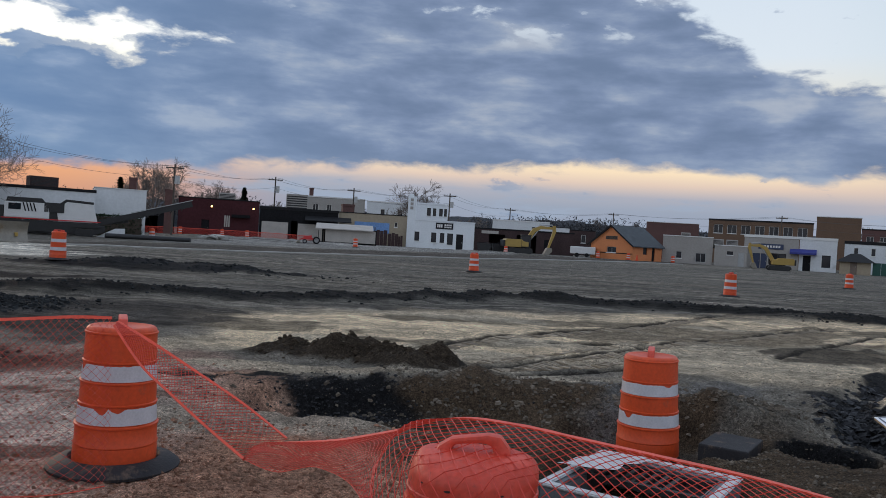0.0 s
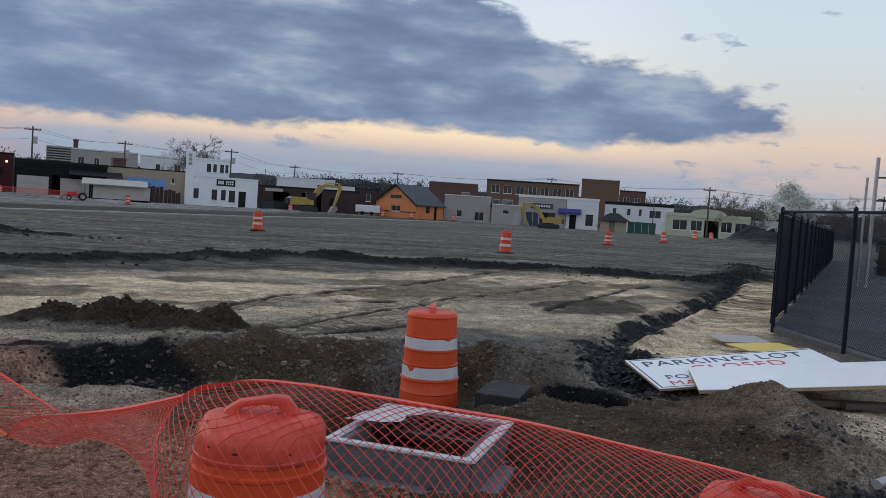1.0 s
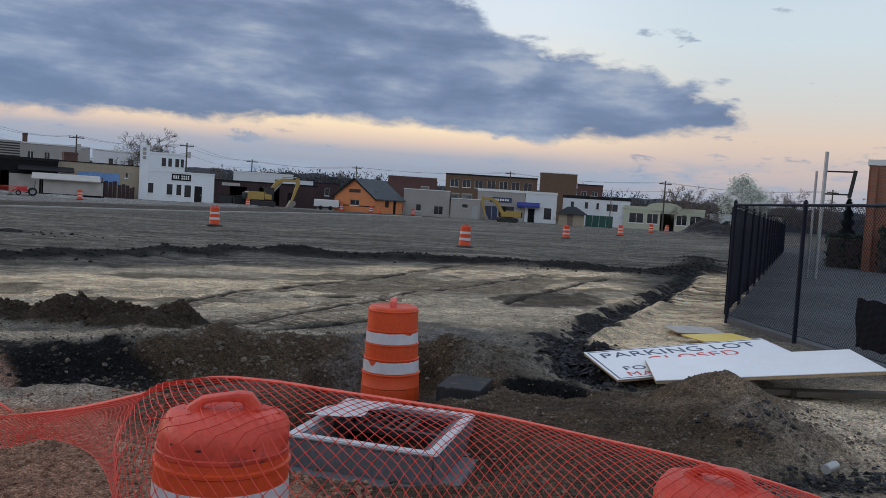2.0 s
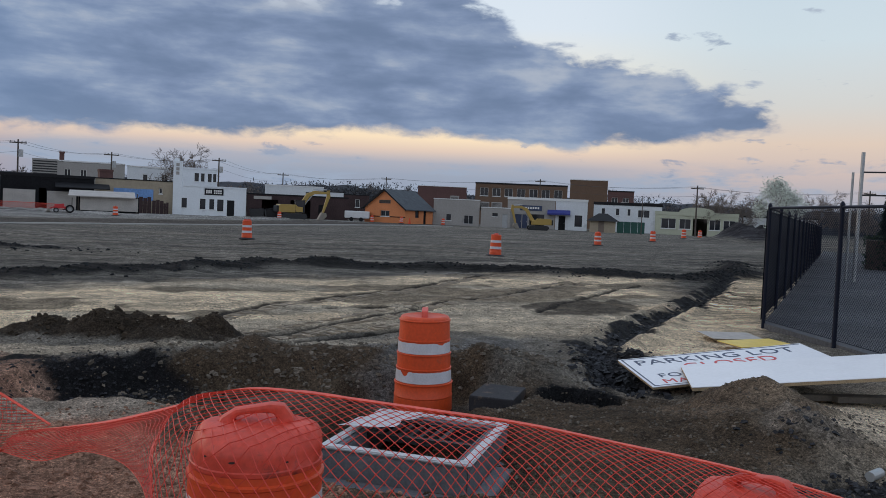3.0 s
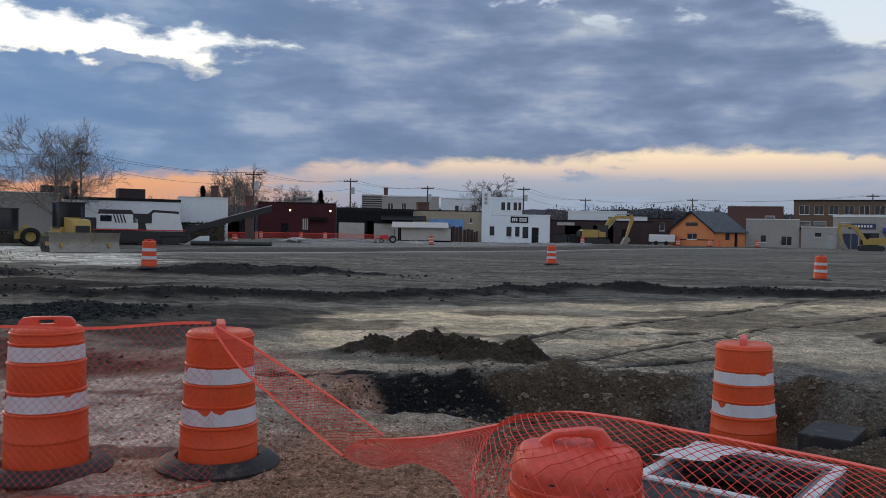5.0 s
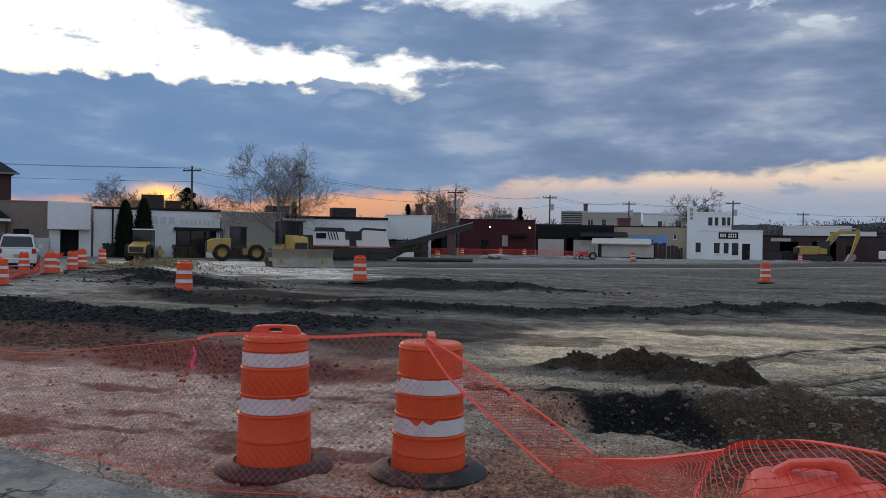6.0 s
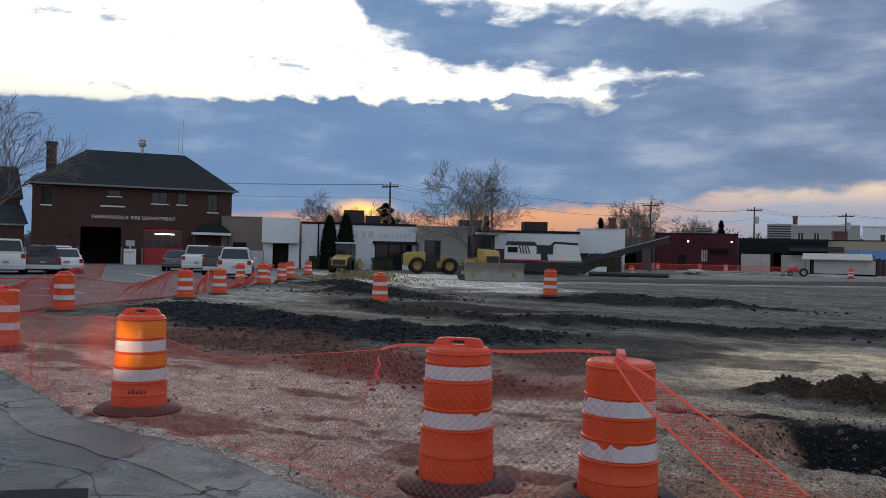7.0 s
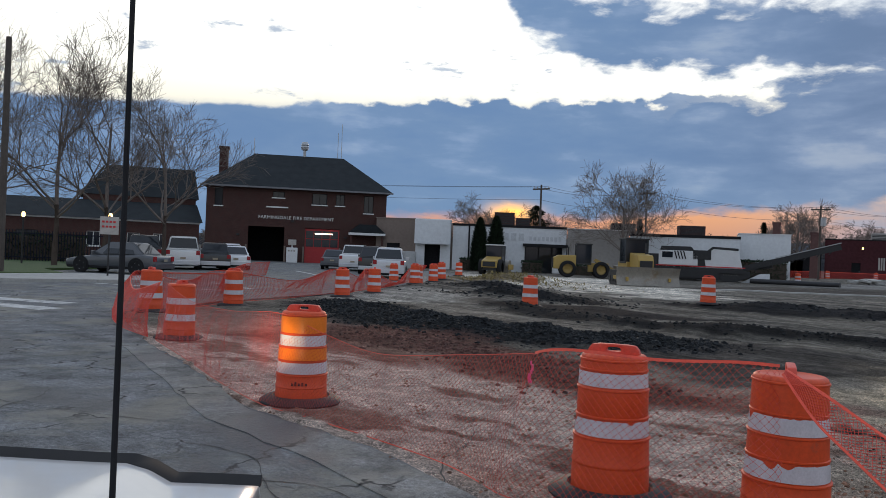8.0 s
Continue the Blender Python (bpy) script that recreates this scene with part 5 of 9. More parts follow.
# netting along the clay yard
net([(-2.10, 5.30, 1.02), (-2.30, 5.14, 1.03), (-2.75, 5.00, 1.0), (-3.20, 4.80, 1.02), (-3.45, 4.80, 1.0), (-3.64, 4.85, 0.95)],
    [(-1.95, 4.95, 0.03), (-2.20, 4.72, 0.03), (-2.70, 4.60, 0.03), (-3.15, 4.50, 0.03), (-3.45, 4.48, 0.03), (-3.64, 4.50, 0.03)],
    0.050, 0.0012, "orange diamond-mesh snow-fence netting hung between two drums", 0.03, 0.008, 0.0, 9, 0.0035)
net([(-3.64, 4.85, 0.95), (-4.4, 5.05, 0.84), (-5.6, 5.2, 0.70), (-6.5, 5.3, 0.78), (-7.25, 5.28, 0.93), (-8.6, 5.6, 0.84), (-10.6, 6.2, 0.80), (-12.9, 7.05, 0.93)],
    [(-3.64, 4.50, 0.03), (-4.4, 4.78, 0.03), (-5.5, 4.92, 0.03), (-6.4, 4.98, 0.03), (-7.1, 5.0, 0.03), (-8.5, 5.38, 0.03), (-10.2, 5.95, 0.03), (-12.6, 6.72, 0.03)],
    0.050, 0.0011, "orange snow-fence netting sagging along the pavement edge", 0.03, 0.002, 0.0, 10, 0.0045)
# netting further along the drums
net([(-13.0, 7.0, 0.95), (-15.2, 7.6, 0.7), (-17.5, 8.8, 0.95), (-18.2, 10.4, 0.7), (-19.2, 12.0, 0.92), (-20.0, 15.0, 0.62), (-21.7, 17.9, 0.92), (-22.2, 19.6, 0.6), (-23.3, 20.8, 0.9), (-25.5, 24.6, 0.25), (-28.9, 28.8, 0.9), (-30.6, 31.6, 0.9)],
    [(-13.0, 6.8, 0.03), (-15.2, 7.3, 0.03), (-17.7, 8.5, 0.03), (-18.5, 10.2, 0.03), (-19.6, 11.9, 0.03), (-20.5, 14.8, 0.03), (-22.2, 17.8, 0.03), (-22.7, 19.4, 0.03), (-23.7, 20.7, 0.03), (-26.0, 24.4, 0.03), (-29.3, 28.7, 0.03), (-31.0, 31.5, 0.03)],
    0.058, 0.0030, "orange snow-fence netting strung along the road edge", 0.10, 0.008, 0.0, 12, 0.005)
net([(-17.4, 9.3, 0.92), (-20, 13, 0.8), (-27, 17.0, 0.55), (-34, 22.5, 0.7), (-37, 26, 0.75)], [(-17.6, 9.2, 0.03), (-20.2, 12.9, 0.03), (-27.2, 16.9, 0.03), (-34.2, 22.4, 0.03), (-37.2, 25.9, 0.03)], 0.08, 0.0034, "orange netting sagging across the fire station forecourt", 0.02, 0.010, 0.0, 14, 0.006)
net([(-40.0, 101.0, 0.95), (-34.0, 103.2, 1.1), (-28.6, 105.0, 1.1), (-23.0, 106.5, 1.1), (-17.0, 107.5, 1.0)], [(-40.0, 100.8, 0.3), (-34.0, 103.0, 0.3), (-28.6, 104.8, 0.3), (-23.0, 106.3, 0.3), (-17.0, 107.3, 0.3)], 0.18, 0.014, "red-orange netting before the maroon building", 0.0, 0.02, 0.0, 15, 0.012)
rib = thing("marker_ribbon", (-3.62, 4.80, 0.72), 20, "bright pink ribbon tied to the netting", "ribbon", sc=0.62)
bm = B()
for k in range(7):
    a, b2 = 0.018 + 0.004 * k, 0.018 + 0.004 * (k + 1)
    o = 0.02 * math.sin(k)
    box(bm, -a / 2 + o, a / 2 + o, -0.004, 0.004, 0.04 + 0.035 * (6 - k), 0.08 + 0.035 * (6 - k))
part("ribbon_tail", bm, "pink", rib)

# ---- drain structure ----
dr = thing("storm_drain", (0.0, 0.0, 0.0), 0, "concrete storm drain collar with open grate on raised soil", "storm drain")
dr.matrix_world = pose(0.80, 5.72, -0.145, 0, 0, -33)


def ring(bm, x0, x1, y0, y1, t_, z0, z1):
    """A square collar as one closed solid."""
    loops = []
    for a, b2, c, d, z in ((x0, x1, y0, y1, z0), (x0, x1, y0, y1, z1), (x0 + t_, x1 - t_, y0 + t_, y1 - t_, z1), (x0 + t_, x1 - t_, y0 + t_, y1 - t_, z0)):
        loops.append([bm.verts.new(p) for p in ((a, c, z), (b2, c, z), (b2, d, z), (a, d, z))])
    for p, q in zip(loops, loops[1:] + loops[:1]):
        for k in range(4):
            bm.faces.new((p[k], p[(k + 1) % 4], q[(k + 1) % 4], q[k]))
    bmesh.ops.recalc_face_normals(bm, faces=bm.faces)
    bmesh.ops.bevel(bm, geom=bm.edges[:], offset=0.009, segments=2, affect="EDGES")


bm = B()
ring(bm, 0, 1.12, 0, 1.22, 0.13, -0.55, 0.115)
ring(bm, -0.16, 1.28, -0.16, 1.38, 0.155, -0.55, -0.09)
part("collar", bm, "wet_concrete", dr, "grey precast concrete")
bm = B()
ring(bm, -0.01, 1.13, -0.01, 1.23, 0.085, 0.116, 0.138)
part("rim", bm, "paint_white", dr, "chalky white mortar rim")
bm = B()
for k in range(7):
    box(bm, 0.18 + 0.085 * k, 0.215 + 0.085 * k, 0.62, 1.05, 0.06, 0.09)
box(bm, 0.13, 0.99, 0.58, 0.63, 0.05, 0.10)
box(bm, 0.13, 0.99, 1.03, 1.09, 0.05, 0.10)
part("grate", bm, "iron", dr, "rusty cast iron grate")
part("pit_floor", box(B(), 0.1, 1.02, 0.1, 1.12, -0.6, -0.5), "iron", dr)
blk = thing("concrete_block", (2.36, 7.05, -0.22), -33, "dark grey concrete block beside the drum", "concrete block")
part("block_body", box(B(), 0.0, 0.42, 0.0, 0.62, -0.05, 0.24, 0.015), "rubber", blk)
slab = thing("white_cloth", (0.98, 6.05, 0.035), -20, "torn white sheet lying over the drain corner", "cloth")
bm = B()
gridv = [[bm.verts.new((0.075 * i + 0.02 * math.sin(j * 1.3) + 0.035 * j, 0.066 * j, 0.015 * noise.noise(Vector((i * 0.7, j * 0.9, 2))) + 0.012)) for i in range(6)] for j in range(9)]
for j in range(8):
    for i in range(5):
        bm.faces.new((gridv[j][i], gridv[j][i + 1], gridv[j + 1][i + 1], gridv[j + 1][i]))
part("cloth_sheet", bm, "paint_white", slab, smooth=True)


# ---- fallen sign boards ----
def text_mesh(name, body, size, material, parent, m, depth=0.004, align="LEFT", spacing=1.0):
    """One line of lettering; each letter is a piece of its own."""
    def glyphs(txt):
        cu = bpy.data.curves.new(name, "FONT")
        cu.body, cu.size, cu.extrude, cu.align_x, cu.space_character = txt, size, depth, align, spacing
        tmp = bpy.data.objects.new(name, cu)
        me = bpy.data.meshes.new_from_object(tmp)
        bpy.data.objects.remove(tmp)
        return me, max([v.co.x for v in me.vertices] + [0.0])

    for k, ch in enumerate(body):
        if ch == " ":
            continue
        me, w1_ = glyphs(ch)
        _, w2_ = glyphs(body[:k + 1])
        me.materials.clear()
        me.materials.append(M[material])
        ob = new("letter", me)
        ob.parent = parent
        ob.matrix_local = m @ Matrix.Translation((w2_ - w1_, 0, 0))


def board(name, origin, along_, across, thick, material, label, edge="plywood"):
    """A flat board from its near corner, a point along its length and one along its depth."""
    o = Vector(origin)
    ex = Vector(along_) - o
    ey = Vector(across) - o
    L, D = ex.length, ey.length
    ex.normalize()
    ez = ex.cross(ey).normalized()
    ey = ez.cross(ex)
    t = thing(name, (0, 0, 0), 0, label, "sign board" if "sign" in label else "board")
    t.matrix_world = Matrix.Translation(o) @ Matrix((ex, ey, ez)).transposed().to_4x4()
    part("face", box(B(), 0, L, 0, D, -0.008, 0, 0.002), material, t)
    part("core", box(B(), 0.003, L - 0.003, 0.003, D - 0.003, -thick, -0.008), edge, t)
    return t, L, D


b1, L1, D1 = board("sign_board", (4.50, 7.40, -0.015), (6.73, 7.01, 0.245), (4.69, 8.52, 0.065), 0.03, "sign_white", "white printed parking sign board lying on the dirt")
text_mesh("lettering", "PARKING LOT", 0.285, "navy", b1, pose(0.13, 0.82, 0.001), 0.002, spacing=1.08)
text_mesh("lettering", "CLOSED", 0.28, "red", b1, pose(0.60, 0.545, 0.001), 0.002, spacing=1.1)
text_mesh("lettering", "FOR", 0.20, "navy", b1, pose(0.20, 0.30, 0.001), 0.002, spacing=1.1)
text_mesh("lettering", "MA", 0.20, "red", b1, pose(0.17, 0.09, 0.001), 0.002, spacing=1.1)
bm = B()
for x0, x1, y0, y1 in ((0.03, L1 - 0.03, D1 - 0.045, D1 - 0.03), (0.03, 0.045, 0.03, D1 - 0.045), (0.045, L1 - 0.03, 0.03, 0.042)):
    box(bm, x0, x1, y0, y1, 0.0, 0.0025)
part("border_line", bm, "navy", b1, "thin dark border")
board("blank_board", (4.60, 6.85, 0.10), (6.53, 5.87, 0.40), (5.07, 7.86, 0.12), 0.04, "sign_white", "blank white plywood sign board stacked on another")
for q_, a_ in (((5.3, 6.55), (8.8, 5.95)), ((5.9, 6.35), (9.2, 5.9))):
    tl = thing("timber_batten", (q_[0], q_[1], lz(*q_) + 0.03), math.degrees(math.atan2(a_[1] - q_[1], a_[0] - q_[0])), "weathered dark timber batten under the boards", "timber", "battens under the boards")
    part("plank", box(B(), 0, 3.6, 0, 0.09, 0, 0.06, 0.006), "timber", tl)
board("grey_board", (7.00, 9.98, 0.09), (7.77, 9.83, 0.09), (7.12, 10.57, 0.11), 0.015, "pale_panel", "pale grey panel lying on the sand")
board("yellow_board", (6.92, 9.22, 0.09), (7.92, 9.40, 0.09), (6.84, 9.67, 0.11), 0.02, "yellow_sign", "dirty yellow panel lying beside the fence")
can = thing("drink_can", (4.36, 4.31, lz(4.36, 4.31) + 0.035), 25, "crushed silver drink can on the sand", "can")
bm = cyl(B(), (-0.085, 0, 0), (0.085, 0, 0), 0.034, 16)
part("can_body", bm, "metal_grey", can)

# ---- chain-link fence ----
def fence_run(name, p, q, n, h, screen, label, cell=0.055, z=0.1):
    p, q = Vector(p), Vector(q)
    L = (q - p).length
    t = thing(name, (p.x, p.y, z), math.degrees(math.atan2(q.y - p.y, q.x - p.x)), label, "fence", "black fence around the parking lot")
    for i in range(n + 1):
        bm = cyl(B(), (L * i / n, 0, -0.2), (L * i / n, 0, h), 0.032, 10)
        cyl(bm, (L * i / n, 0, h), (L * i / n, 0, h + 0.05), 0.04, 10, 0.015)
        part("post", bm, "fence_black", t)
    part("top_rail", cyl(B(), (0, 0, h - 0.03), (L, 0, h - 0.03), 0.022, 8), "fence_black", t)
    part("bottom_wire", cyl(B(), (0, 0, 0.06), (L, 0, 0.06), 0.006, 5), "fence_black", t)
    if screen:
        seg = int(L / 1.0)
        vs, fs = [], []
        for i in range(seg + 1):
            for j in range(5):
                zz = 0.05 + (h - 0.12) * j / 4
                vs.append((L * i / seg, 0.045 + 0.03 * noise.noise(Vector((i * 0.9, j, 4))), zz))
        for i in range(seg):
            for j in range(4):
                a = i * 5 + j
                fs.append((a, a + 5, a + 6, a + 1))
        sc_ = raw("screen_fabric", vs, fs, "screen", t, "black privacy screen fabric", True)
        sm = sc_.modifiers.new("thickness", "SOLIDIFY")
        sm.thickness = 0.004
    else:
        tb = Tubes()
        nu, nv = int(L / cell), int((h - 0.1) / cell)
        for i in range(-nv, nu):
            for s in (0, 1):
                a0, a1 = max(0, -i), min(nv, nu - i)
                if a1 <= a0:
                    continue
                f0, f1 = (a0, a1) if s == 0 else (nv - a0, nv - a1)
                tb.line([((i + a0) * cell, 0.012 * s, 0.06 + f0 * cell), ((i + a1) * cell, 0.012 * s, 0.06 + f1 * cell)], 0.0026, seg=3)
        raw("chain_link", tb.v, tb.f, "fence_black", t, "black vinyl-coated chain-link mesh")
    return t


fence_run("chain_link_fence", FENCE_C, FENCE_NEAR, 3, 1.98, False, "black chain-link fence with steel posts on asphalt")
rem = thing("fabric_remnant", (8.02, 7.76, 0.1), math.degrees(math.atan2(5.1 - 7.76, 7.62 - 8.02)), "torn black screen fabric hanging from the chain-link fence", "fabric")
bm = B()
gv = [[bm.verts.new((0.1 * i + (0.05 * (8 - j) / 8 if i == 0 else 0), -0.035 + 0.012 * math.sin(i * 1.7 + j), 0.20 + 0.075 * j + 0.015 * math.sin(i * 2.3))) for i in range(13)] for j in range(9)]
for j in range(8):
    for i in range(12):
        bm.faces.new((gv[j][i], gv[j][i + 1], gv[j + 1][i + 1], gv[j + 1][i]))
part("fabric", bm, "screen", rem).modifiers.new("thickness", "SOLIDIFY").thickness = 0.004
fence_run("screened_fence", FENCE_C, FENCE_FAR, 16, 1.98, True, "black fence covered with privacy screen along the lot")


# ---- buildings ----
def wall_mesh(w, h, t_, holes):
    """A wall of thickness t_ (front at y=0) with rectangular openings right through it."""
    bm = B()
    xs = sorted({0.0, w, *[v for o in holes for v in (o[0], o[1])]})
    zs = sorted({0.0, h, *[v for o in holes for v in (o[2], o[3])]})
    solid = lambda i, j: 0 <= i < len(xs) - 1 and 0 <= j < len(zs) - 1 and not any(o[0] <= (xs[i] + xs[i + 1]) / 2 <= o[1] and o[2] <= (zs[j] + zs[j + 1]) / 2 <= o[3] for o in holes)
    cache = {}

    def v(i, j, k):
        if (i, j, k) not in cache:
            cache[(i, j, k)] = bm.verts.new((xs[i], t_ * k, zs[j]))
        return cache[(i, j, k)]

    for i in range(len(xs) - 1):
        for j in range(len(zs) - 1):
            if not solid(i, j):
                continue
            bm.faces.new((v(i, j, 0), v(i + 1, j, 0), v(i + 1, j + 1, 0), v(i, j + 1, 0)))
            bm.faces.new((v(i, j, 1), v(i, j + 1, 1), v(i + 1, j + 1, 1), v(i + 1, j, 1)))
            for (di, dj), (a, b2) in (((-1, 0), ((i, j), (i, j + 1))), ((1, 0), ((i + 1, j + 1), (i + 1, j))), ((0, -1), ((i + 1, j), (i, j))), ((0, 1), ((i, j + 1), (i + 1, j + 1)))):
                if not solid(i + di, j + dj):
                    bm.faces.new((v(*a, 0), v(*b2, 0), v(*b2, 1), v(*a, 1)))
    bmesh.ops.recalc_face_normals(bm, faces=bm.faces)
    return bm


def window(parent, x0, x1, z0, z1, frame_mat="trim_white", sill=True, mull=1, rows=0, y=0.0, sill_mat="trim_white"):
    bm = B()
    f = 0.06
    y0, y1 = y + 0.10, y + 0.16
    for a in ((x0, x0 + f, z0, z1), (x1 - f, x1, z0, z1), (x0 + f, x1 - f, z0, z0 + f), (x0 + f, x1 - f, z1 - f, z1)):
        box(bm, a[0], a[1], y0, y1, a[2], a[3])
    for k in range(mull):
        c = x0 + (x1 - x0) * (k + 1) / (mull + 1)
        box(bm, c - 0.025, c + 0.025, y0 + 0.01, y1 - 0.01, z0 + f, z1 - f)
    for k in range(rows):
        c = z0 + (z1 - z0) * (k + 1) / (rows + 1)
        box(bm, x0 + f, x1 - f, y0 + 0.012, y1 - 0.012, c - 0.025, c + 0.025)
    w_ = part("window", bm, frame_mat, parent)
    part("pane", box(B(), x0 + f, x1 - f, y + 0.125, y + 0.135, z0 + f, z1 - f), "glass", w_)
    if sill:
        part("sill", box(B(), x0 - 0.08, x1 + 0.08, y - 0.07, y + 0.12, z0 - 0.10, z0), sill_mat, w_)
    return w_


def door(parent, x0, x1, z0, z1, material, y=0.0, panel=True):
    bm = box(B(), x0, x1, y + 0.10, y + 0.16, z0, z1)
    d_ = part("door", bm, material, parent)
    if panel:
        part("door_handle", box(B(), x1 - 0.16, x1 - 0.12, y + 0.05, y + 0.10, z0 + 0.95, z0 + 1.1), "metal_grey", d_)
    return d_


def building(name, a, b, depth, h, wall, label, windows=(), doors=(), voids=(), roof="roof_grey", parapet="trim_white", over=0.06, z=None, par_h=0.22, category="building", wt=0.3):
    """A flat-roofed building: front from a to b on the ground, going back from there. windows: x0, x1, z0, z1[, frame]; doors: x0, x1, z1, material; voids are left open."""
    L = math.hypot(b[0] - a[0], b[1] - a[1])
    zb = lz(*a) if z is None else z
    t = thing(name, (a[0], a[1], zb), math.degrees(math.atan2(b[1] - a[1], b[0] - a[0])), label, category)
    holes = [w_[:4] for w_ in windows] + [(d_[0], d_[1], 0.0, d_[2]) for d_ in doors] + [tuple(v) for v in voids]
    part("front_wall", wall_mesh(L, h, wt, holes), wall, t)
    part("side_wall", box(B(), 0, wt, wt, depth, 0, h), wall, t)
    part("side_wall", box(B(), L - wt, L, wt, depth, 0, h), wall, t)
    part("back_wall", box(B(), wt, L - wt, depth - wt, depth, 0, h), wall, t)
    part("floor_slab", box(B(), wt, L - wt, wt, depth - wt, -0.05, 0.02), "dark_wall", t)
    part("roof", box(B(), wt, L - wt, wt, depth - wt, h - 0.35, h - 0.15), roof, t)
    if parapet:
        bm = B()
        box(bm, -over, L + over, -over, wt + 0.02, h, h + par_h)
        box(bm, -over, wt, wt + 0.02, depth + over, h, h + par_h)
        box(bm, L - wt, L + over, wt + 0.02, depth + over, h, h + par_h)
        part("coping", bm, parapet, t)
    for w_ in windows:
        window(t, *w_[:4], frame_mat=w_[4] if len(w_) > 4 else "trim_white", sill=(w_[5] if len(w_) > 5 else True), mull=1 if w_[1] - w_[0] > 0.9 else 0)
    for d_ in doors:
        door(t, d_[0], d_[1], 0.0, d_[2], d_[3])
    return t, L


def bars(parent, x0, x1, z0, z1, n, material, y=-0.03):
    """Unreadable or withheld writing: plain bars."""
    w_ = (x1 - x0) / n
    for k in range(n):
        part("writing_bar", box(B(), x0 + w_ * k, x0 + w_ * (k + 0.68), y - 0.015, y, z0, z1), material, parent)


def rooftop_unit(x, y, z, sx, sy, sz, rz, label="grey rooftop air-conditioning unit on a flat roof", skin="paint_grey"):
    t = thing("rooftop_unit", (x, y, z), rz, label, "air conditioner", "rooftop units")
    part("casing", box(B(), -sx / 2, sx / 2, -sy / 2, sy / 2, 0.1, sz, 0.03), skin, t)
    bm = B()
    for k in range(6):
        box(bm, -sx / 2 + 0.1, sx / 2 - 0.1, -sy / 2 - 0.02, -sy / 2, 0.2 + k * (sz - 0.3) / 6, 0.2 + (k + 0.5) * (sz - 0.3) / 6)
    part("louvre", bm, "dark_metal", t)
    part("skid", box(B(), -sx / 2 + 0.05, sx / 2 - 0.05, -sy / 2 + 0.05, sy / 2 - 0.05, 0, 0.1), "dark_metal", t)
    return t


def stack(x, y, h, w, mat_="rust_brick", label="red brick chimney stack behind the roofs", z=0.0):
    t = thing("chimney", (x, y, z), 15, label, "chimney", "brick chimneys")
    part("shaft", box(B(), -w / 2, w / 2, -w / 2, w / 2, 0, h - 0.3), mat_, t)
    part("cap", box(B(), -w / 2 - 0.06, w / 2 + 0.06, -w / 2 - 0.06, w / 2 + 0.06, h - 0.3, h), mat_, t)
    return t


# white building with a corner tower
wb, L = building("white_building", (-4.45, 111.8), (4.75, 111.8), 7, 3.75, "stucco_white", "white stucco commercial building with a corner tower and dark sign",
                 [(0.9, 1.65, 0.95, 2.2, "trim_black"), (3.3, 4.0, 0.85, 2.2, "trim_black"), (4.5, 5.1, 0.85, 2.2, "trim_black"), (5.5, 6.3, 0.65, 2.2, "trim_black")], [(6.75, 7.7, 2.15, "trim_black")], parapet="stucco_white", par_h=0.15)
part("tower", box(B(), -0.12, 1.0, -0.12, 1.2, 0, 7.0, 0.03), "stucco_white", wb)
part("tower_cap", box(B(), -0.05, 0.55, 0.2, 0.9, 7.0, 7.35), "stucco_white", wb)
part("sign_panel", box(B(), 3.85, 6.25, -0.06, -0.005, 2.75, 3.6), "trim_black", wb, "black sign panel")
bars(wb, 4.05, 4.85, 2.95, 3.4, 3, "letter", -0.065)
bars(wb, 5.05, 6.1, 3.2, 3.42, 4, "letter", -0.065)
bars(wb, 5.05, 6.1, 2.92, 3.12, 4, "letter", -0.065)
for k in range(3):
    part("writing_bars", box(B(), 0.22, 0.62, -0.15, -0.125, 5.2 + k * 0.55, 5.6 + k * 0.55), "paint_grey", wb)
building("white_upper_block", (-3.9, 116.5), (1.0, 116.5), 6, 6.2, "stucco_white", "white two-storey rear block with dark windows", [(1.9, 2.45, 4.6, 5.7, "trim_black"), (2.75, 3.2, 4.6, 5.7, "trim_black"), (3.65, 4.15, 4.6, 5.7, "trim_black"), (4.35, 4.75, 4.6, 5.7, "trim_black")], parapet="stucco_white")
tw, L = building("tan_building", (-14.0, 112.0), (-4.6, 112.6), 10, 4.2, "tan_wall", "tan stucco building with a blue painted wall patch", [(7.7, 8.1, 2.6, 3.3)], [], parapet="trim_black", par_h=0.12)
part("mural", box(B(), 2.2, 7.0, -0.03, -0.004, 1.6, 3.1), "blue_tarp", tw, "blue painted patch")
building("grey_upper_building", (-27.3, 147.4), (-14.0, 149.0), 12, 7.6, "paint_grey", "grey two-storey building far behind the shops", [(4, 5, 5.2, 6.4), (6.5, 7.4, 5.2, 6.4), (10.5, 11.4, 4.8, 6.4)], parapet="trim_white")
building("white_rear_building", (-13.6, 149.2), (-6.0, 149.8), 10, 7.4, "cvs_white", "white rear building with dark windows", [(2.5, 3.3, 4.9, 6.2), (5.6, 6.6, 4.6, 6.3)], parapet="trim_white")
ds, L = building("dark_shed", (-24.3, 109.4), (-14.0, 111.2), 9, 4.0, "dark_wall", "long dark open shed with a black roof and pale boards", [], [], [(4.2, 5.0, 0.0, 2.6), (8.6, 10.0, 0, 2.4)], roof="trim_black", parapet="trim_black", par_h=0.35)
part("board_panel", box(B(), 0.3, 3.8, -0.12, -0.02, 0.1, 2.35), "pale_panel", ds)
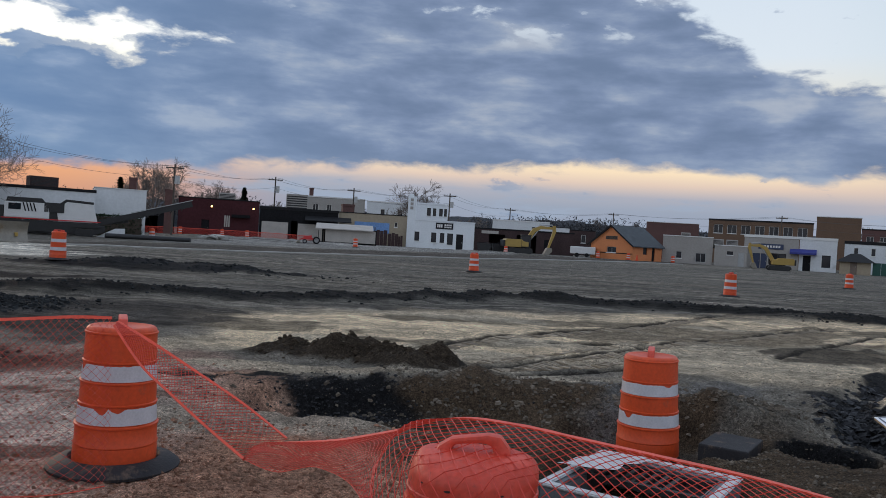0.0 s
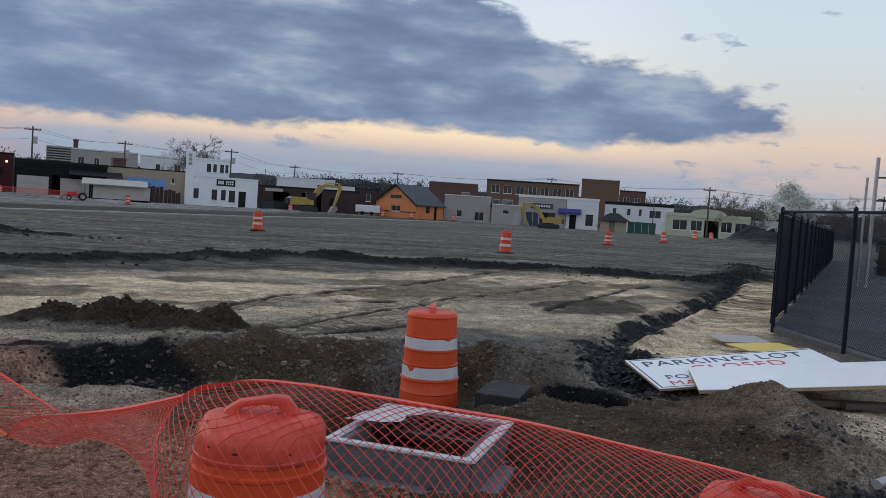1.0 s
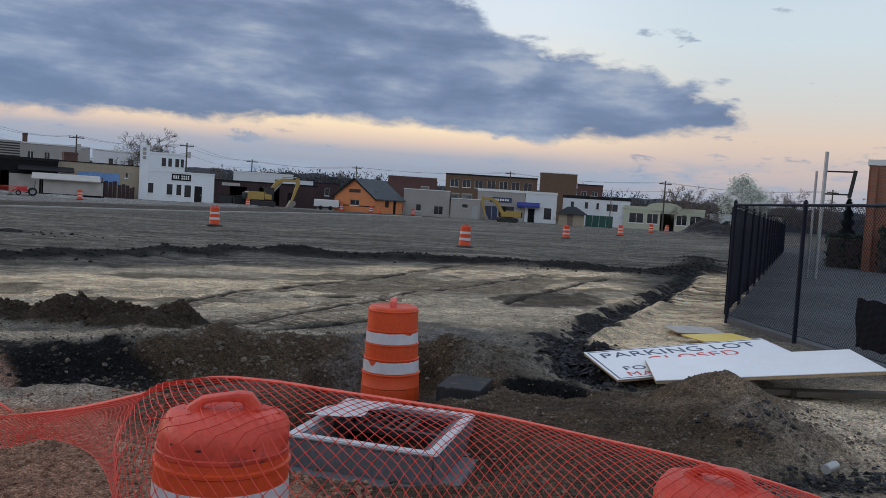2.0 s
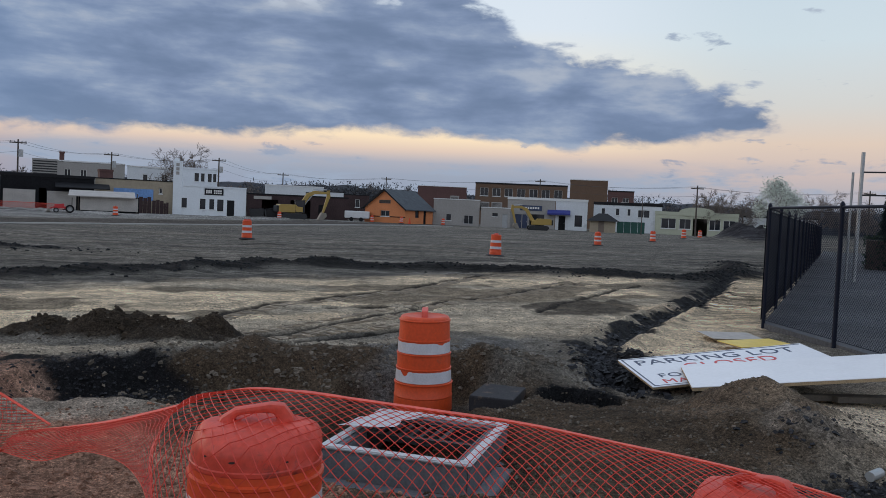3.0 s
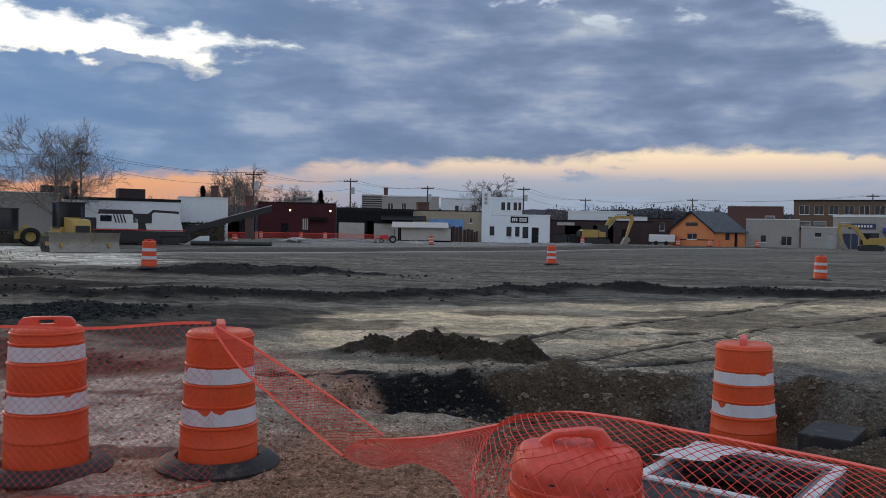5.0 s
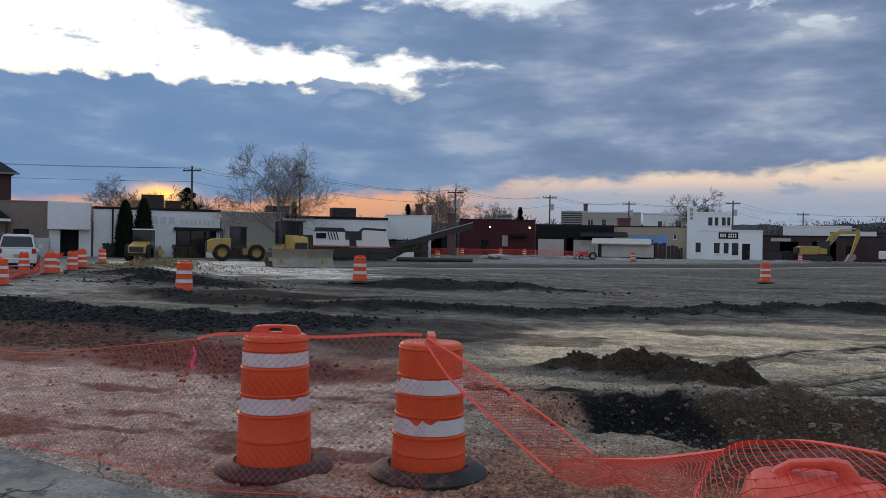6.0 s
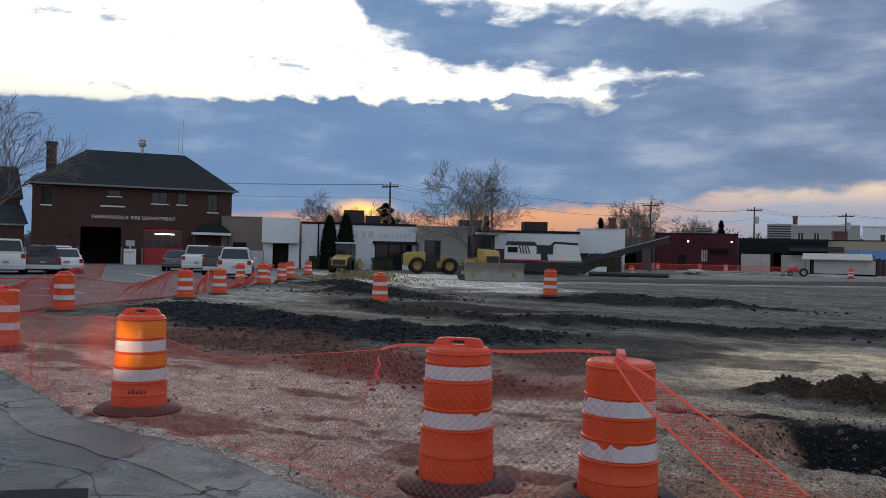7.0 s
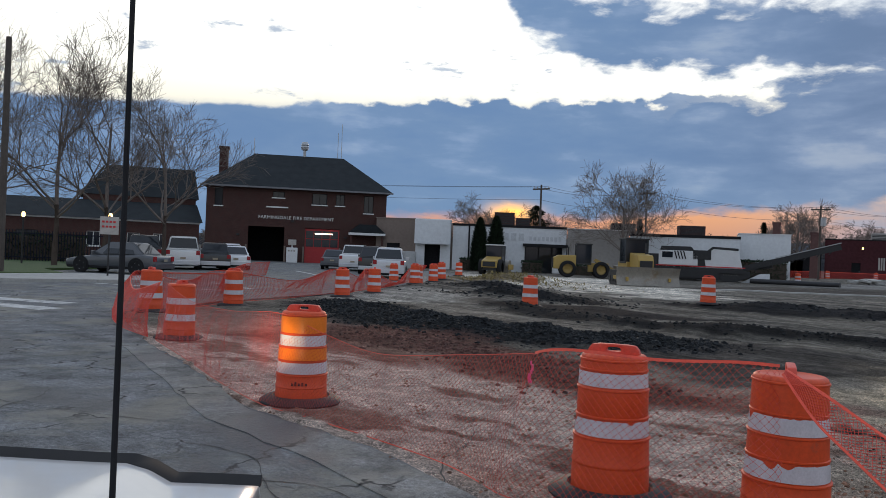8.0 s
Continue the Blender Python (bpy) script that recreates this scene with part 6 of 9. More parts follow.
part("board_panel", box(B(), 5.1, 8.4, -0.12, -0.02, 0.1, 2.3), "pale_panel", ds)
part("lean_to_roof", prism(B(), [(-1.9, 2.75), (-1.9, 2.85), (-0.02, 3.45), (-0.02, 3.3)], 6.0, 12.2, axis="x"), "trim_black", ds)
bs = thing("boat_shelter", (-14.5, 98.9, lz(-14.5, 98.9)), 6.5, "low white shelter with a sloping white sheet roof", "shelter")
part("wall_panel", box(B(), 0.6, 6.7, 0.0, 0.15, 0.25, 1.75), "pale_panel", bs)
part("roof_sheet", prism(B(), [(-0.5, 1.75), (-0.5, 1.85), (2.6, 2.5), (2.6, 2.38)], -0.6, 6.4, axis="x"), "pale_panel", bs)
for k in range(4):
    part("post", box(B(), 0.3 + 2.1 * k, 0.42 + 2.1 * k, 2.0, 2.12, 0, 2.35), "timber", bs)
part("back_panel", box(B(), 0.4, 6.9, 2.2, 2.3, 0.0, 1.9), "dark_wall", bs)
mb, L = building("maroon_building", (-34.4, 106.6), (-24.4, 109.3), 10, 4.85, "maroon", "maroon painted block building with two warm wall lamps", [], [(3.0, 4.0, 2.1, "dark_wall")], [], parapet="trim_black", par_h=0.12)
bars(mb, 5.9, 6.7, 1.3, 2.8, 3, "pale_panel")
part("awning", box(B(), 6.8, 9.2, -0.7, -0.01, 2.6, 3.0), "dark_wall", mb)
for x in (4.2, 9.6):
    lampo = part("wall_lamp", box(B(), x - 0.12, x + 0.12, -0.22, -0.01, 3.75, 4.05, 0.03), "dark_metal", mb)
    part("bulb", box(B(), x - 0.10, x + 0.10, -0.26, -0.225, 3.78, 4.0), "lamp_warm", lampo, "glowing warm bulb")
dx_, L = building("dark_store", (-38.6, 104.0), (-34.6, 106.0), 8, 2.9, "dark_wall", "low dark boarded store beside the maroon building", [], [], [(0.8, 2.4, 0.0, 2.2)], roof="trim_black", parapet="trim_black", par_h=0.15)
rooftop_unit(-29.4, 111.6, 4.75, 2.2, 1.6, 1.4, 15)
rooftop_unit(-20.4, 115.0, 4.5, 3.0, 1.8, 2.2, 10)
stack(-35.9, 94.6, 6.6, 0.8, "far_brick", "tall dark red brick chimney stack behind the roofs")
stack(-32.6, 97.5, 5.6, 0.9, "far_brick")
stack(-13.0, 113.5, 5.7, 1.6, "far_brick", "dark brick chimney on the tan building")
stack(-24.0, 149.6, 9.6, 0.7, "far_brick", "dark chimney pipe on the grey building", 0)
# right of the white building
dk, L = building("dark_workshop", (5.4, 124.6), (20.4, 123.2), 8, 3.3, "brown_wall", "low dark brown workshop with open bays", [], [(10.6, 11.6, 2.2, "dark_wall")], [(2.2, 4.6, 0, 2.6), (6.4, 9.4, 0, 2.7)], parapet="trim_black", par_h=0.2)
part("sign_panel", box(B(), 1.0, 3.6, -0.05, -0.005, 2.65, 3.1), "pale_panel", dk)
building("cream_rear_building", (9.6, 149.6), (20.0, 148.6), 9, 5.4, "cvs_white", "cream flat-roofed building behind the workshop", [(7.2, 8.0, 3.4, 4.6)], parapet="trim_white")
building("white_rear_block", (16.4, 135.0), (21.4, 134.2), 6, 4.4, "cvs_white", "small white block with dark windows", [(1.0, 1.7, 2.2, 3.4), (3.0, 3.7, 2.2, 3.4)], parapet="trim_black", par_h=0.1)
building("dark_brick_house", (20.6, 145.0), (27.5, 143.6), 7, 4.3, "brown_wall", "dark brick house behind the lot", [(1.2, 2.0, 2.2, 3.6), (4.6, 5.4, 2.2, 3.6)], parapet="trim_black", par_h=0.15)
wv = thing("white_trailer", (18.9, 117.0, lz(18.9, 117)), -12, "small white covered trailer beside the orange house", "trailer")
part("box_body", box(B(), 0, 3.6, 0, 1.8, 0.45, 1.5, 0.12), "mill_white", wv)
for x in (1.0, 2.4):
    part("wheel", cyl(B(), (x, -0.02, 0.3), (x, 0.2, 0.3), 0.3, 14), "tyre", wv)


def dumpster(x, y, rz, material, label):
    t = thing("dumpster", (x, y, lz(x, y)), rz, label, "dumpster", "dumpsters behind the shops")
    part("bin_body", prism(B(), [(-0.85, 0.12), (-1.0, 1.15), (1.0, 1.15), (0.85, 0.12)], -0.7, 0.7, 0.03), material, t)
    for k in (-1, 1):
        part("lid", prism(B(), [(-1.02, 1.16), (-1.02, 1.22), (0, 1.30), (0, 1.24)][::k] if k < 0 else [(0, 1.24), (0, 1.30), (1.02, 1.22), (1.02, 1.16)], -0.72, 0.72), "trim_black", t)
        part("caster", cyl(B(), (0.7 * k, -0.5, 0.08), (0.7 * k, -0.4, 0.08), 0.08, 8), "tyre", t)
    return t


dumpster(6.3, 112.5, -8, "dark_metal", "black steel dumpster beside the white building")
dumpster(8.4, 113.4, 6, "dark_metal", "black steel dumpster by the workshop")
for k, (x, y, w_, h_) in enumerate(((-8.6, 110.6, 1.5, 2.1), (-7.0, 110.7, 1.4, 1.8), (-5.9, 110.9, 0.9, 1.5))):
    sp_ = thing("stacked_panels", (x, y, lz(x, y)), 4 * k - 3, "rusty brown panels leaning at the tan wall", "panels", "rusty panels by the tan wall")
    for j in range(3):
        part("panel", box(B(), j * w_ / 3, (j + 0.93) * w_ / 3, 0.04 * j, 0.04 * j + 0.05, 0, h_ - 0.12 * ((j + k) % 2)), "brown_wall", sp_)


def gable_house(a, c, back, eave, apex, wall, roof, label):
    """A house whose gable runs from a to c, going back by that many metres."""
    L = math.hypot(c[0] - a[0], c[1] - a[1])
    t = thing("house", (a[0], a[1], lz(*a)), math.degrees(math.atan2(c[1] - a[1], c[0] - a[0])), label, "house")
    holes = [(L * 0.36, L * 0.64, eave + 0.55, eave + 1.05), (L * 0.40, L * 0.62, 0.95, 1.75)]
    part("gable_wall", wall_mesh(L, eave, 0.25, holes[1:]), wall, t)
    bm = prism(B(), [(0, eave), (L / 2, apex), (L, eave)], 0.0, 0.25)
    part("gable_top", bm, wall, t)
    w_ = part("vent_panel", box(B(), holes[0][0], holes[0][1], -0.04, -0.004, holes[0][2], holes[0][3]), "tan_panel", t)
    for s in range(4):
        part("slat", box(B(), holes[0][0] + 0.05, holes[0][1] - 0.05, -0.07, -0.042, holes[0][2] + 0.05 + s * 0.11, holes[0][2] + 0.10 + s * 0.11), "dark_wall", w_)
    window(t, *holes[1], frame_mat="metal_grey")
    part("side_wall", box(B(), 0, 0.25, 0.25, back, 0, eave), wall, t)
    bm = wall_mesh(back - 0.25, eave, 0.25, [(back * 0.32, back * 0.46, 0.9, 1.9), (back * 0.62, back * 0.72, 0.0, 1.95)])
    sw = part("side_wall", bm, wall, t)
    sw.matrix_local = pose(L, 0.25, 0, 0, 0, 90)
    pn = part("side_pane", box(B(), L - 0.16, L - 0.12, 0.25 + back * 0.32, 0.25 + back * 0.46, 0.9, 1.9), "glass", t)
    part("side_door", box(B(), L - 0.16, L - 0.1, 0.25 + back * 0.62, 0.25 + back * 0.72, 0, 1.95), "dark_wall", t)
    part("back_wall", box(B(), 0.25, L - 0.25, back - 0.25, back, 0, eave), wall, t)
    for s in (0, 1):
        p0, p1 = ((-0.35, eave - 0.22), (L / 2, apex + 0.14)) if s == 0 else ((L / 2, apex + 0.14), (L + 0.35, eave - 0.22))
        part("roof", prism(B(), [p0, p1, (p1[0], p1[1] - 0.14), (p0[0], p0[1] - 0.14)], -0.35, back + 0.3), roof, t)
        q0, q1 = ((-0.40, eave - 0.24), (L / 2, apex + 0.16)) if s == 0 else ((L / 2, apex + 0.16), (L + 0.40, eave - 0.24))
        part("barge_board", prism(B(), [q0, q1, (q1[0], q1[1] - 0.24), (q0[0], q0[1] - 0.24)], -0.40, -0.352), "trim_black", t)
    part("band", box(B(), -0.02, L + 0.02, -0.03, -0.004, 0.82, 0.95), "trim_black", t, "dark trim band")
    return t


gable_house((22.2, 118.8), (26.9, 112.8), 6.6, 2.25, 4.75, "orange_wall", "shingle", "small orange gabled house with a grey shingle roof")
gb, L = building("grey_building", (32.4, 117.6), (39.0, 115.6), 9, 3.85, "paint_grey", "grey painted block building with roof units", [(1.9, 2.7, 0.7, 1.7, "metal_grey"), (4.6, 6.0, 0.3, 1.6, "metal_grey", False)], [], parapet="trim_white", par_h=0.12)
building("grey_annexe", (39.05, 115.0), (43.2, 113.6), 8, 2.85, "paint_grey", "low grey annexe with a small window", [(1.7, 2.5, 1.6, 2.1, "trim_black")], [(3.2, 4.0, 2.0, "metal_grey")], parapet="trim_white", par_h=0.12)
rooftop_unit(40.3, 117.5, 2.75, 1.6, 1.4, 1.3, -18)
rooftop_unit(42.2, 117.0, 2.75, 1.6, 1.4, 1.3, -18)
rooftop_unit(36.0, 118.8, 3.75, 1.3, 1.2, 1.0, -18)
sh, L = building("shop_row", (43.6, 116.0), (50.2, 113.2), 12, 4.35, "paint_grey", "grey shop front with a dark blue sign board", [(3.4, 5.6, 0.5, 2.2, "trim_black", False)], [(1.2, 2.2, 2.1, "navy"), (2.3, 3.1, 2.1, "navy")], parapet="trim_white", par_h=0.35)
part("sign_panel", box(B(), 1.9, 5.2, -0.08, -0.01, 2.75, 3.5), "navy", sh, "dark blue sign panel")
bars(sh, 2.3, 4.9, 2.98, 3.28, 7, "letter", -0.085)
sh2, L = building("white_shop", (50.3, 113.2), (54.6, 111.2), 12, 4.35, "cvs_white", "pale shop front with a blue awning", [(2.9, 4.0, 0.6, 2.3, "trim_black", False)], [(0.5, 1.5, 2.1, "dark_wall")], parapet="trim_white", par_h=0.35)
aw = part("awning", prism(B(), [(-0.95, 2.25), (-0.95, 2.5), (-0.02, 3.0), (-0.02, 2.25)], -1.2, 2.2, axis="x"), "navy_awning", sh2, "blue fabric awning")
far1, L = building("far_brick_block", (41.8, 164.7), (51.6, 161.9), 14, 7.4, "far_brick", "distant dark red brick block", [], parapet="trim_white", par_h=0.12)
far2, L = building("far_apartment_block", (53.3, 161.3), (71.0, 154.3), 14, 8.4, "tan_brick", "distant tan brick building with a row of upper windows", [(1.0 + 2.55 * k, 2.7 + 2.55 * k, 5.9, 7.6) for k in range(7)], parapet="trim_black", par_h=0.3)
far3, L = building("far_brick_tower", (71.4, 154.0), (78.3, 150.8), 12, 9.9, "tan_brick", "distant orange-brown brick block above the shops", [], parapet="trim_white", par_h=0.15)
building("far_dark_block", (78.4, 150.7), (83.0, 148.3), 10, 7.8, "far_brick", "distant dark brick wing with windows", [(0.8, 2.0, 5.2, 6.6), (3.0, 4.2, 5.2, 6.6)], parapet="trim_black")
wh, L = building("white_house", (58.3, 116.6), (67.4, 111.5), 9, 4.2, "cvs_white", "white two-storey house with a black roof edge", [(1.2, 1.8, 2.6, 3.7), (3.4, 4.0, 2.6, 3.7), (5.2, 5.7, 2.6, 3.7), (6.8, 8.6, 2.4, 3.6), (9.6, 10.2, 2.5, 3.6)], [(2.4, 3.3, 2.0, "dark_wall")], parapet="trim_black", par_h=0.45)
ys, L = building("yellow_shack", (51.6, 104.2), (54.8, 102.6), 4, 1.65, "tan_wall", "low tan hut with a dark hipped roof", [], [(1.2, 2.0, 1.6, "tan_panel")], [], parapet=None)
bm = B()
vs = [bm.verts.new(p) for p in ((-0.5, -0.5, 1.6), (4.1, -0.5, 1.6), (4.1, 4.4, 1.6), (-0.5, 4.4, 1.6), (1.2, 1.9, 2.7), (2.4, 1.9, 2.7))]
for f in ((0, 1, 5, 4), (1, 2, 5), (2, 3, 4, 5), (3, 0, 4), (3, 2, 1, 0)):
    bm.faces.new([vs[i] for i in f])
part("hip_roof", bm, "trim_black", ys)
gt = thing("screen_fence", (54.9, 102.4, lz(54.9, 102.4)), -28, "dark green screened fence panels beside the hut", "fence")
for k in range(4):
    part("panel", box(B(), k * 0.95, k * 0.95 + 0.92, 0, 0.05, 0.05, 1.65), "green_tarp", gt)
gn, L = building("green_building", (66.4, 111.7), (76.5, 105.0), 10, 3.05, "cream", "pale green single-storey hall with a curved parapet and dark windows",
                 [(0.9, 3.1, 0.95, 2.5, "trim_white"), (3.6, 5.3, 0.95, 2.5, "trim_white"), (8.0, 9.6, 0.95, 2.5, "trim_white"), (10.0, 11.7, 0.95, 2.5, "trim_white")], [], [(5.6, 7.7, 0, 2.6)], parapet="cream", par_h=0.5)
bm = prism(B(), [(3.0, 3.55)] + [(6.1 - 2.6 * math.cos(math.pi * k / 10), 3.56 + 0.75 * math.sin(math.pi * k / 10)) for k in range(11)] + [(9.2, 3.55)], -0.05, 0.25)
part("curved_parapet", bm, "cream", gn)
part("fascia", box(B(), 4.4, 7.9, -0.12, -0.07, 2.95, 3.15), "cream", gn)
rooftop_unit(73.5, 112.0, 3.0, 2.0, 1.5, 1.6, -33)
stack(66.0, 121.0, 5.2, 0.7, "paint_grey", "grey chimney behind the green hall")
bx, L = building("white_rear_shed", (80.0, 112.0), (90.0, 104.0), 8, 3.2, "cvs_white", "low white building behind the soil heap", [(1.5, 2.6, 0.8, 2.2), (4.5, 5.6, 0.8, 2.2)], [], parapet="trim_black", par_h=0.25)

# ---- fire station ----
FA, FB = (-73.3, 43.5), (-62.5, 58.1)
fs, L = building("fire_station", FA, FB, 12, 7.55, "fire_brick", "two-storey brown brick fire station with a dark slate hip roof",
                 [(0.8, 1.6, 5.55, 7.35, "trim_black"), (6.5, 7.7, 6.6, 7.2, "trim_black"), (10.5, 12.0, 6.05, 7.2, "trim_black"), (12.9, 13.8, 6.05, 7.2, "trim_black"), (15.8, 16.8, 5.4, 7.2, "trim_black")],
                 [], [(4.2, 7.8, 0.0, 3.6), (9.9, 13.4, 0.0, 3.6)], parapet=None, z=-0.05)
text_mesh("lettering", "FARMINGDALE FIRE DEPARTMENT", 0.465, "letter", fs, pose(5.15, -0.03, 4.42, 90, 0, 0), 0.03, spacing=1.08)
part("sill_band", box(B(), 5.9, 8.1, -0.06, 0.0, 5.55, 5.68), "trim_white", fs)
bd = part("bay_door", box(B(), 9.9, 13.4, 0.12, 0.2, 0.0, 3.55), "door_red", fs, "red sectional bay door")
for k in range(4):
    for r_ in range(2):
        part("door_glass", box(B(), 10.0 + 0.83 * k, 10.77 + 0.83 * k, 0.09, 0.12, 1.72 + 0.86 * r_, 2.50 + 0.86 * r_), "glass", bd)
for k in range(3):
    part("door_rib", box(B(), 9.92, 13.38, 0.085, 0.118, 0.66 * k + 0.02, 0.66 * k + 0.07), "door_red", bd)
part("tube_lamp", box(B(), 10.9, 12.7, -0.02, 0.08, 3.02, 3.12), "lamp_tube", fs, "lit white tube lamp")
for x in (4.05, 7.9, 9.75, 13.45):
    part("bollard", cyl(B(), (x, -0.35, 0), (x, -0.35, 1.7), 0.09, 10), "tan_panel", fs)
part("bay_back", box(B(), 3.6, 8.2, 5.0, 5.2, 0, 4.0), "dark_wall", fs)
# hip roof with eaves
bm = B()
o = 0.55
base = [(-o, -o), (L + o, -o), (L + o, 12 + o), (-o, 12 + o)]
vs = [bm.verts.new((x, y, 7.6)) for x, y in base] + [bm.verts.new((4.3, 6.0, 11.6)), bm.verts.new((L - 4.3, 6.0, 11.6))]
for f in ((0, 1, 5, 4), (1, 2, 5), (2, 3, 4, 5), (3, 0, 4), (3, 2, 1, 0)):
    bm.faces.new([vs[i] for i in f])
rf = part("roof", bm, "slate_roof", fs, "dark slate hip roof")
part("gutter", box(B(), -o - 0.05, L + o + 0.05, -o - 0.14, -o, 7.45, 7.62), "roof_grey", fs)
part("siren_stem", cyl(B(), (9.6, 6, 11.5), (9.6, 6, 12.3), 0.16, 10), "metal_grey", fs)
bm = B()
lathe(bm, [(0.1, 12.2), (0.36, 12.3), (0.42, 12.6), (0.36, 12.75), (0.42, 12.85), (0.3, 13.15), (0.0, 13.2)], 16, 9.6, 6)
part("siren", bm, "metal_grey", fs, "pale rooftop siren")
for x, h in ((13.6, 15.4), (13.2, 14.4), (4.2, 13.3)):
    part("mast", cyl(B(), (x, 6, 10.5), (x, 6, h), 0.035, 6), "metal_grey", fs)
ch = part("chimney", box(B(), 0.6, 1.5, 5.6, 6.5, 6.5, 11.9), "fire_brick", fs)
part("chimney_cap", box(B(), 0.5, 1.6, 5.5, 6.6, 11.9, 12.15), "fire_brick", ch)
bm = prism(B(), [(14.3, 3.35), (15.3, 4.2), (17.0, 4.2), (18.0, 3.35)], -1.5, -0.02)
part("porch_roof", bm, "slate_roof", fs)
part("porch_fascia", box(B(), 14.3, 18.0, -1.5, -0.02, 3.1, 3.34), "trim_white", fs)
for x in (14.5, 17.7):
    part("porch_post", box(B(), x - 0.1, x + 0.1, -1.4, -1.2, 0, 3.1), "fire_brick", fs)
for x, z0 in ((3.2, 2.6), (14.0, 2.7), (8.6, 4.15)):
    part("wall_lamp", box(B(), x - 0.15, x + 0.15, -0.2, -0.01, z0, z0 + 0.2), "dark_metal", fs)
# low wing
lw, L2 = building("low_wing", (-84.5, 19.5), (-73.6, 43.0), 9, 3.5, "fire_brick", "low brick wing with pale-framed windows and slate roof", [(15.6, 16.8, 1.0, 2.4, "trim_white"), (19.2, 20.4, 1.0, 2.4, "trim_white"), (21.6, 22.8, 1.0, 2.4, "trim_white"), (9.6, 11.4, 0.2, 2.3, "trim_black")], [], [], parapet="trim_white", par_h=0.16, z=-0.05)
for x0, x1, y0, zt in ((-0.5, L2 + 0.3, 4.4, 5.6), (14.5, L2 + 0.3, 8.5, 9.6)):
    bm = B()
    zb = 3.66 if y0 < 5 else 6.2
    yb = -0.4 if y0 < 5 else 4.5
    vs = [bm.verts.new(p) for p in ((x0, yb, zb), (x1, yb, zb), (x1, 14.5, zb), (x0, 14.5, zb), (x0 + 3.0, y0, zt), (x1 - 0.2, y0, zt))]
    for f in ((0, 1, 5, 4), (1, 2, 5), (2, 3, 4, 5), (3, 0, 4), (3, 2, 1, 0)):
        bm.faces.new([vs[i] for i in f])
    part("roof", bm, "slate_roof", lw)
part("upper_block", box(B(), 15.0, L2, 4.6, 14.0, 3.7, 6.2), "fire_brick", lw)
kb = thing("fuel_pump", (-66.6, 49.3, 0.01), 53, "white roadside pump cabinet before the fire station", "pump")
part("cabinet", box(B(), -0.55, 0.55, -0.3, 0.3, 0, 1.5, 0.04), "mill_white", kb)
part("header", box(B(), -0.4, 0.4, -0.2, 0.2, 1.75, 2.3, 0.03), "pale_panel", kb)
part("post", box(B(), -0.08, 0.08, -0.08, 0.08, 1.5, 1.75), "metal_grey", kb)
bars(kb, -0.4, 0.4, 1.1, 1.25, 3, "paint_grey", -0.31)

# ---- white retail building ----
cv, L = building("retail_building", (-53.4, 58.6), (-44.9, 65.5), 16, 4.3, "cvs_white", "white flat-roofed retail building with faded sign ghost", [], [], [(7.0, 10.9, 0.0, 2.55)], parapet="trim_black", par_h=0.22, z=0.0)
part("faded_lettering", box(B(), 4.9, 5.0, -0.012, -0.004, 3.2, 3.5), "ghost", cv)
bars(cv, 4.9, 7.1, 3.05, 3.75, 3, "ghost", -0.004)
bars(cv, 7.4, 10.6, 3.1, 3.5, 8, "ghost", -0.004)
part("entry_glass", box(B(), 7.0, 10.9, 0.6, 0.66, 0, 2.5), "glass", cv)
for x in (7.0, 8.3, 9.6, 10.8):
    part("entry_post", box(B(), x, x + 0.1, 0.45, 0.58, 0, 2.5), "trim_black", cv)
part("entry_canopy", box(B(), 6.8, 11.1, -0.5, 0.28, 2.52, 2.8), "trim_black", cv)
part("downpipe", box(B(), 1.5, 1.65, -0.1, -0.01, 0, 4.3), "trim_black", cv)
pc, L = building("corner_porch", (-56.0, 56.1), (-53.5, 58.4), 8, 4.75, "cvs_white", "taller white corner bay with a dark entrance", [], [], [(0.9, 2.4, 0.0, 2.35)], parapet="trim_white", par_h=0.08, z=0.0)
part("entry_panel", box(B(), 0.9, 2.4, 0.6, 0.66, 0, 2.35), "dark_wall", pc)
part("overhang", box(B(), -0.1, 3.3, -0.7, -0.005, 2.4, 4.75), "cvs_white", pc)
building("brown_wing", (-62.6, 56.9), (-57.6, 59.6), 10, 4.9, "tan_panel", "brown rendered side wing between the fire station and shop", [], [(1.2, 2.6, 2.4, "dark_wall")], [], parapet="tan_panel", par_h=0.1, z=0.0)
building("retail_middle", (-44.8, 65.55), (-39.9, 68.6), 14, 4.35, "paint_grey", "grey middle section of the retail building", [], [], [], parapet="trim_white", par_h=0.08, z=0.0)
rt, L = building("retail_right", (-39.8, 68.6), (-31.0, 73.0), 12, 3.9, "cvs_white", "long white retail wall with a black roof edge", [(1.2, 1.7, 2.0, 2.3, "trim_black", False)], [], [], parapet="trim_black", par_h=0.25, z=0.0)
building("retail_end", (-32.6, 76.5), (-28.4, 78.4), 8, 4.55, "cvs_white", "white end block of the retail building", [], [], [], parapet="trim_white", par_h=0.06, z=0.0)
for x, y, sx, sz in ((-51.4, 64.0, 2.0, 1.7), (-50.0, 65.2, 1.4, 1.2), (-36.6, 74.6, 2.4, 1.0), (-41.8, 70.6, 2.2, 1.0)):
    rooftop_unit(x, y, 4.15, sx, 1.6, sz, 38, "dark brown rooftop unit above the shop", "brown_wall")
cab = thing("utility_cabinet", (-55.5, 54.6, 0.0), 40, "grey metal utility cabinet outside the shop", "cabinet")
part("cabinet_body", box(B(), -0.8, 0.8, -0.4, 0.4, 0, 1.6, 0.03), "metal_grey", cab)
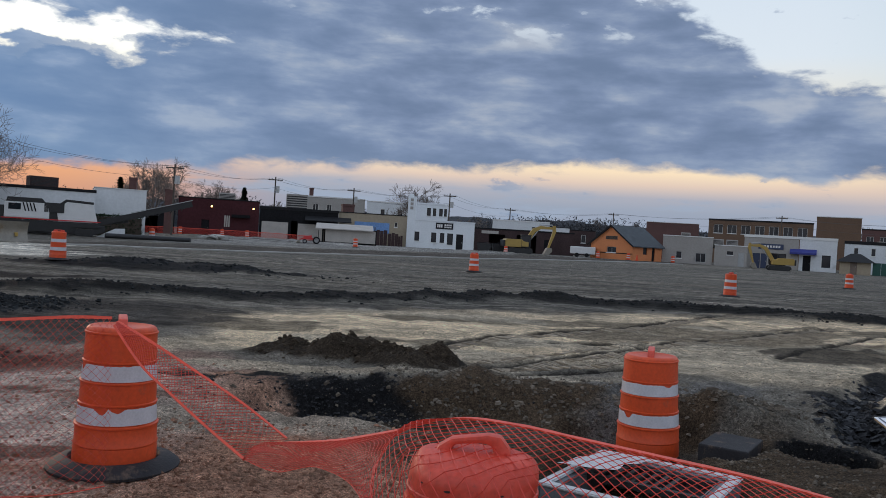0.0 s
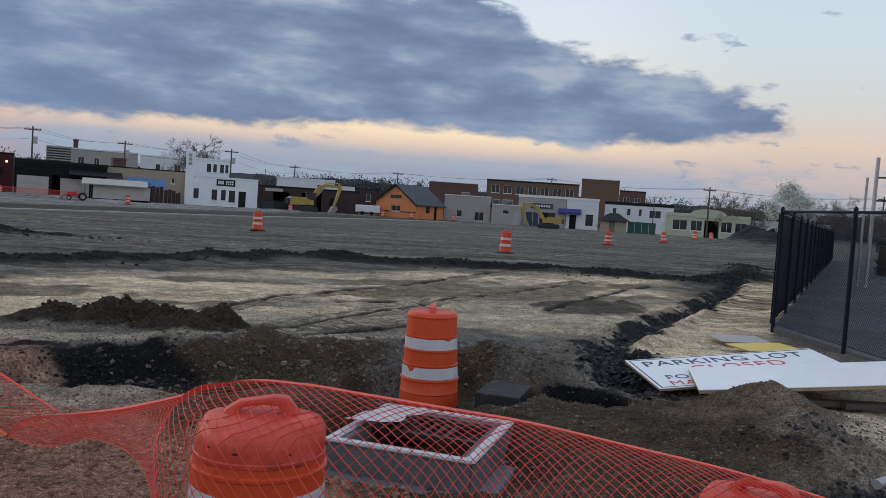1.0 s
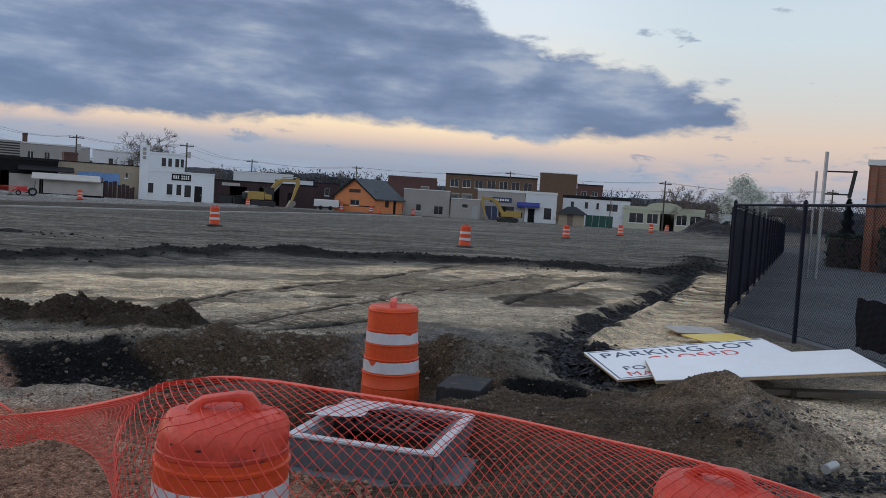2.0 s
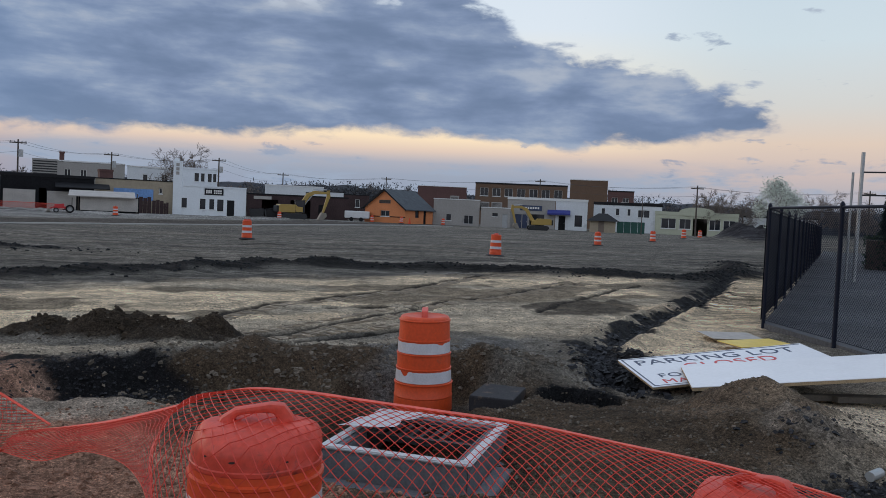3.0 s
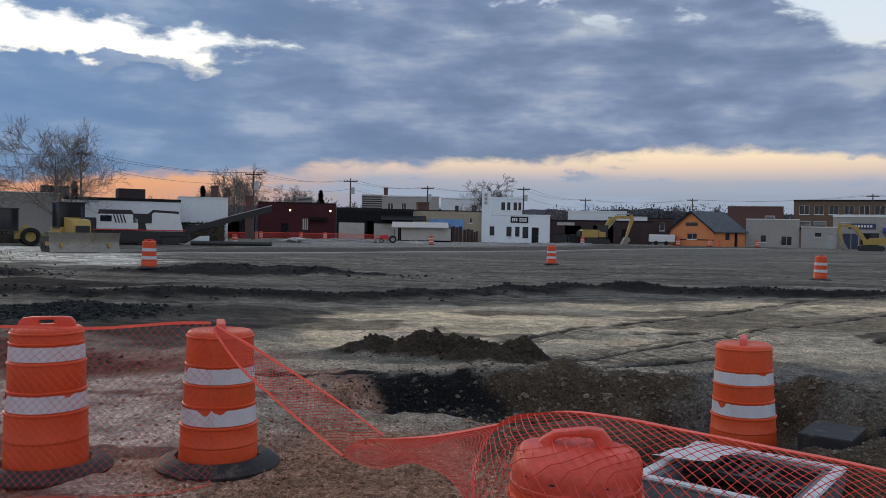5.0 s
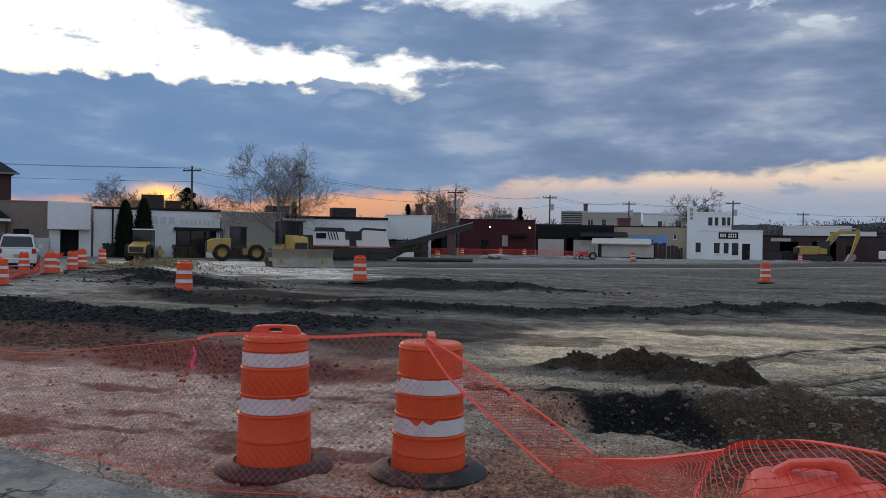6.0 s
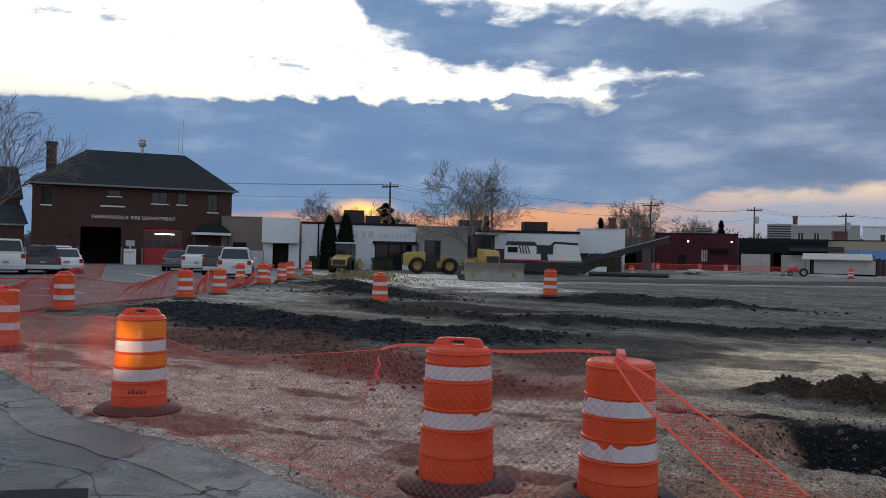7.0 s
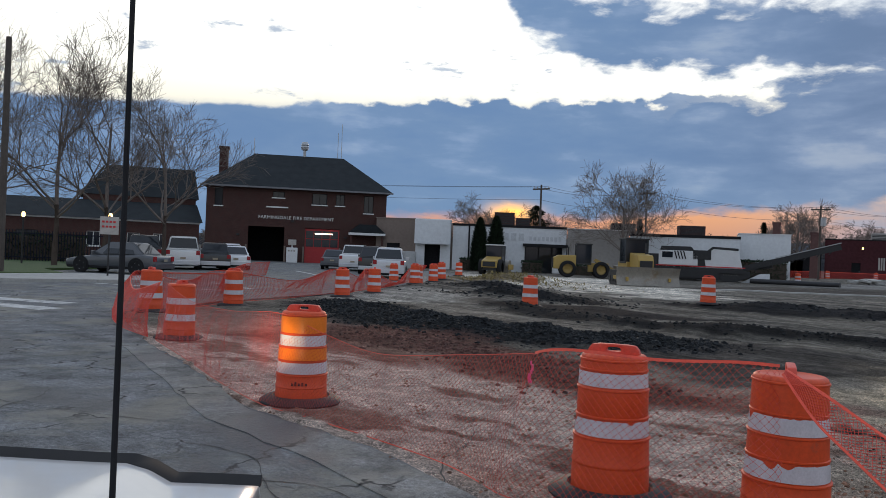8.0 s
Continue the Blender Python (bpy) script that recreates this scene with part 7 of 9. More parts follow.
part("cabinet_door", box(B(), -0.7, 0.7, -0.43, -0.405, 0.15, 1.5), "metal_grey", cab)
cab2 = thing("ice_freezer", (-44.6, 64.2, 0.0), 38, "white freezer chest beside the shop entrance", "freezer")
part("chest", box(B(), -0.75, 0.75, -0.4, 0.4, 0.05, 1.45, 0.04), "mill_white", cab2)
bars(cab2, -0.5, 0.5, 0.9, 1.2, 3, "navy", -0.41)

# brick building and houses behind the fenced lot
rb, L = building("ribbed_brick_building", (28.6, 27.9), (36.5, 18.5), 10, 4.6, "rust_brick", "orange brick building with vertical piers and a sloping roof edge", [], [], [], parapet="trim_white", par_h=0.25, z=0.1)
for k in range(10):
    part("pier", box(B(), 0.1 + 1.25 * k, 0.35 + 1.25 * k, -0.16, -0.004, 0, 4.5), "rust_brick", rb)
building("brick_terrace", (53.0, 51.5), (63.0, 40.0), 8, 3.4, "fire_brick", "dark red brick terrace behind the lot with white windows", [(1.0, 1.8, 1.3, 2.6), (3.6, 4.4, 1.3, 2.6), (6.2, 7.0, 1.3, 2.6), (9.0, 9.8, 1.3, 2.6), (12, 12.8, 1.3, 2.6)], [(4.8, 5.7, 2.1, "dark_wall")], [], parapet="slate_roof", par_h=0.7, z=0.1)


# ---- vehicles ----
CAR_PAINT = dict(silver=(0.55, 0.56, 0.58), white=(0.68, 0.69, 0.70), black=(0.02, 0.021, 0.023), grey=(0.07, 0.075, 0.085))
for k_, c_ in CAR_PAINT.items():
    M["car_" + k_] = mat(k_ + "_car_paint", c_, 0.28, 0.15, var=0.05, scale=2, clear=0.5, dirt=(tuple(v * 0.85 + 0.01 for v in c_), 0.62))


def wheel(parent, x, y, r, w_, s, hub="metal_grey"):
    bm = B()
    prof = [(r * 0.62, -w_ / 2), (r * 0.94, -w_ / 2), (r, -w_ * 0.32), (r, w_ * 0.32), (r * 0.94, w_ / 2), (r * 0.62, w_ / 2)]
    lathe(bm, prof, 22)
    t_ = part("wheel", bm, "tyre", parent, smooth=True)
    t_.matrix_local = pose(x, y, r, 90, 0, 0)
    bm = B()
    lathe(bm, [(r * 0.62, -w_ * 0.35), (r * 0.55, s * w_ * 0.1), (r * 0.2, s * w_ * 0.2), (0.0, s * w_ * 0.2)], 18)
    for k in range(5 if hub == "metal_grey" else 0):
        a = 6.2832 * k / 5
        beam(bm, (0.05 * math.cos(a), 0.05 * math.sin(a), s * -w_ * 0.30), (r * 0.6 * math.cos(a), r * 0.6 * math.sin(a), s * -w_ * 0.36), r * 0.16, 0.03)
    part("rim", bm, hub, t_)


def car(x, y, heading, paint, kind, label, L=4.7, W=1.85, H=1.75):
    """A parked car; heading: compass bearing in degrees, clockwise from +y."""
    t = thing("parked_car", (x, y, max(lz(x, y), 0.012)), 90 - heading, label, "car", "parked cars")
    f, r = L / 2, -L / 2
    g = 0.28
    belt = H * 0.56
    hood = belt - 0.05
    if kind == "sedan":
        lower = [(r, g + 0.15), (r + 0.05, belt + 0.05), (r + 0.75, belt + 0.10), (f - 1.35, belt), (f - 0.25, hood - 0.12), (f, g + 0.30), (f - 0.04, g), (r + 0.1, g)]
        top = [(r + 0.55, belt + 0.05), (r + 1.25, H), (f - 2.25, H), (f - 1.25, belt)]
    elif kind == "pickup":
        lower = [(r, g + 0.2), (r, belt + 0.12), (f - 1.5, belt + 0.12), (f - 0.1, belt), (f, g + 0.25), (f - 0.03, g), (r + 0.05, g)]
        top = [(r + 1.7, belt + 0.10), (r + 1.85, H), (f - 2.3, H), (f - 1.5, belt + 0.1)]
    elif kind == "van":
        lower = [(r, g + 0.1), (r, belt + 0.1), (f - 0.9, belt), (f - 0.1, hood - 0.15), (f, g + 0.25), (f - 0.04, g), (r + 0.05, g)]
        top = [(r + 0.02, belt + 0.05), (r + 0.12, H), (f - 1.7, H), (f - 0.85, belt)]
    else:
        lower = [(r, g + 0.15), (r + 0.02, belt + 0.06), (f - 1.4, belt), (f - 0.15, hood - 0.06), (f, g + 0.28), (f - 0.04, g), (r + 0.08, g)]
        top = [(r + 0.08, belt + 0.02), (r + 0.42, H - 0.03), (r + 0.8, H), (f - 2.1, H - 0.02), (f - 1.3, belt)]
    bm = prism(B(), lower, -W / 2, W / 2)
    bmesh.ops.bevel(bm, geom=bm.edges[:], offset=0.13, segments=3, affect="EDGES", profile=0.6)
    part("body", bm, paint, t, smooth=True)
    part("sill_cladding", prism(B(), [(r + 0.12, g - 0.06), (r + 0.06, g + 0.16), (f - 0.06, g + 0.16), (f - 0.12, g - 0.06)], -W / 2 + 0.015, W / 2 - 0.015, 0.03), "trim_black", t)
    for wx in (f - 0.88, r + 0.92):
        for s in (-1, 1):
            bm = cyl(B(), (wx, s * (W / 2 - 0.02), 0.36), (wx, s * (W / 2 + 0.006), 0.36), 0.42, 24)
            part("wheel_arch", bm, "trim_black", t)
    bm = prism(B(), top, -W / 2 + 0.06, W / 2 - 0.06)
    for v in bm.verts:
        if v.co.z > belt + 0.25:
            v.co.y *= 0.78
    bmesh.ops.bevel(bm, geom=bm.edges[:], offset=0.05, segments=2, affect="EDGES")
    cab_ = part("cabin", bm, paint, t, smooth=True)
    # glass: side, rear and front panes just proud of the cabin
    zb, zt = belt + 0.10, H - 0.14
    xr, xf = top[1][0], top[-2][0]
    for s in (-1, 1):
        n = 3 if kind in ("suv", "van") else 2
        for k in range(n):
            x0, x1 = xr + (xf - xr) * k / n + 0.05, xr + (xf - xr) * (k + 1) / n - 0.03
            bm = B()
            ya, yb = s * (W / 2 - 0.052), s * ((W / 2 - 0.06) * 0.78 + 0.018)
            lo0, lo1 = (x0 - (0.25 if k == 0 else 0)), (x1 + (0.3 if k == n - 1 else 0))
            p = [bm.verts.new(c) for c in ((lo0, ya, zb), (lo1, ya, zb), (x1, yb, zt), (x0, yb, zt))]
            q = [bm.verts.new((v.co.x, v.co.y - s * 0.012, v.co.z)) for v in p]
            bm.faces.new(p), bm.faces.new(q[::-1])
            for i in range(4):
                bm.faces.new((p[i], p[(i + 1) % 4], q[(i + 1) % 4], q[i]))
            bmesh.ops.recalc_face_normals(bm, faces=bm.faces)
            part("side_window", bm, "glass", t)
    for nm, (ax, az_), (bx_, bz) in (("rear_window", top[0], top[1]), ("windscreen", top[-1], top[-2])):
        s = -1 if nm == "rear_window" else 1
        bm = B()
        u0, u1 = 0.14, 0.86
        p = []
        for u, wf in ((u0, 0.88), (u1, 0.74)):
            for e in (-1, 1):
                p.append(bm.verts.new((ax + (bx_ - ax) * u + s * 0.02, e * (W / 2 - 0.07) * wf, az_ + (bz - az_) * u + 0.015)))
        q = [bm.verts.new(v.co - Vector((s * 0.02, 0, 0))) for v in p]
        for o_ in ((0, 1, 3, 2),):
            bm.faces.new([p[i] for i in o_]), bm.faces.new([q[i] for i in o_[::-1]])
        for i, j in ((0, 1), (1, 3), (3, 2), (2, 0)):
            bm.faces.new((p[i], p[j], q[j], q[i]))
        bmesh.ops.recalc_face_normals(bm, faces=bm.faces)
        part(nm, bm, "glass", t)
    for s in (-1, 1):
        part("tail_lamp", box(B(), r - 0.015, r + 0.06, s * (W / 2 - 0.14) - 0.11, s * (W / 2 - 0.14) + 0.11, belt - 0.20, belt + 0.04, 0.01), "tail", t, "red tail lamp")
        part("headlight", box(B(), f - 0.16, f - 0.01, s * (W / 2 - 0.26) - 0.17, s * (W / 2 - 0.26) + 0.17, hood - 0.30, hood - 0.16, 0.02), "glass", t)
        part("mirror", box(B(), f - 1.65, f - 1.5, s * (W / 2 + 0.08) - 0.09, s * (W / 2 + 0.08) + 0.09, belt + 0.06, belt + 0.22, 0.02), paint, t)
    part("rear_bumper", box(B(), r - 0.07, r + 0.1, -W / 2 + 0.03, W / 2 - 0.03, g + 0.02, g + 0.27, 0.03), "car_silver" if kind != "sedan" else paint, t)
    pl = part("number_plate", box(B(), r - 0.085, r - 0.07, -0.15, 0.15, g + 0.36, g + 0.47), "tan_wall", t, "plain dull yellow plate")
    if kind in ("suv", "van"):
        for s in (-1, 1):
            part("roof_rail", box(B(), r + 0.8, f - 2.2, s * 0.62 - 0.02, s * 0.62 + 0.02, H, H + 0.05), "trim_black", t)
    for wx in (f - 0.88, r + 0.92):
        for s in (-1, 1):
            wheel(t, wx, s * (W / 2 - 0.09), 0.345, 0.23, s)
    return t


car(-35.6, 33.6, -44, "car_silver", "suv", "silver sport utility car parked with its back to the lot", 4.5, 1.85, 1.78)
car(-41.0, 37.2, -46, "car_black", "suv", "dark sport utility car parked on the forecourt", 4.8, 1.95, 1.85)
car(-46.6, 40.3, -46, "car_white", "pickup", "white pickup truck parked before the fire station", 5.6, 1.98, 1.9)
car(-49.2, 40.6, -44, "car_grey", "sedan", "small grey car parked beside the pickup", 4.4, 1.8, 1.5)
car(-38.6, 18.4, -122, "car_grey", "sedan", "dark grey sedan parked beside the sidewalk", 4.7, 1.85, 1.5)
car(-46.8, 23.8, -62, "car_black", "suv", "black sport utility car among the parked cars", 5.2, 2.0, 1.95)
car(-45.6, 25.6, -62, "car_white", "van", "white van parked with its back to the road", 4.9, 1.95, 1.95)
car(-45.4, 27.6, -62, "car_black", "suv", "black car parked between white cars", 4.6, 1.85, 1.65)
car(-46.3, 29.6, -62, "car_white", "sedan", "white sedan parked at the fire station", 4.7, 1.85, 1.5)
car(-51.5, 32.5, -62, "car_white", "suv", "white car parked deeper on the forecourt", 4.6, 1.85, 1.65)


def track_unit(parent, x0, x1, y0, y1, h):
    pts = [(x0 + h * 0.45, 0.0), (x1 - h * 0.45, 0.0), (x1, h * 0.45), (x1 - h * 0.2, h * 0.9), (x1 - h * 0.5, h), (x0 + h * 0.5, h), (x0 + h * 0.15, h * 0.85), (x0, h * 0.45)]
    tr = part("crawler_track", prism(B(), pts, y0, y1, 0.02), "dark_metal", parent, "muddy steel crawler track")
    n = int((x1 - x0) / 0.25)
    bm = B()
    for k in range(n):
        x = x0 + h * 0.4 + (x1 - x0 - h * 0.8) * k / (n - 1)
        box(bm, x - 0.04, x + 0.04, y0 - 0.02, y1 + 0.02, h, h + 0.03)
    part("track_shoes", bm, "steel", tr)
    bm = B()
    for k in range(5):
        x = x0 + h * 0.5 + (x1 - x0 - h) * k / 4
        cyl(bm, (x, y0 - 0.03, h * 0.4), (x, y0 + 0.05, h * 0.4), h * 0.24, 12)
        cyl(bm, (x, y1 - 0.05, h * 0.4), (x, y1 + 0.03, h * 0.4), h * 0.24, 12)
    part("rollers", bm, "dark_metal", tr)


def cab_unit(parent, x0, x1, y0, y1, z0, z1, roof="dark_metal", frame_m="dark_metal"):
    bm = B()
    for x in (x0, x1 - 0.09):
        for y in (y0, y1 - 0.09):
            box(bm, x, x + 0.09, y, y + 0.09, z0, z1 - 0.1)
    box(bm, x0, x1, y0, y1, z0, z0 + 0.12)
    c = part("cab", bm, frame_m, parent)
    part("cab_glass", box(B(), x0 + 0.03, x1 - 0.03, y0 + 0.03, y1 - 0.03, z0 + 0.12, z1 - 0.1), "glass", c)
    part("cab_roof", box(B(), x0 - 0.08, x1 + 0.08, y0 - 0.06, y1 + 0.06, z1 - 0.1, z1, 0.03), roof, c)


def excavator(x, y, rz, label, sc=1.0, reach=1.0):
    t = thing("excavator", (x, y, lz(x, y)), rz, label, "excavator", "yellow excavators", sc=sc)
    track_unit(t, -1.9, 1.9, -1.35, -0.75, 0.85)
    track_unit(t, -1.9, 1.9, 0.75, 1.35, 0.85)
    part("turntable", cyl(B(), (0, 0, 0.6), (0, 0, 1.0), 0.7, 20), "dark_metal", t)
    part("house", prism(B(), [(-2.3, 1.0), (-2.3, 1.9), (-2.1, 2.15), (0.2, 2.15), (0.4, 1.9), (1.2, 1.8), (1.2, 1.0)], -1.25, 1.25, 0.05), "yellow", t)
    part("counterweight", box(B(), -2.6, -2.31, -1.2, 1.2, 1.0, 1.95, 0.08), "dark_metal", t)
    cab_unit(t, 0.1, 1.5, -1.25, -0.3, 1.0, 2.85)
    part("boom", prism(B(), [(0.6, 1.7), (2.0, 3.9), (3.2, 4.35), (4.9 * reach, 4.2), (4.9 * reach, 3.9), (3.2, 3.85), (2.4, 3.4), (1.3, 1.6)], -0.18, 0.18, 0.02), "yellow", t)
    part("stick", prism(B(), [(4.6 * reach, 4.45), (5.0 * reach, 4.5), (5.1 * reach, 3.6), (4.2 * reach, 0.9), (3.95 * reach, 0.95), (4.6 * reach, 3.6)], -0.14, 0.14, 0.02), "yellow", t)
    part("bucket", prism(B(), [(3.9 * reach, 1.15), (4.5 * reach, 1.1), (4.6 * reach, 0.6), (4.1 * reach, 0.05), (3.4 * reach, 0.1), (3.6 * reach, 0.5)], -0.5, 0.5, 0.03), "steel", t)
    part("ram", cyl(B(), (1.5, 0, 1.9), (2.9, 0, 3.7), 0.09, 8), "metal_grey", t)
    part("ram", cyl(B(), (3.0, 0, 4.5), (4.6 * reach, 0, 4.55), 0.08, 8), "metal_grey", t)
    return t


excavator(10.9, 111.2, 8, "yellow crawler excavator parked before the workshop", 0.92, 1.1)
excavator(41.8, 99.6, 168, "small yellow excavator before the shop row", 0.72)

# road roller
rl = thing("road_roller", (-42.0, 51.3, 0.0), 115, "yellow road roller with a glazed cab", "road roller", sc=0.84)
part("drum", cyl(B(), (1.7, -1.05, 0.72), (1.7, 1.05, 0.72), 0.72, 28), "steel", rl, "smooth steel drum", smooth=True)
part("yoke", box(B(), 0.8, 2.6, -1.2, -1.07, 0.5, 1.0, 0.03), "yellow", rl)
part("yoke", box(B(), 0.8, 2.6, 1.07, 1.2, 0.5, 1.0, 0.03), "yellow", rl)
part("front_bar", box(B(), 2.55, 2.7, -1.2, 1.2, 0.5, 1.0, 0.03), "yellow", rl)
part("engine_hood", prism(B(), [(-2.4, 0.7), (-2.35, 1.35), (-0.6, 1.75), (-0.6, 0.7)], -0.75, 0.75, 0.06), "yellow", rl)
part("engine_grille", box(B(), -2.47, -2.41, -0.6, 0.6, 0.8, 1.25), "dark_metal", rl)
cab_unit(rl, -0.6, 0.75, -0.8, 0.8, 1.1, 2.9, "mill_white", "dark_metal")
part("chassis", box(B(), -2.2, 0.9, -0.7, 0.7, 0.45, 1.1), "dark_metal", rl)
for s in (-1, 1):
    wheel(rl, -1.5, s * 0.85, 0.75, 0.5, s, "yellow")

# wheel loader
ld = thing("wheel_loader", (-37.6, 57.6, 0.0), 38, "yellow wheel loader with large tyres and black cab", "wheel loader", sc=0.84)
part("rear_frame", prism(B(), [(-3.1, 0.8), (-3.1, 1.9), (-2.6, 2.15), (-0.9, 2.2), (-0.9, 0.8)], -0.95, 0.95, 0.08), "yellow", ld)
part("radiator", box(B(), -3.2, -3.11, -0.8, 0.8, 0.9, 1.85), "dark_metal", ld)
cab_unit(ld, -0.9, 0.6, -0.8, 0.8, 1.3, 3.35)
part("front_frame", box(B(), 0.3, 2.3, -0.5, 0.5, 0.6, 1.5, 0.05), "yellow", ld)
for s in (-1, 1):
    part("lift_arm", prism(B(), [(0.9, 1.7), (1.1, 1.9), (3.3, 0.75), (3.2, 0.45)], s * 0.55 - 0.08, s * 0.55 + 0.08), "yellow", ld)
    for x in (-1.7, 1.55):
        wheel(ld, x, s * 1.05, 0.82, 0.6, s, "yellow")
part("bucket", prism(B(), [(3.0, 0.1), (4.3, 0.05), (3.3, 0.35), (3.1, 1.0), (3.4, 1.35), (2.95, 1.3)], -1.4, 1.4, 0.02), "steel", ld)
part("exhaust", cyl(B(), (-1.6, 0.3, 2.1), (-1.6, 0.3, 3.0), 0.07, 8), "dark_metal", ld)

# bulldozer
dz = thing("bulldozer", (-27.0, 47.4, 0.0), -42, "yellow bulldozer with a wide worn steel blade", "bulldozer")
track_unit(dz, -1.7, 1.7, -1.35, -0.75, 0.95)
track_unit(dz, -1.7, 1.7, 0.75, 1.35, 0.95)
part("engine_hood", prism(B(), [(0.1, 0.8), (0.1, 2.1), (1.75, 1.95), (1.9, 1.6), (1.9, 0.8)], -0.5, 0.5, 0.05), "yellow", dz)
part("grille", box(B(), 1.9, 1.96, -0.4, 0.4, 0.9, 1.6), "dark_metal", dz)
part("lower_body", box(B(), -1.6, 0.3, -0.72, 0.72, 0.6, 1.5, 0.04), "yellow", dz)
cab_unit(dz, -1.2, 0.1, -0.75, 0.75, 1.4, 3.05)
for s in (-1, 1):
    part("push_arm", beam(B(), (0.0, s * 1.45, 0.5), (2.5, s * 1.35, 0.45), 0.14, 0.22), "yellow", dz)
bm = B()
n = 10
fr = [(2.55 - 0.22 * math.sin(math.pi * k / n), 0.05 + 1.15 * k / n) for k in range(n + 1)]
prism(bm, fr + [(x - 0.09, z) for x, z in fr[::-1]], -2.0, 2.0)
part("blade", bm, "steel", dz, "wide worn curved steel blade", smooth=True)
part("exhaust", cyl(B(), (1.0, 0.25, 1.9), (1.0, 0.25, 2.75), 0.06, 8), "dark_metal", dz)

# cold milling machine with its conveyor
ml = thing("milling_machine", (-35.6, 66.6, 0.0), 24, "white road milling machine with a long dark conveyor", "milling machine")
part("rear_body", prism(B(), [(0.0, 1.35), (0.0, 2.5), (0.2, 2.62), (2.9, 2.62), (3.3, 2.2), (3.3, 1.35)], -1.1, 1.1, 0.05), "mill_white", ml)
part("front_body", prism(B(), [(4.0, 1.2), (3.8, 2.2), (4.6, 2.85), (6.6, 2.75), (7.0, 1.2)], -1.05, 1.05, 0.05), "mill_white", ml)
part("deck", box(B(), -0.2, 7.2, -1.15, 1.15, 0.8, 1.18), "dark_metal", ml)
part("undercarriage", prism(B(), [(-0.5, 0.35), (-0.5, 1.0), (7.6, 1.0), (7.6, 0.5), (6.6, 0.15), (0.4, 0.15)], -1.05, 1.05, 0.04), "dark_metal", ml, "dark oily undercarriage")
part("front_hood_trim", prism(B(), [(3.78, 2.2), (4.6, 2.86), (6.62, 2.76), (6.62, 2.95), (4.5, 3.05), (3.6, 2.3)], -1.07, 1.07, 0.02), "dark_metal", ml)
part("rear_fuel_tank", box(B(), -0.9, -0.05, -1.0, 1.0, 0.9, 2.3, 0.06), "dark_metal", ml)
part("engine_cover", prism(B(), [(0.1, 2.63), (0.2, 3.0), (2.7, 3.0), (3.0, 2.63)], -1.0, 1.0, 0.03), "dark_metal", ml)
part("side_skirt", box(B(), 1.8, 5.1, -1.18, -1.12, 0.3, 0.95), "dark_metal", ml)
part("red_stripe", box(B(), -0.2, 7.2, -1.165, -1.152, 1.26, 1.34), "red", ml)
part("operator_rail", box(B(), 2.9, 4.4, -1.1, -1.05, 1.9, 2.7), "dark_metal", ml)
part("engine_bay", box(B(), 3.3, 4.0, -1.0, 1.0, 1.22, 2.5), "dark_metal", ml)
part("canopy_frame", box(B(), 0.3, 1.2, -1.14, -1.112, 2.0, 2.5), "glass", ml)
for k in range(4):
    part("decal_stripe", prism(B(), [(1.5 + 0.25 * k, 1.9), (1.6 + 0.25 * k, 1.9), (1.4 + 0.25 * k, 2.6), (1.3 + 0.25 * k, 2.6)], -1.13, -1.112), "trim_black", ml)
part("milling_drum_box", box(B(), 2.4, 4.6, -1.1, 1.1, 0.25, 1.0, 0.04), "dark_metal", ml)
for x in (0.2, 5.2):
    track_unit(ml, x, x + 1.6, -1.15, -0.75, 0.65)
    track_unit(ml, x, x + 1.6, 0.75, 1.15, 0.65)
part("leg_column", box(B(), 0.8, 1.2, -1.05, -0.75, 0.6, 1.05), "dark_metal", ml)
part("leg_column", box(B(), 5.8, 6.2, -1.05, -0.75, 0.6, 1.05), "dark_metal", ml)
bm = beam(B(), (6.6, 0, 1.1), (14.6, -0.5, 3.4), 0.9, 0.5)
cvy = part("conveyor", bm, "dark_metal", ml, "long dark folding conveyor")
part("conveyor_cover", beam(B(), (9.6, -0.2, 2.28), (14.6, -0.5, 3.72), 0.96, 0.06), "metal_grey", cvy)
for k in range(7):
    part("conveyor_strut", beam(B(), (8.0 + 0.95 * k, -0.62, 1.1 + 0.27 * k), (8.5 + 0.95 * k, -0.62, 1.72 + 0.27 * k), 0.06, 0.08), "dark_metal", cvy)
part("conveyor_prop", beam(B(), (7.0, 0, 1.2), (9.4, -0.3, 1.55), 0.2, 0.3), "dark_metal", cvy)
part("waste_sheet", prism(B(), [(6.9, 0.05), (9.2, 0.05), (9.2, 0.9), (8.4, 0.85)], -0.6, -0.5), "cvs_white", ml)
pp = thing("pipe_bundle", (-24.5, 68.5, 0.05), 12, "black pipes lying on the dirt", "pipe")
for k in range(3):
    part("pipe", cyl(B(), (-3.4, k * 0.42, 0.2), (3.4, k * 0.42, 0.2), 0.2, 12), "dark_metal", pp)

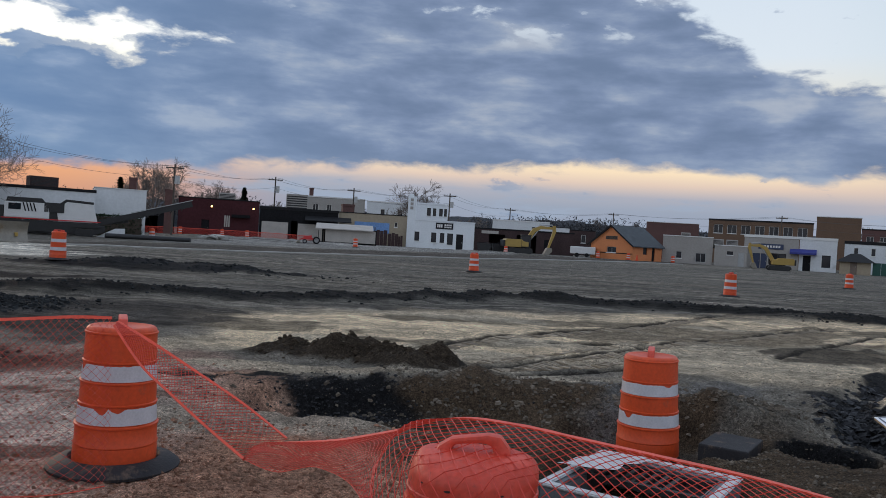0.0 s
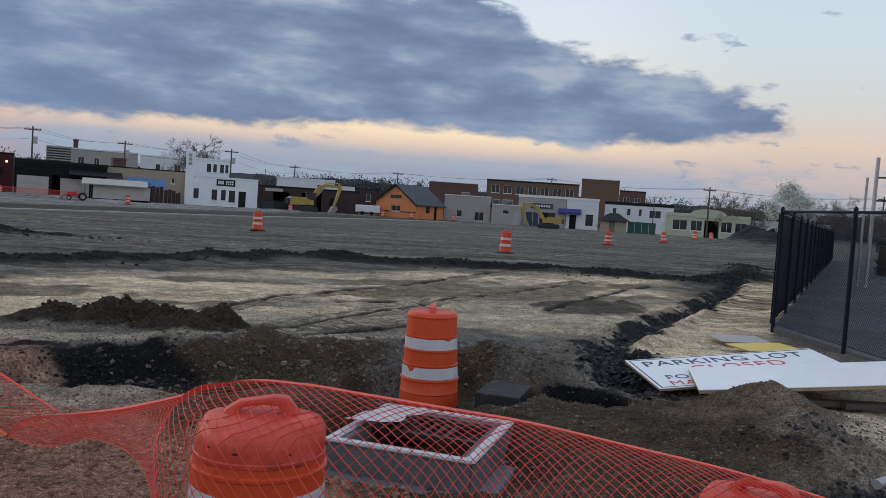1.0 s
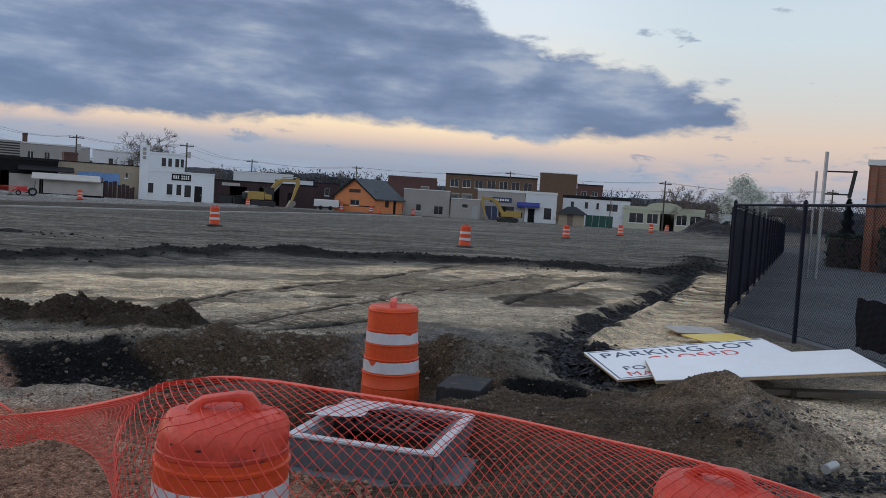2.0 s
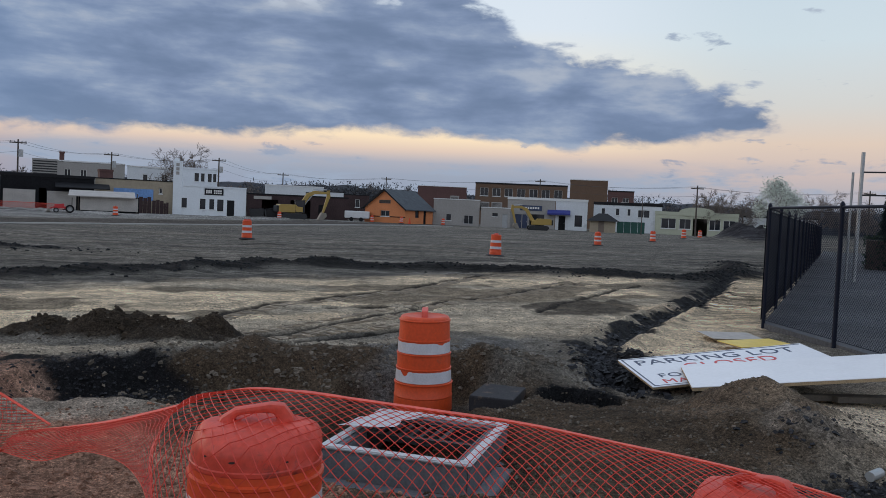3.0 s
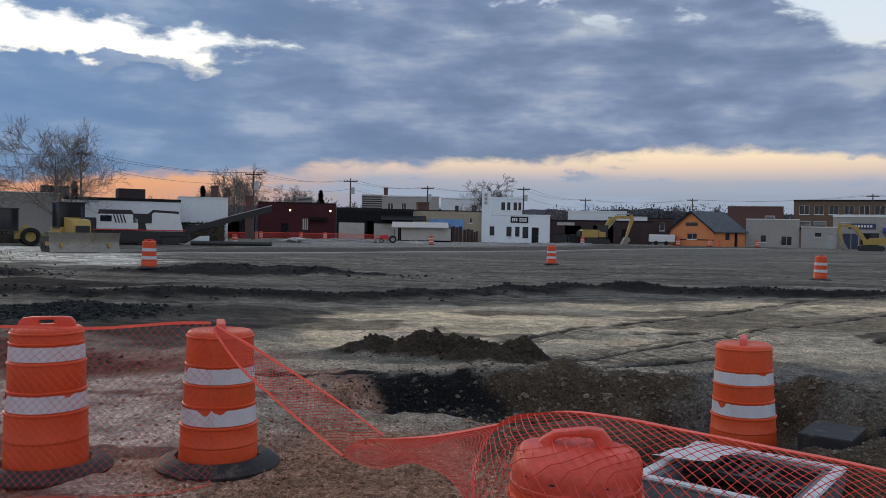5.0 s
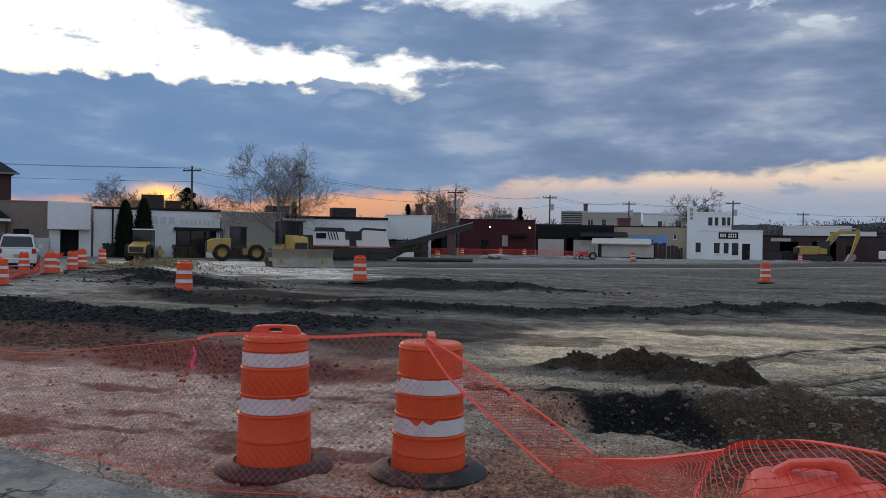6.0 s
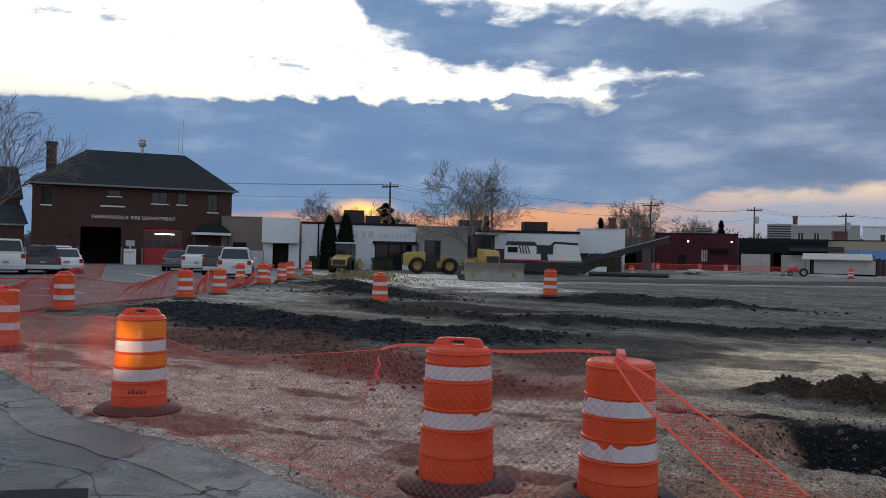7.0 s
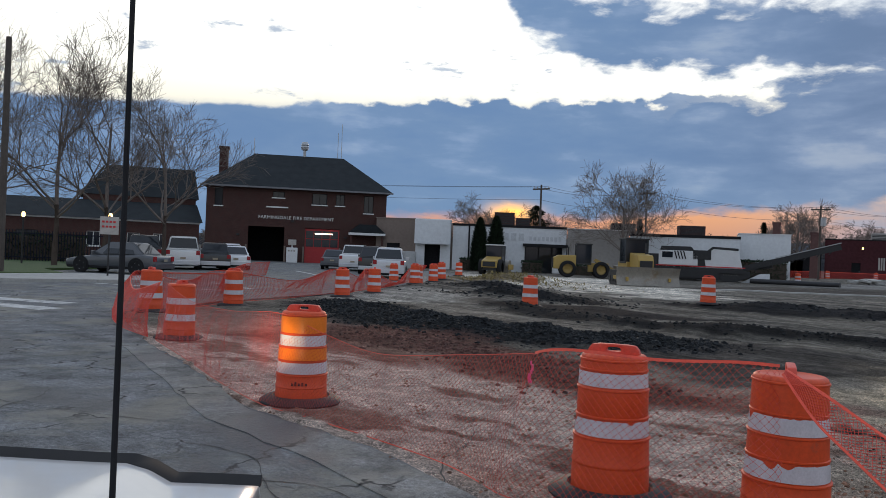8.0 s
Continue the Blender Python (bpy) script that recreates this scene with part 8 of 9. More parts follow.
# small red tractor and a heap of slabs
tr = thing("compact_tractor", (-14.2, 91.0, lz(-14.2, 91)), 190, "small red tractor parked before the white shelter", "tractor", sc=0.75)
part("hood", prism(B(), [(0.1, 0.6), (0.1, 1.25), (1.3, 1.1), (1.35, 0.6)], -0.3, 0.3, 0.04), "red", tr)
part("seat_frame", box(B(), -1.0, 0.1, -0.4, 0.4, 0.5, 0.85, 0.03), "red", tr)
part("roll_bar", box(B(), -0.9, -0.82, -0.45, 0.45, 0.85, 2.1), "dark_metal", tr)
part("loader_arm", prism(B(), [(0.2, 1.1), (0.3, 1.25), (1.9, 0.6), (1.85, 0.45)], -0.55, -0.45), "red", tr)
part("bucket", prism(B(), [(1.8, 0.1), (2.4, 0.1), (1.9, 0.6)], -0.7, 0.7), "steel", tr)
for s in (-1, 1):
    wheel(tr, -0.6, s * 0.6, 0.55, 0.35, s)
    wheel(tr, 1.1, s * 0.5, 0.33, 0.22, s)
sl = thing("slab_heap", (-22.6, 82.0, lz(-22.6, 82)), 8, "heap of broken pale concrete slabs on the lot", "rubble")
for k in range(5):
    s_ = part("slab", box(B(), -0.9, 0.9, -0.5, 0.5, 0, 0.16, 0.02), "concrete", sl)
    s_.matrix_local = pose(-0.8 + 0.4 * k, 0.2 * (k % 2), 0.05 + 0.1 * k % 0.35, 6 * (k % 3), 8 - 4 * k, 40 * k)

# ---- the car whose bonnet shows ----
hc = thing("silver_car", (0, 0, 0), 0, "silver-white car with black bonnet deflector and whip antenna", "car")
hc.matrix_world = pose(-2.187, 1.59, 0.012, 0, 0, 139.9)
# local: x forward, the right front corner at the origin, the body to +y
vs, fc = [], []
NX, NY = 26, 30


def bonnet_z(u, w_):
    # u: 0 at the nose to 1 at the cowl; w_: 0 at the near wing to 1 at the far one
    side = min(w_, 1 - w_)
    crown = 0.050 * sstep(np.array(side), 0.13, 0.19).item() + 0.02 * sstep(np.array(side), 0.19, 0.5).item()
    return 0.955 + 0.09 * u ** 0.8 + crown - 0.05 * (1 - min(1.0, u / 0.08)) ** 2


for i in range(NX + 1):
    for j in range(NY + 1):
        u, w_ = i / NX, j / NY
        nose = 0.04 * (2 * abs(w_ - 0.5)) ** 4
        vs.append((-nose - u * 1.25, w_ * 1.78, bonnet_z(u, w_)))
for i in range(NX):
    for j in range(NY):
        a = i * (NY + 1) + j
        fc.append((a, a + 1, a + NY + 2, a + NY + 1))
hood_ = raw("bonnet", vs, fc, "car_silver", hc, "glossy silver bonnet", True)
hood_.modifiers.new("thickness", "SOLIDIFY").thickness = 0.02
bm = B()
prev = None
for j in range(NY + 1):
    w_ = j / NY
    nose = 0.04 * (2 * abs(w_ - 0.5)) ** 4
    z_ = bonnet_z(0.05, w_)
    ring_ = [bm.verts.new((-nose + dx_, w_ * 1.78, z_ + dz_)) for dx_, dz_ in ((0.0, -0.015), (0.02, 0.006), (0.012, 0.010), (-0.05, -0.006))]
    if prev:
        for k in range(4):
            bm.faces.new((prev[k], prev[(k + 1) % 4], ring_[(k + 1) % 4], ring_[k]))
    else:
        bm.faces.new(ring_)
    prev = ring_
bm.faces.new(prev[::-1])
bmesh.ops.recalc_face_normals(bm, faces=bm.faces)
part("deflector", bm, "trim_black", hc, "black plastic bonnet deflector", smooth=True)
part("nose", prism(B(), [(0.02, 0.45), (0.10, 0.6), (0.06, 0.84), (-0.02, 0.92), (-0.4, 0.92), (-0.4, 0.45)], 0.05, 1.73, 0.04), "car_silver", hc)
part("grille", box(B(), 0.08, 0.13, 0.45, 1.33, 0.58, 0.82), "trim_black", hc)
part("wing", prism(B(), [(-0.04, 0.5), (-0.06, 0.85), (-0.3, 0.92), (-1.3, 1.0), (-1.3, 0.5)], -0.02, 0.06, 0.02), "car_silver", hc)
part("wing", prism(B(), [(-0.04, 0.5), (-0.06, 0.85), (-0.3, 0.92), (-1.3, 1.0), (-1.3, 0.5)], 1.72, 1.80, 0.02), "car_silver", hc)
for y in (0.02, 1.56):
    hl = part("headlight", box(B(), -0.10, 0.06, y, y + 0.20, 0.58, 0.76, 0.03), "lamp_tube", hc, "lit headlight")
    part("corner_lamp", box(B(), -0.28, -0.105, y - 0.03 if y < 1 else y + 0.08, y + 0.12 if y < 1 else y + 0.23, 0.74, 0.90, 0.03), "amber", hc)
part("bumper", box(B(), -0.2, 0.16, 0.0, 1.78, 0.32, 0.55, 0.05), "car_silver", hc)
part("body_side", box(B(), -3.9, -1.31, 0.02, 1.76, 0.3, 0.98, 0.06), "car_silver", hc)
part("antenna", cyl(B(), (-0.455, 0.297, 0.95), (-0.455, 0.297, 2.75), 0.0075, 8, 0.0055), "trim_black", hc, "thin black whip antenna")
for x in (-0.75, -3.3):
    for y, s in ((0.1, -1), (1.66, 1)):
        wheel(hc, x, y, 0.34, 0.22, s)
# its headlights
for y in (0.12, 1.66):
    lo = bpy.data.lights.new("headlight_beam", "SPOT")
    lo.energy, lo.spot_size, lo.spot_blend, lo.color, lo.shadow_soft_size = 1250, radians(7.0), 0.8, (1.0, 0.74, 0.42), 0.08
    lob = new("headlight_beam", lo)
    p = hc.matrix_world @ Vector((0.22, y, 0.78))
    q = hc.matrix_world @ Vector((6.3, 0.50, 0.66))
    lob.matrix_world = look(p, q)


# ---- trees ----
MIN_TWIG = [0.008]


def limb(tb, p, d, length, r, depth, rnd, spread, lift, tips):
    n = 4 if depth > 2 else 3
    pts, q = [Vector(p)], Vector(p)
    dd = Vector(d)
    for k in range(n):
        dd = (dd + Vector((rnd.uniform(-1, 1), rnd.uniform(-1, 1), rnd.uniform(-0.6, 1))) * 0.13 + Vector((0, 0, lift * 0.05))).normalized()
        q = q + dd * (length / n)
        pts.append(q.copy())
    tb.line(pts, max(r, MIN_TWIG[0]), max(r * 0.55, MIN_TWIG[0]), 6 if r > 0.08 else 4 if r > 0.03 else 3)
    if depth == 0:
        tips.append(pts[-1])
        return
    kids = rnd.choice((3, 4)) if depth > 1 else rnd.choice((4, 5, 6))
    for k in range(kids):
        u = 0.35 + 0.65 * (k + rnd.random() * 0.6) / kids
        i = min(n - 1, int(u * n))
        o_ = pts[i].lerp(pts[i + 1], min(1, u * n - i))
        a = rnd.uniform(0, 6.2832)
        side = dd.orthogonal().normalized()
        side.rotate(Matrix.Rotation(a, 3, dd))
        nd = (dd * (1 - spread * 0.5) + side * spread * rnd.uniform(0.6, 1.1) + Vector((0, 0, lift * 0.25))).normalized()
        limb(tb, o_, nd, length * rnd.uniform(0.58, 0.76), r * rnd.uniform(0.42, 0.58), depth - 1, rnd, spread, lift, tips)


def bare_tree(h, seed, spread=0.75, depth=4, trunk=0.30, r=None, lift=0.35, stems=1, name="tree", label="bare leafless tree with a fine twig crown", category="tree", leaf=None):
    rnd = random.Random(seed)
    t = thing(name, (0, 0, 0), 0, label, category)
    r = r or h * 0.018
    tb, tips = Tubes(), []
    for s in range(stems):
        d = Vector((rnd.uniform(-0.25, 0.25), rnd.uniform(-0.25, 0.25), 1)) if stems > 1 else Vector((0, 0, 1))
        tt = Tubes()
        top_ = Vector((0, 0, 0)) + d.normalized() * h * trunk
        tt.line([(0, 0, -0.1), tuple(top_ * 0.35), tuple(top_ * 0.7 + Vector((0.05, 0.03, 0))), tuple(top_)], r * 1.15, r * 0.8, 8)
        raw("trunk", tt.v, tt.f, "bark", t, smooth=True)
        limb(tb, top_, d.normalized(), h * 0.36, r * 0.72, depth, rnd, spread, lift, tips)
        for k in range(4):
            a = 6.2832 * (k + rnd.random() * 0.5) / 4
            limb(tb, top_ * (0.78 + 0.07 * k), Vector((math.cos(a), math.sin(a), 0.75)).normalized(), h * 0.30, r * 0.5, depth - 1, rnd, spread, lift, tips)
    raw("crown", tb.v, tb.f, "twig", t, "fine bare branches")
    if leaf:
        vs_, fs_ = [], []
        for p in tips:
            for k in range(leaf[1]):
                c = p + Vector((rnd.gauss(0, leaf[2]), rnd.gauss(0, leaf[2]), rnd.gauss(0, leaf[2])))
                u_ = Vector((rnd.uniform(-1, 1), rnd.uniform(-1, 1), rnd.uniform(-1, 1))).normalized()
                w2 = u_.orthogonal().normalized()
                b0 = len(vs_)
                for e1, e2 in ((-1, -0.5), (0.2, -0.8), (1, 0.3), (-0.3, 0.9)):
                    vs_.append(tuple(c + u_ * e1 * leaf[3] + w2 * e2 * leaf[3]))
                fs_.append((b0, b0 + 1, b0 + 2, b0 + 3))
        raw("blossom_sprays" if leaf[0] == "blossom" else "foliage", vs_, fs_, leaf[0], t)
    return t


def place(src, spots, used=[]):
    """Stands src at the first spot and copies at the others: x, y, turn, scale."""
    for k, (x, y, rz, s) in enumerate(spots):
        m = pose(x, y, max(0.0, lz(x, y)), 0, 0, rz) @ Matrix.Scale(s, 4)
        if k == 0:
            src.matrix_world = m
        else:
            c = copy_thing(src, pose(x, y, max(0.0, lz(x, y)), 0, 0, rz))
            c.scale = (s, s, s)


t1 = bare_tree(12.0, 3, 0.66, 5, 0.26, 0.135, 0.4, label="tall bare street tree behind the parked cars")
place(t1, [(-45.2, 17.9, 0, 1.08), (-42.8, 22.9, 140, 0.98)])
t2 = bare_tree(12.2, 8, 0.64, 5, 0.26, 0.135, 0.4, label="tall bare street tree with many upright branches")
place(t2, [(-44.3, 20.2, 30, 1.06), (-47.2, 14.6, 200, 1.04)])
t3 = bare_tree(8.6, 12, 0.85, 5, 0.22, 0.075, 0.35, 2, label="pale bare multi-stemmed tree before the retail building")
place(t3, [(-37.6, 63.4, 0, 1.35)])
MIN_TWIG[0] = 0.02
t4 = bare_tree(11.0, 21, 0.85, 5, 0.22, 0.26, 0.3, label="bare round-crowned tree on the skyline")
place(t4, [(-75.8, 88.5, 0, 0.98), (-72.0, 90.5, 80, 0.85), (-38.9, 109.5, 200, 0.95), (-4.0, 141.0, 20, 1.08), (-47.0, 133.0, 70, 1.15), (-52.5, 131.0, 160, 0.8), (-38.0, 136.0, 220, 0.85), (-35.5, 137.5, 300, 0.85),
           (75.0, 108.5, 40, 0.7), (79.0, 107.5, 100, 0.66), (86.0, 99.0, 10, 0.72), (90.0, 96.0, 80, 0.6), (-66.0, 92.0, 80, 0.8)])
MIN_TWIG[0] = 0.012
t5 = bare_tree(6.6, 33, 0.8, 4, 0.22, 0.12, 0.35, name="blossom_tree", label="small pale blossoming tree at the lot's end", category="tree", leaf=("blossom", 14, 0.26, 0.085))
place(t5, [(59.3, 74.4, 0, 1.0)])


def conifer(h, seed, w_, label, squat=False, name="conifer"):
    rnd = random.Random(seed)
    t = thing(name, (0, 0, 0), 0, label, "tree" if not squat else "shrub")
    part("trunk", cyl(B(), (0, 0, -0.1), (0, 0, h * 0.9), h * 0.018, 6, 0.01), "bark", t)
    vs_, fs_ = [], []
    for k in range(int(5200 if h > 4.2 else 2400)):
        z = h * (0.04 + 0.96 * rnd.random() ** (1.0 if squat else 1.3))
        rr = w_ * ((1 - (z / h) ** (2.5 if squat else 1.1)) ** (0.7) + 0.04) * (0.25 + 0.8 * rnd.random() ** 0.6)
        if not squat:
            rr *= 0.72 + 0.28 * math.sin(z * 5.2)
        a = rnd.uniform(0, 6.2832)
        c = Vector((rr * math.cos(a), rr * math.sin(a), z))
        s = 0.16 * rnd.uniform(0.6, 1.4) * (1 if squat else h / 6)
        d = Vector((math.cos(a) + rnd.uniform(-0.4, 0.4), math.sin(a) + rnd.uniform(-0.4, 0.4), 0.9 if squat else -0.1 + rnd.uniform(-0.3, 0.3))).normalized()
        u_ = d.cross(Vector((0, 0, 1)))
        u_ = u_.normalized() if u_.length > 0.01 else Vector((1, 0, 0))
        b0 = len(vs_)
        for p in (c - d * s + u_ * s * 0.3, c - d * s - u_ * s * 0.3, c + d * s * 1.3, c + u_ * s * 0.6 + Vector((0, 0, s * 0.2))):
            vs_.append(tuple(p))
        fs_ += [(b0, b0 + 1, b0 + 2), (b0, b0 + 2, b0 + 3)]
    raw("foliage", vs_, fs_, "evergreen", t)
    return t


place(conifer(7.0, 4, 3.4, "dark wide pine behind the retail roof"), [(-60.5, 81.5, 0, 1.12)])
place(conifer(7.0, 6, 1.2, "dark slim conifer on the skyline"), [(-40.9, 103.5, 0, 0.98), (-33.5, 138.0, 30, 1.15), (-47.5, 84.0, 50, 0.9), (50.5, 51.0, 10, 0.62)])
place(conifer(4.9, 9, 0.80, "slim dark cypress against the white wall", True, "cypress"), [(-49.2, 57.7, 0, 1.0), (-48.1, 58.7, 90, 1.04)])


def hedge(x, y, rz, L_, w_, h_, label, seed):
    rnd = random.Random(seed)
    t = thing("hedge", (x, y, max(0.0, lz(x, y))), rz, label, "hedge", "clipped hedges")
    part("branch_core", box(B(), 0.1, L_ - 0.1, 0.1, w_ - 0.1, 0, h_ - 0.12, 0.05), "bark", t)
    vs_, fs_ = [], []
    for k in range(int(520 * L_ * (w_ + h_) / 4)):
        f = rnd.random()
        c = Vector((rnd.uniform(0, L_), rnd.choice((0.0, w_)) + rnd.gauss(0, 0.05), rnd.uniform(0, h_))) if f < 0.6 else Vector((rnd.uniform(0, L_), rnd.uniform(0, w_), h_ + rnd.gauss(0, 0.05)))
        u_ = Vector((rnd.uniform(-1, 1), rnd.uniform(-1, 1), rnd.uniform(-1, 1))).normalized()
        v_ = u_.orthogonal().normalized()
        s = rnd.uniform(0.05, 0.11)
        b0 = len(vs_)
        for e1, e2 in ((-1, 0), (0, -0.6), (1, 0), (0, 0.6)):
            vs_.append(tuple(c + u_ * s * e1 + v_ * s * e2))
        fs_.append((b0, b0 + 1, b0 + 2, b0 + 3))
    raw("foliage", vs_, fs_, "hedge", t)


hedge(-51.6, 57.6, 40, 2.6, 1.0, 1.15, "dark clipped hedge by the shop wall", 1)
hedge(-47.2, 61.6, 40, 2.0, 1.0, 1.1, "dark clipped hedge beside the cypresses", 2)
hedge(-42.6, 63.6, 35, 1.8, 1.0, 0.95, "dark round shrub before the shop", 3)
hedge(-39.0, 67.6, 27, 6.0, 1.0, 1.25, "dark overgrown shrubs along the retail wall", 6)
# added filler: dark shrubs over the bright wall foot, in place of machines
hedge(-32.4, 75.4, 24, 4.6, 1.0, 1.9, "dark shrubs added to darken the foot of the white end block", 8)
hedge(-60.0, 8.6, 62, 16.0, 1.0, 1.75, "dark hedge behind the iron railing", 7)
hedge(28.2, 29.6, -42, 6.5, 1.2, 1.5, "dark hedge along the far side of the parking lot", 4)
hedge(28.0, 26.6, -48, 7.0, 1.3, 1.9, "tall dark hedge before the brick building", 5)

MIN_TWIG[0] = 0.06
# distant bare woods and roofs along the skyline
for k, (sd, hh) in enumerate(((51, 13), (52, 12), (53, 14))):
    w_ = bare_tree(hh, sd, 0.9, 4, 0.15, 0.6, 0.3, name="woodland_tree", label="distant bare tree of the wooded skyline")
    rnd = random.Random(sd)
    spots = []
    for i in range(26):
        az = radians(-12 + 44 * (i + rnd.random()) / 26) if k < 2 else radians(-80 + 125 * (i + rnd.random()) / 26)
        D = rnd.uniform(250, 330)
        spots.append((D * math.sin(az), D * math.cos(az), rnd.uniform(0, 360), rnd.uniform(0.75, 1.15)))
    place(w_, spots)
hill = [(-1500, 480), (-600, 420), (-200, 380), (60, 350), (300, 330), (600, 300)]
vs_, fs_ = [], []
for i in range(601):
    u = i / 600 * (len(hill) - 1)
    a = min(int(u), len(hill) - 2)
    x = hill[a][0] + (hill[a + 1][0] - hill[a][0]) * (u - a)
    y = hill[a][1] + (hill[a + 1][1] - hill[a][1]) * (u - a)
    hgt = 12.2 + 1.6 * noise.noise(Vector((i * 0.06, 0, 0))) + 0.8 * noise.noise(Vector((i * 0.31, 4, 0)))
    vs_ += [(x, y, -1), (x, y, hgt * 0.7), (x, y + 14, hgt), (x, y + 40, -1)]
for i in range(600):
    for k in range(3):
        a = i * 4 + k
        fs_.append((a, a + 4, a + 5, a + 1))
tagged(raw("far_woods", vs_, fs_, "far_trees", None), "low dark belt of woods on the horizon", "woods", kind="stuff")
# crowns standing out of the belt, each a cloud of fine twigs
vs_, fs_ = [], []
rnd = random.Random(91)
crowns = [(radians(rnd.uniform(-58, 48)), rnd.uniform(235, 330), rnd.uniform(7.5, 11.5)) for _ in range(170)]
crowns += [(radians(rnd.uniform(3, 14.5)), rnd.uniform(205, 240), rnd.uniform(7.0, 9.8)) for _ in range(30)]
crowns += [(radians(rnd.uniform(15.5, 22)), rnd.uniform(215, 240), rnd.uniform(7.0, 8.6)) for _ in range(14)]
for az, D, hgt in crowns:
    cx, cy, rw = D * math.sin(az), D * math.cos(az), hgt * rnd.uniform(0.40, 0.62)
    for k in range(440):
        p = Vector((rnd.gauss(0, 1), rnd.gauss(0, 1), rnd.gauss(0, 1))).normalized() * rnd.random() ** 0.5
        c = Vector((cx + p.x * rw, cy + p.y * rw, hgt * 0.56 + p.z * hgt * 0.44))
        dr_ = (Vector((p.x, p.y, p.z)) + Vector((rnd.uniform(-.9, .9), rnd.uniform(-.9, .9), rnd.uniform(-.6, .8)))).normalized()
        sd_ = dr_.cross(Vector((rnd.uniform(-1, 1), rnd.uniform(-1, 1), 0.3))).normalized()
        L_, w_ = rnd.uniform(0.35, 0.9), rnd.uniform(0.08, 0.22)
        b0 = len(vs_)
        vs_ += [tuple(c - sd_ * w_), tuple(c + sd_ * w_), tuple(c + dr_ * L_)]
        fs_.append((b0, b0 + 1, b0 + 2))
tagged(raw("far_crowns", vs_, fs_, "twig_haze", None), "hazy bare crowns of distant woodland", "woods", kind="stuff")


# ---- poles and wires ----
def pole(x, y, h, label="wooden utility pole with a crossarm", arm=True, r=0.13, gear=False):
    t = thing("utility_pole", (x, y, max(0.0, lz(x, y))), 0, label, "utility pole", "utility poles")
    part("pole_shaft", cyl(B(), (0, 0, -0.2), (0, 0, h), r, 8, r * 0.7), "pole_wood", t)
    if arm:
        part("crossarm", box(B(), -1.0, 1.0, -0.07, 0.07, h - 0.5, h - 0.36), "pole_wood", t)
        for k in (-0.9, -0.45, 0.45, 0.9):
            part("insulator", cyl(B(), (k, 0, h - 0.36), (k, 0, h - 0.18), 0.05, 6), "metal_grey", t)
    if gear:
        part("transformer", cyl(B(), (0.35, -0.1, h - 2.2), (0.35, -0.1, h - 1.3), 0.28, 10), "metal_grey", t)
    return (x, y, max(0.0, lz(x, y)) + h - 0.2)


P = [pole(-48.4, 65.9, 8.75), pole(-46.2, 83.0, 9.6, gear=True), pole(-29.8, 90.5, 7.9, gear=True), pole(-23.5, 114.5, 8.7, gear=True), pole(-13.6, 125.5, 8.4, gear=True), pole(1.25, 126.0, 8.5, gear=True), pole(12.8, 150.5, 7.9), pole(34.0, 160.0, 8.6), pole(58.0, 138.0, 8.8), pole(66.2, 100.5, 7.2), pole(88.0, 92.0, 7.4)]
pole(54.6, 95.2, 5.0, "slim grey pole beside the white house", False, 0.07)
pole(-36.8, 12.4, 9.9, "thick grey utility pole on the grass verge", False, 0.17)
pole(-90.0, 62.0, 10.0)
wires = thing("power_lines", (0, 0, 0), 0, "thin sagging overhead power lines between poles", "cable")
chain = [(-110, 48, 11.0)] + P
for a, b2 in zip(chain, chain[1:]):
    for off, dz_ in ((-0.8, 0.0), (0.7, 0.0), (0.0, -1.3)):
        tb = Tubes()
        pts = []
        for k in range(13):
            u = k / 12
            pts.append((a[0] + (b2[0] - a[0]) * u + off, a[1] + (b2[1] - a[1]) * u, a[2] + (b2[2] - a[2]) * u - 2.2 * u * (1 - u) * 1.2 + dz_))
        tb.line(pts, 0.016, seg=3)
        raw("wire", tb.v, tb.f, "wire", wires)

# leaning sign frame behind the fence
sf = thing("sign_post", (20.45, 21.8, 0.1), -45, "tall galvanised pole with an empty sign frame", "sign post")
part("pole_shaft", cyl(B(), (0, 0, 0), (0.05, 0, 4.25), 0.06, 10), "metal_grey", sf)
part("second_pole", cyl(B(), (-0.25, 0.1, 0), (-0.22, 0.1, 3.6), 0.04, 8), "metal_grey", sf)
bm = B()
beam(bm, (0.03, 0, 3.6), (0.95, 0, 3.6), 0.05, 0.05)
beam(bm, (0.03, 0, 2.85), (0.85, 0, 2.85), 0.05, 0.05)
beam(bm, (0.95, 0, 3.65), (0.82, 0, 2.75), 0.06, 0.12)
part("bracket", bm, "dark_metal", sf)
# verge, sidewalk, sign and lamps by the parked cars
sheet("sidewalk", [(-34.0, 9.0), (-30.5, 10.6), (-29.6, 14.6), (-31.5, 17.5), (-35.5, 15.6)], 0.13, "concrete", "pale concrete sidewalk corner with kerb", "sidewalk", 0.2)
sheet("lawn", [(-70, 6), (-35.2, 8.4), (-35.8, 14.6), (-40.5, 15.6), (-46.0, 24.0), (-70, 24)], 0.12, "grass", "short green verge under the street trees", "grass", 0.2)
sg = thing("street_sign", (-32.9, 15.2, 0.1), 60, "white rectangular sign on a thin dark post", "sign")
part("post", cyl(B(), (0, 0, 0), (0, 0, 2.5), 0.035, 8), "dark_metal", sg)
part("sign_plate", box(B(), -0.36, 0.36, -0.05, -0.036, 1.72, 2.45), "pale_panel", sg)
bars(sg, -0.28, 0.28, 2.2, 2.28, 4, "red", -0.05)
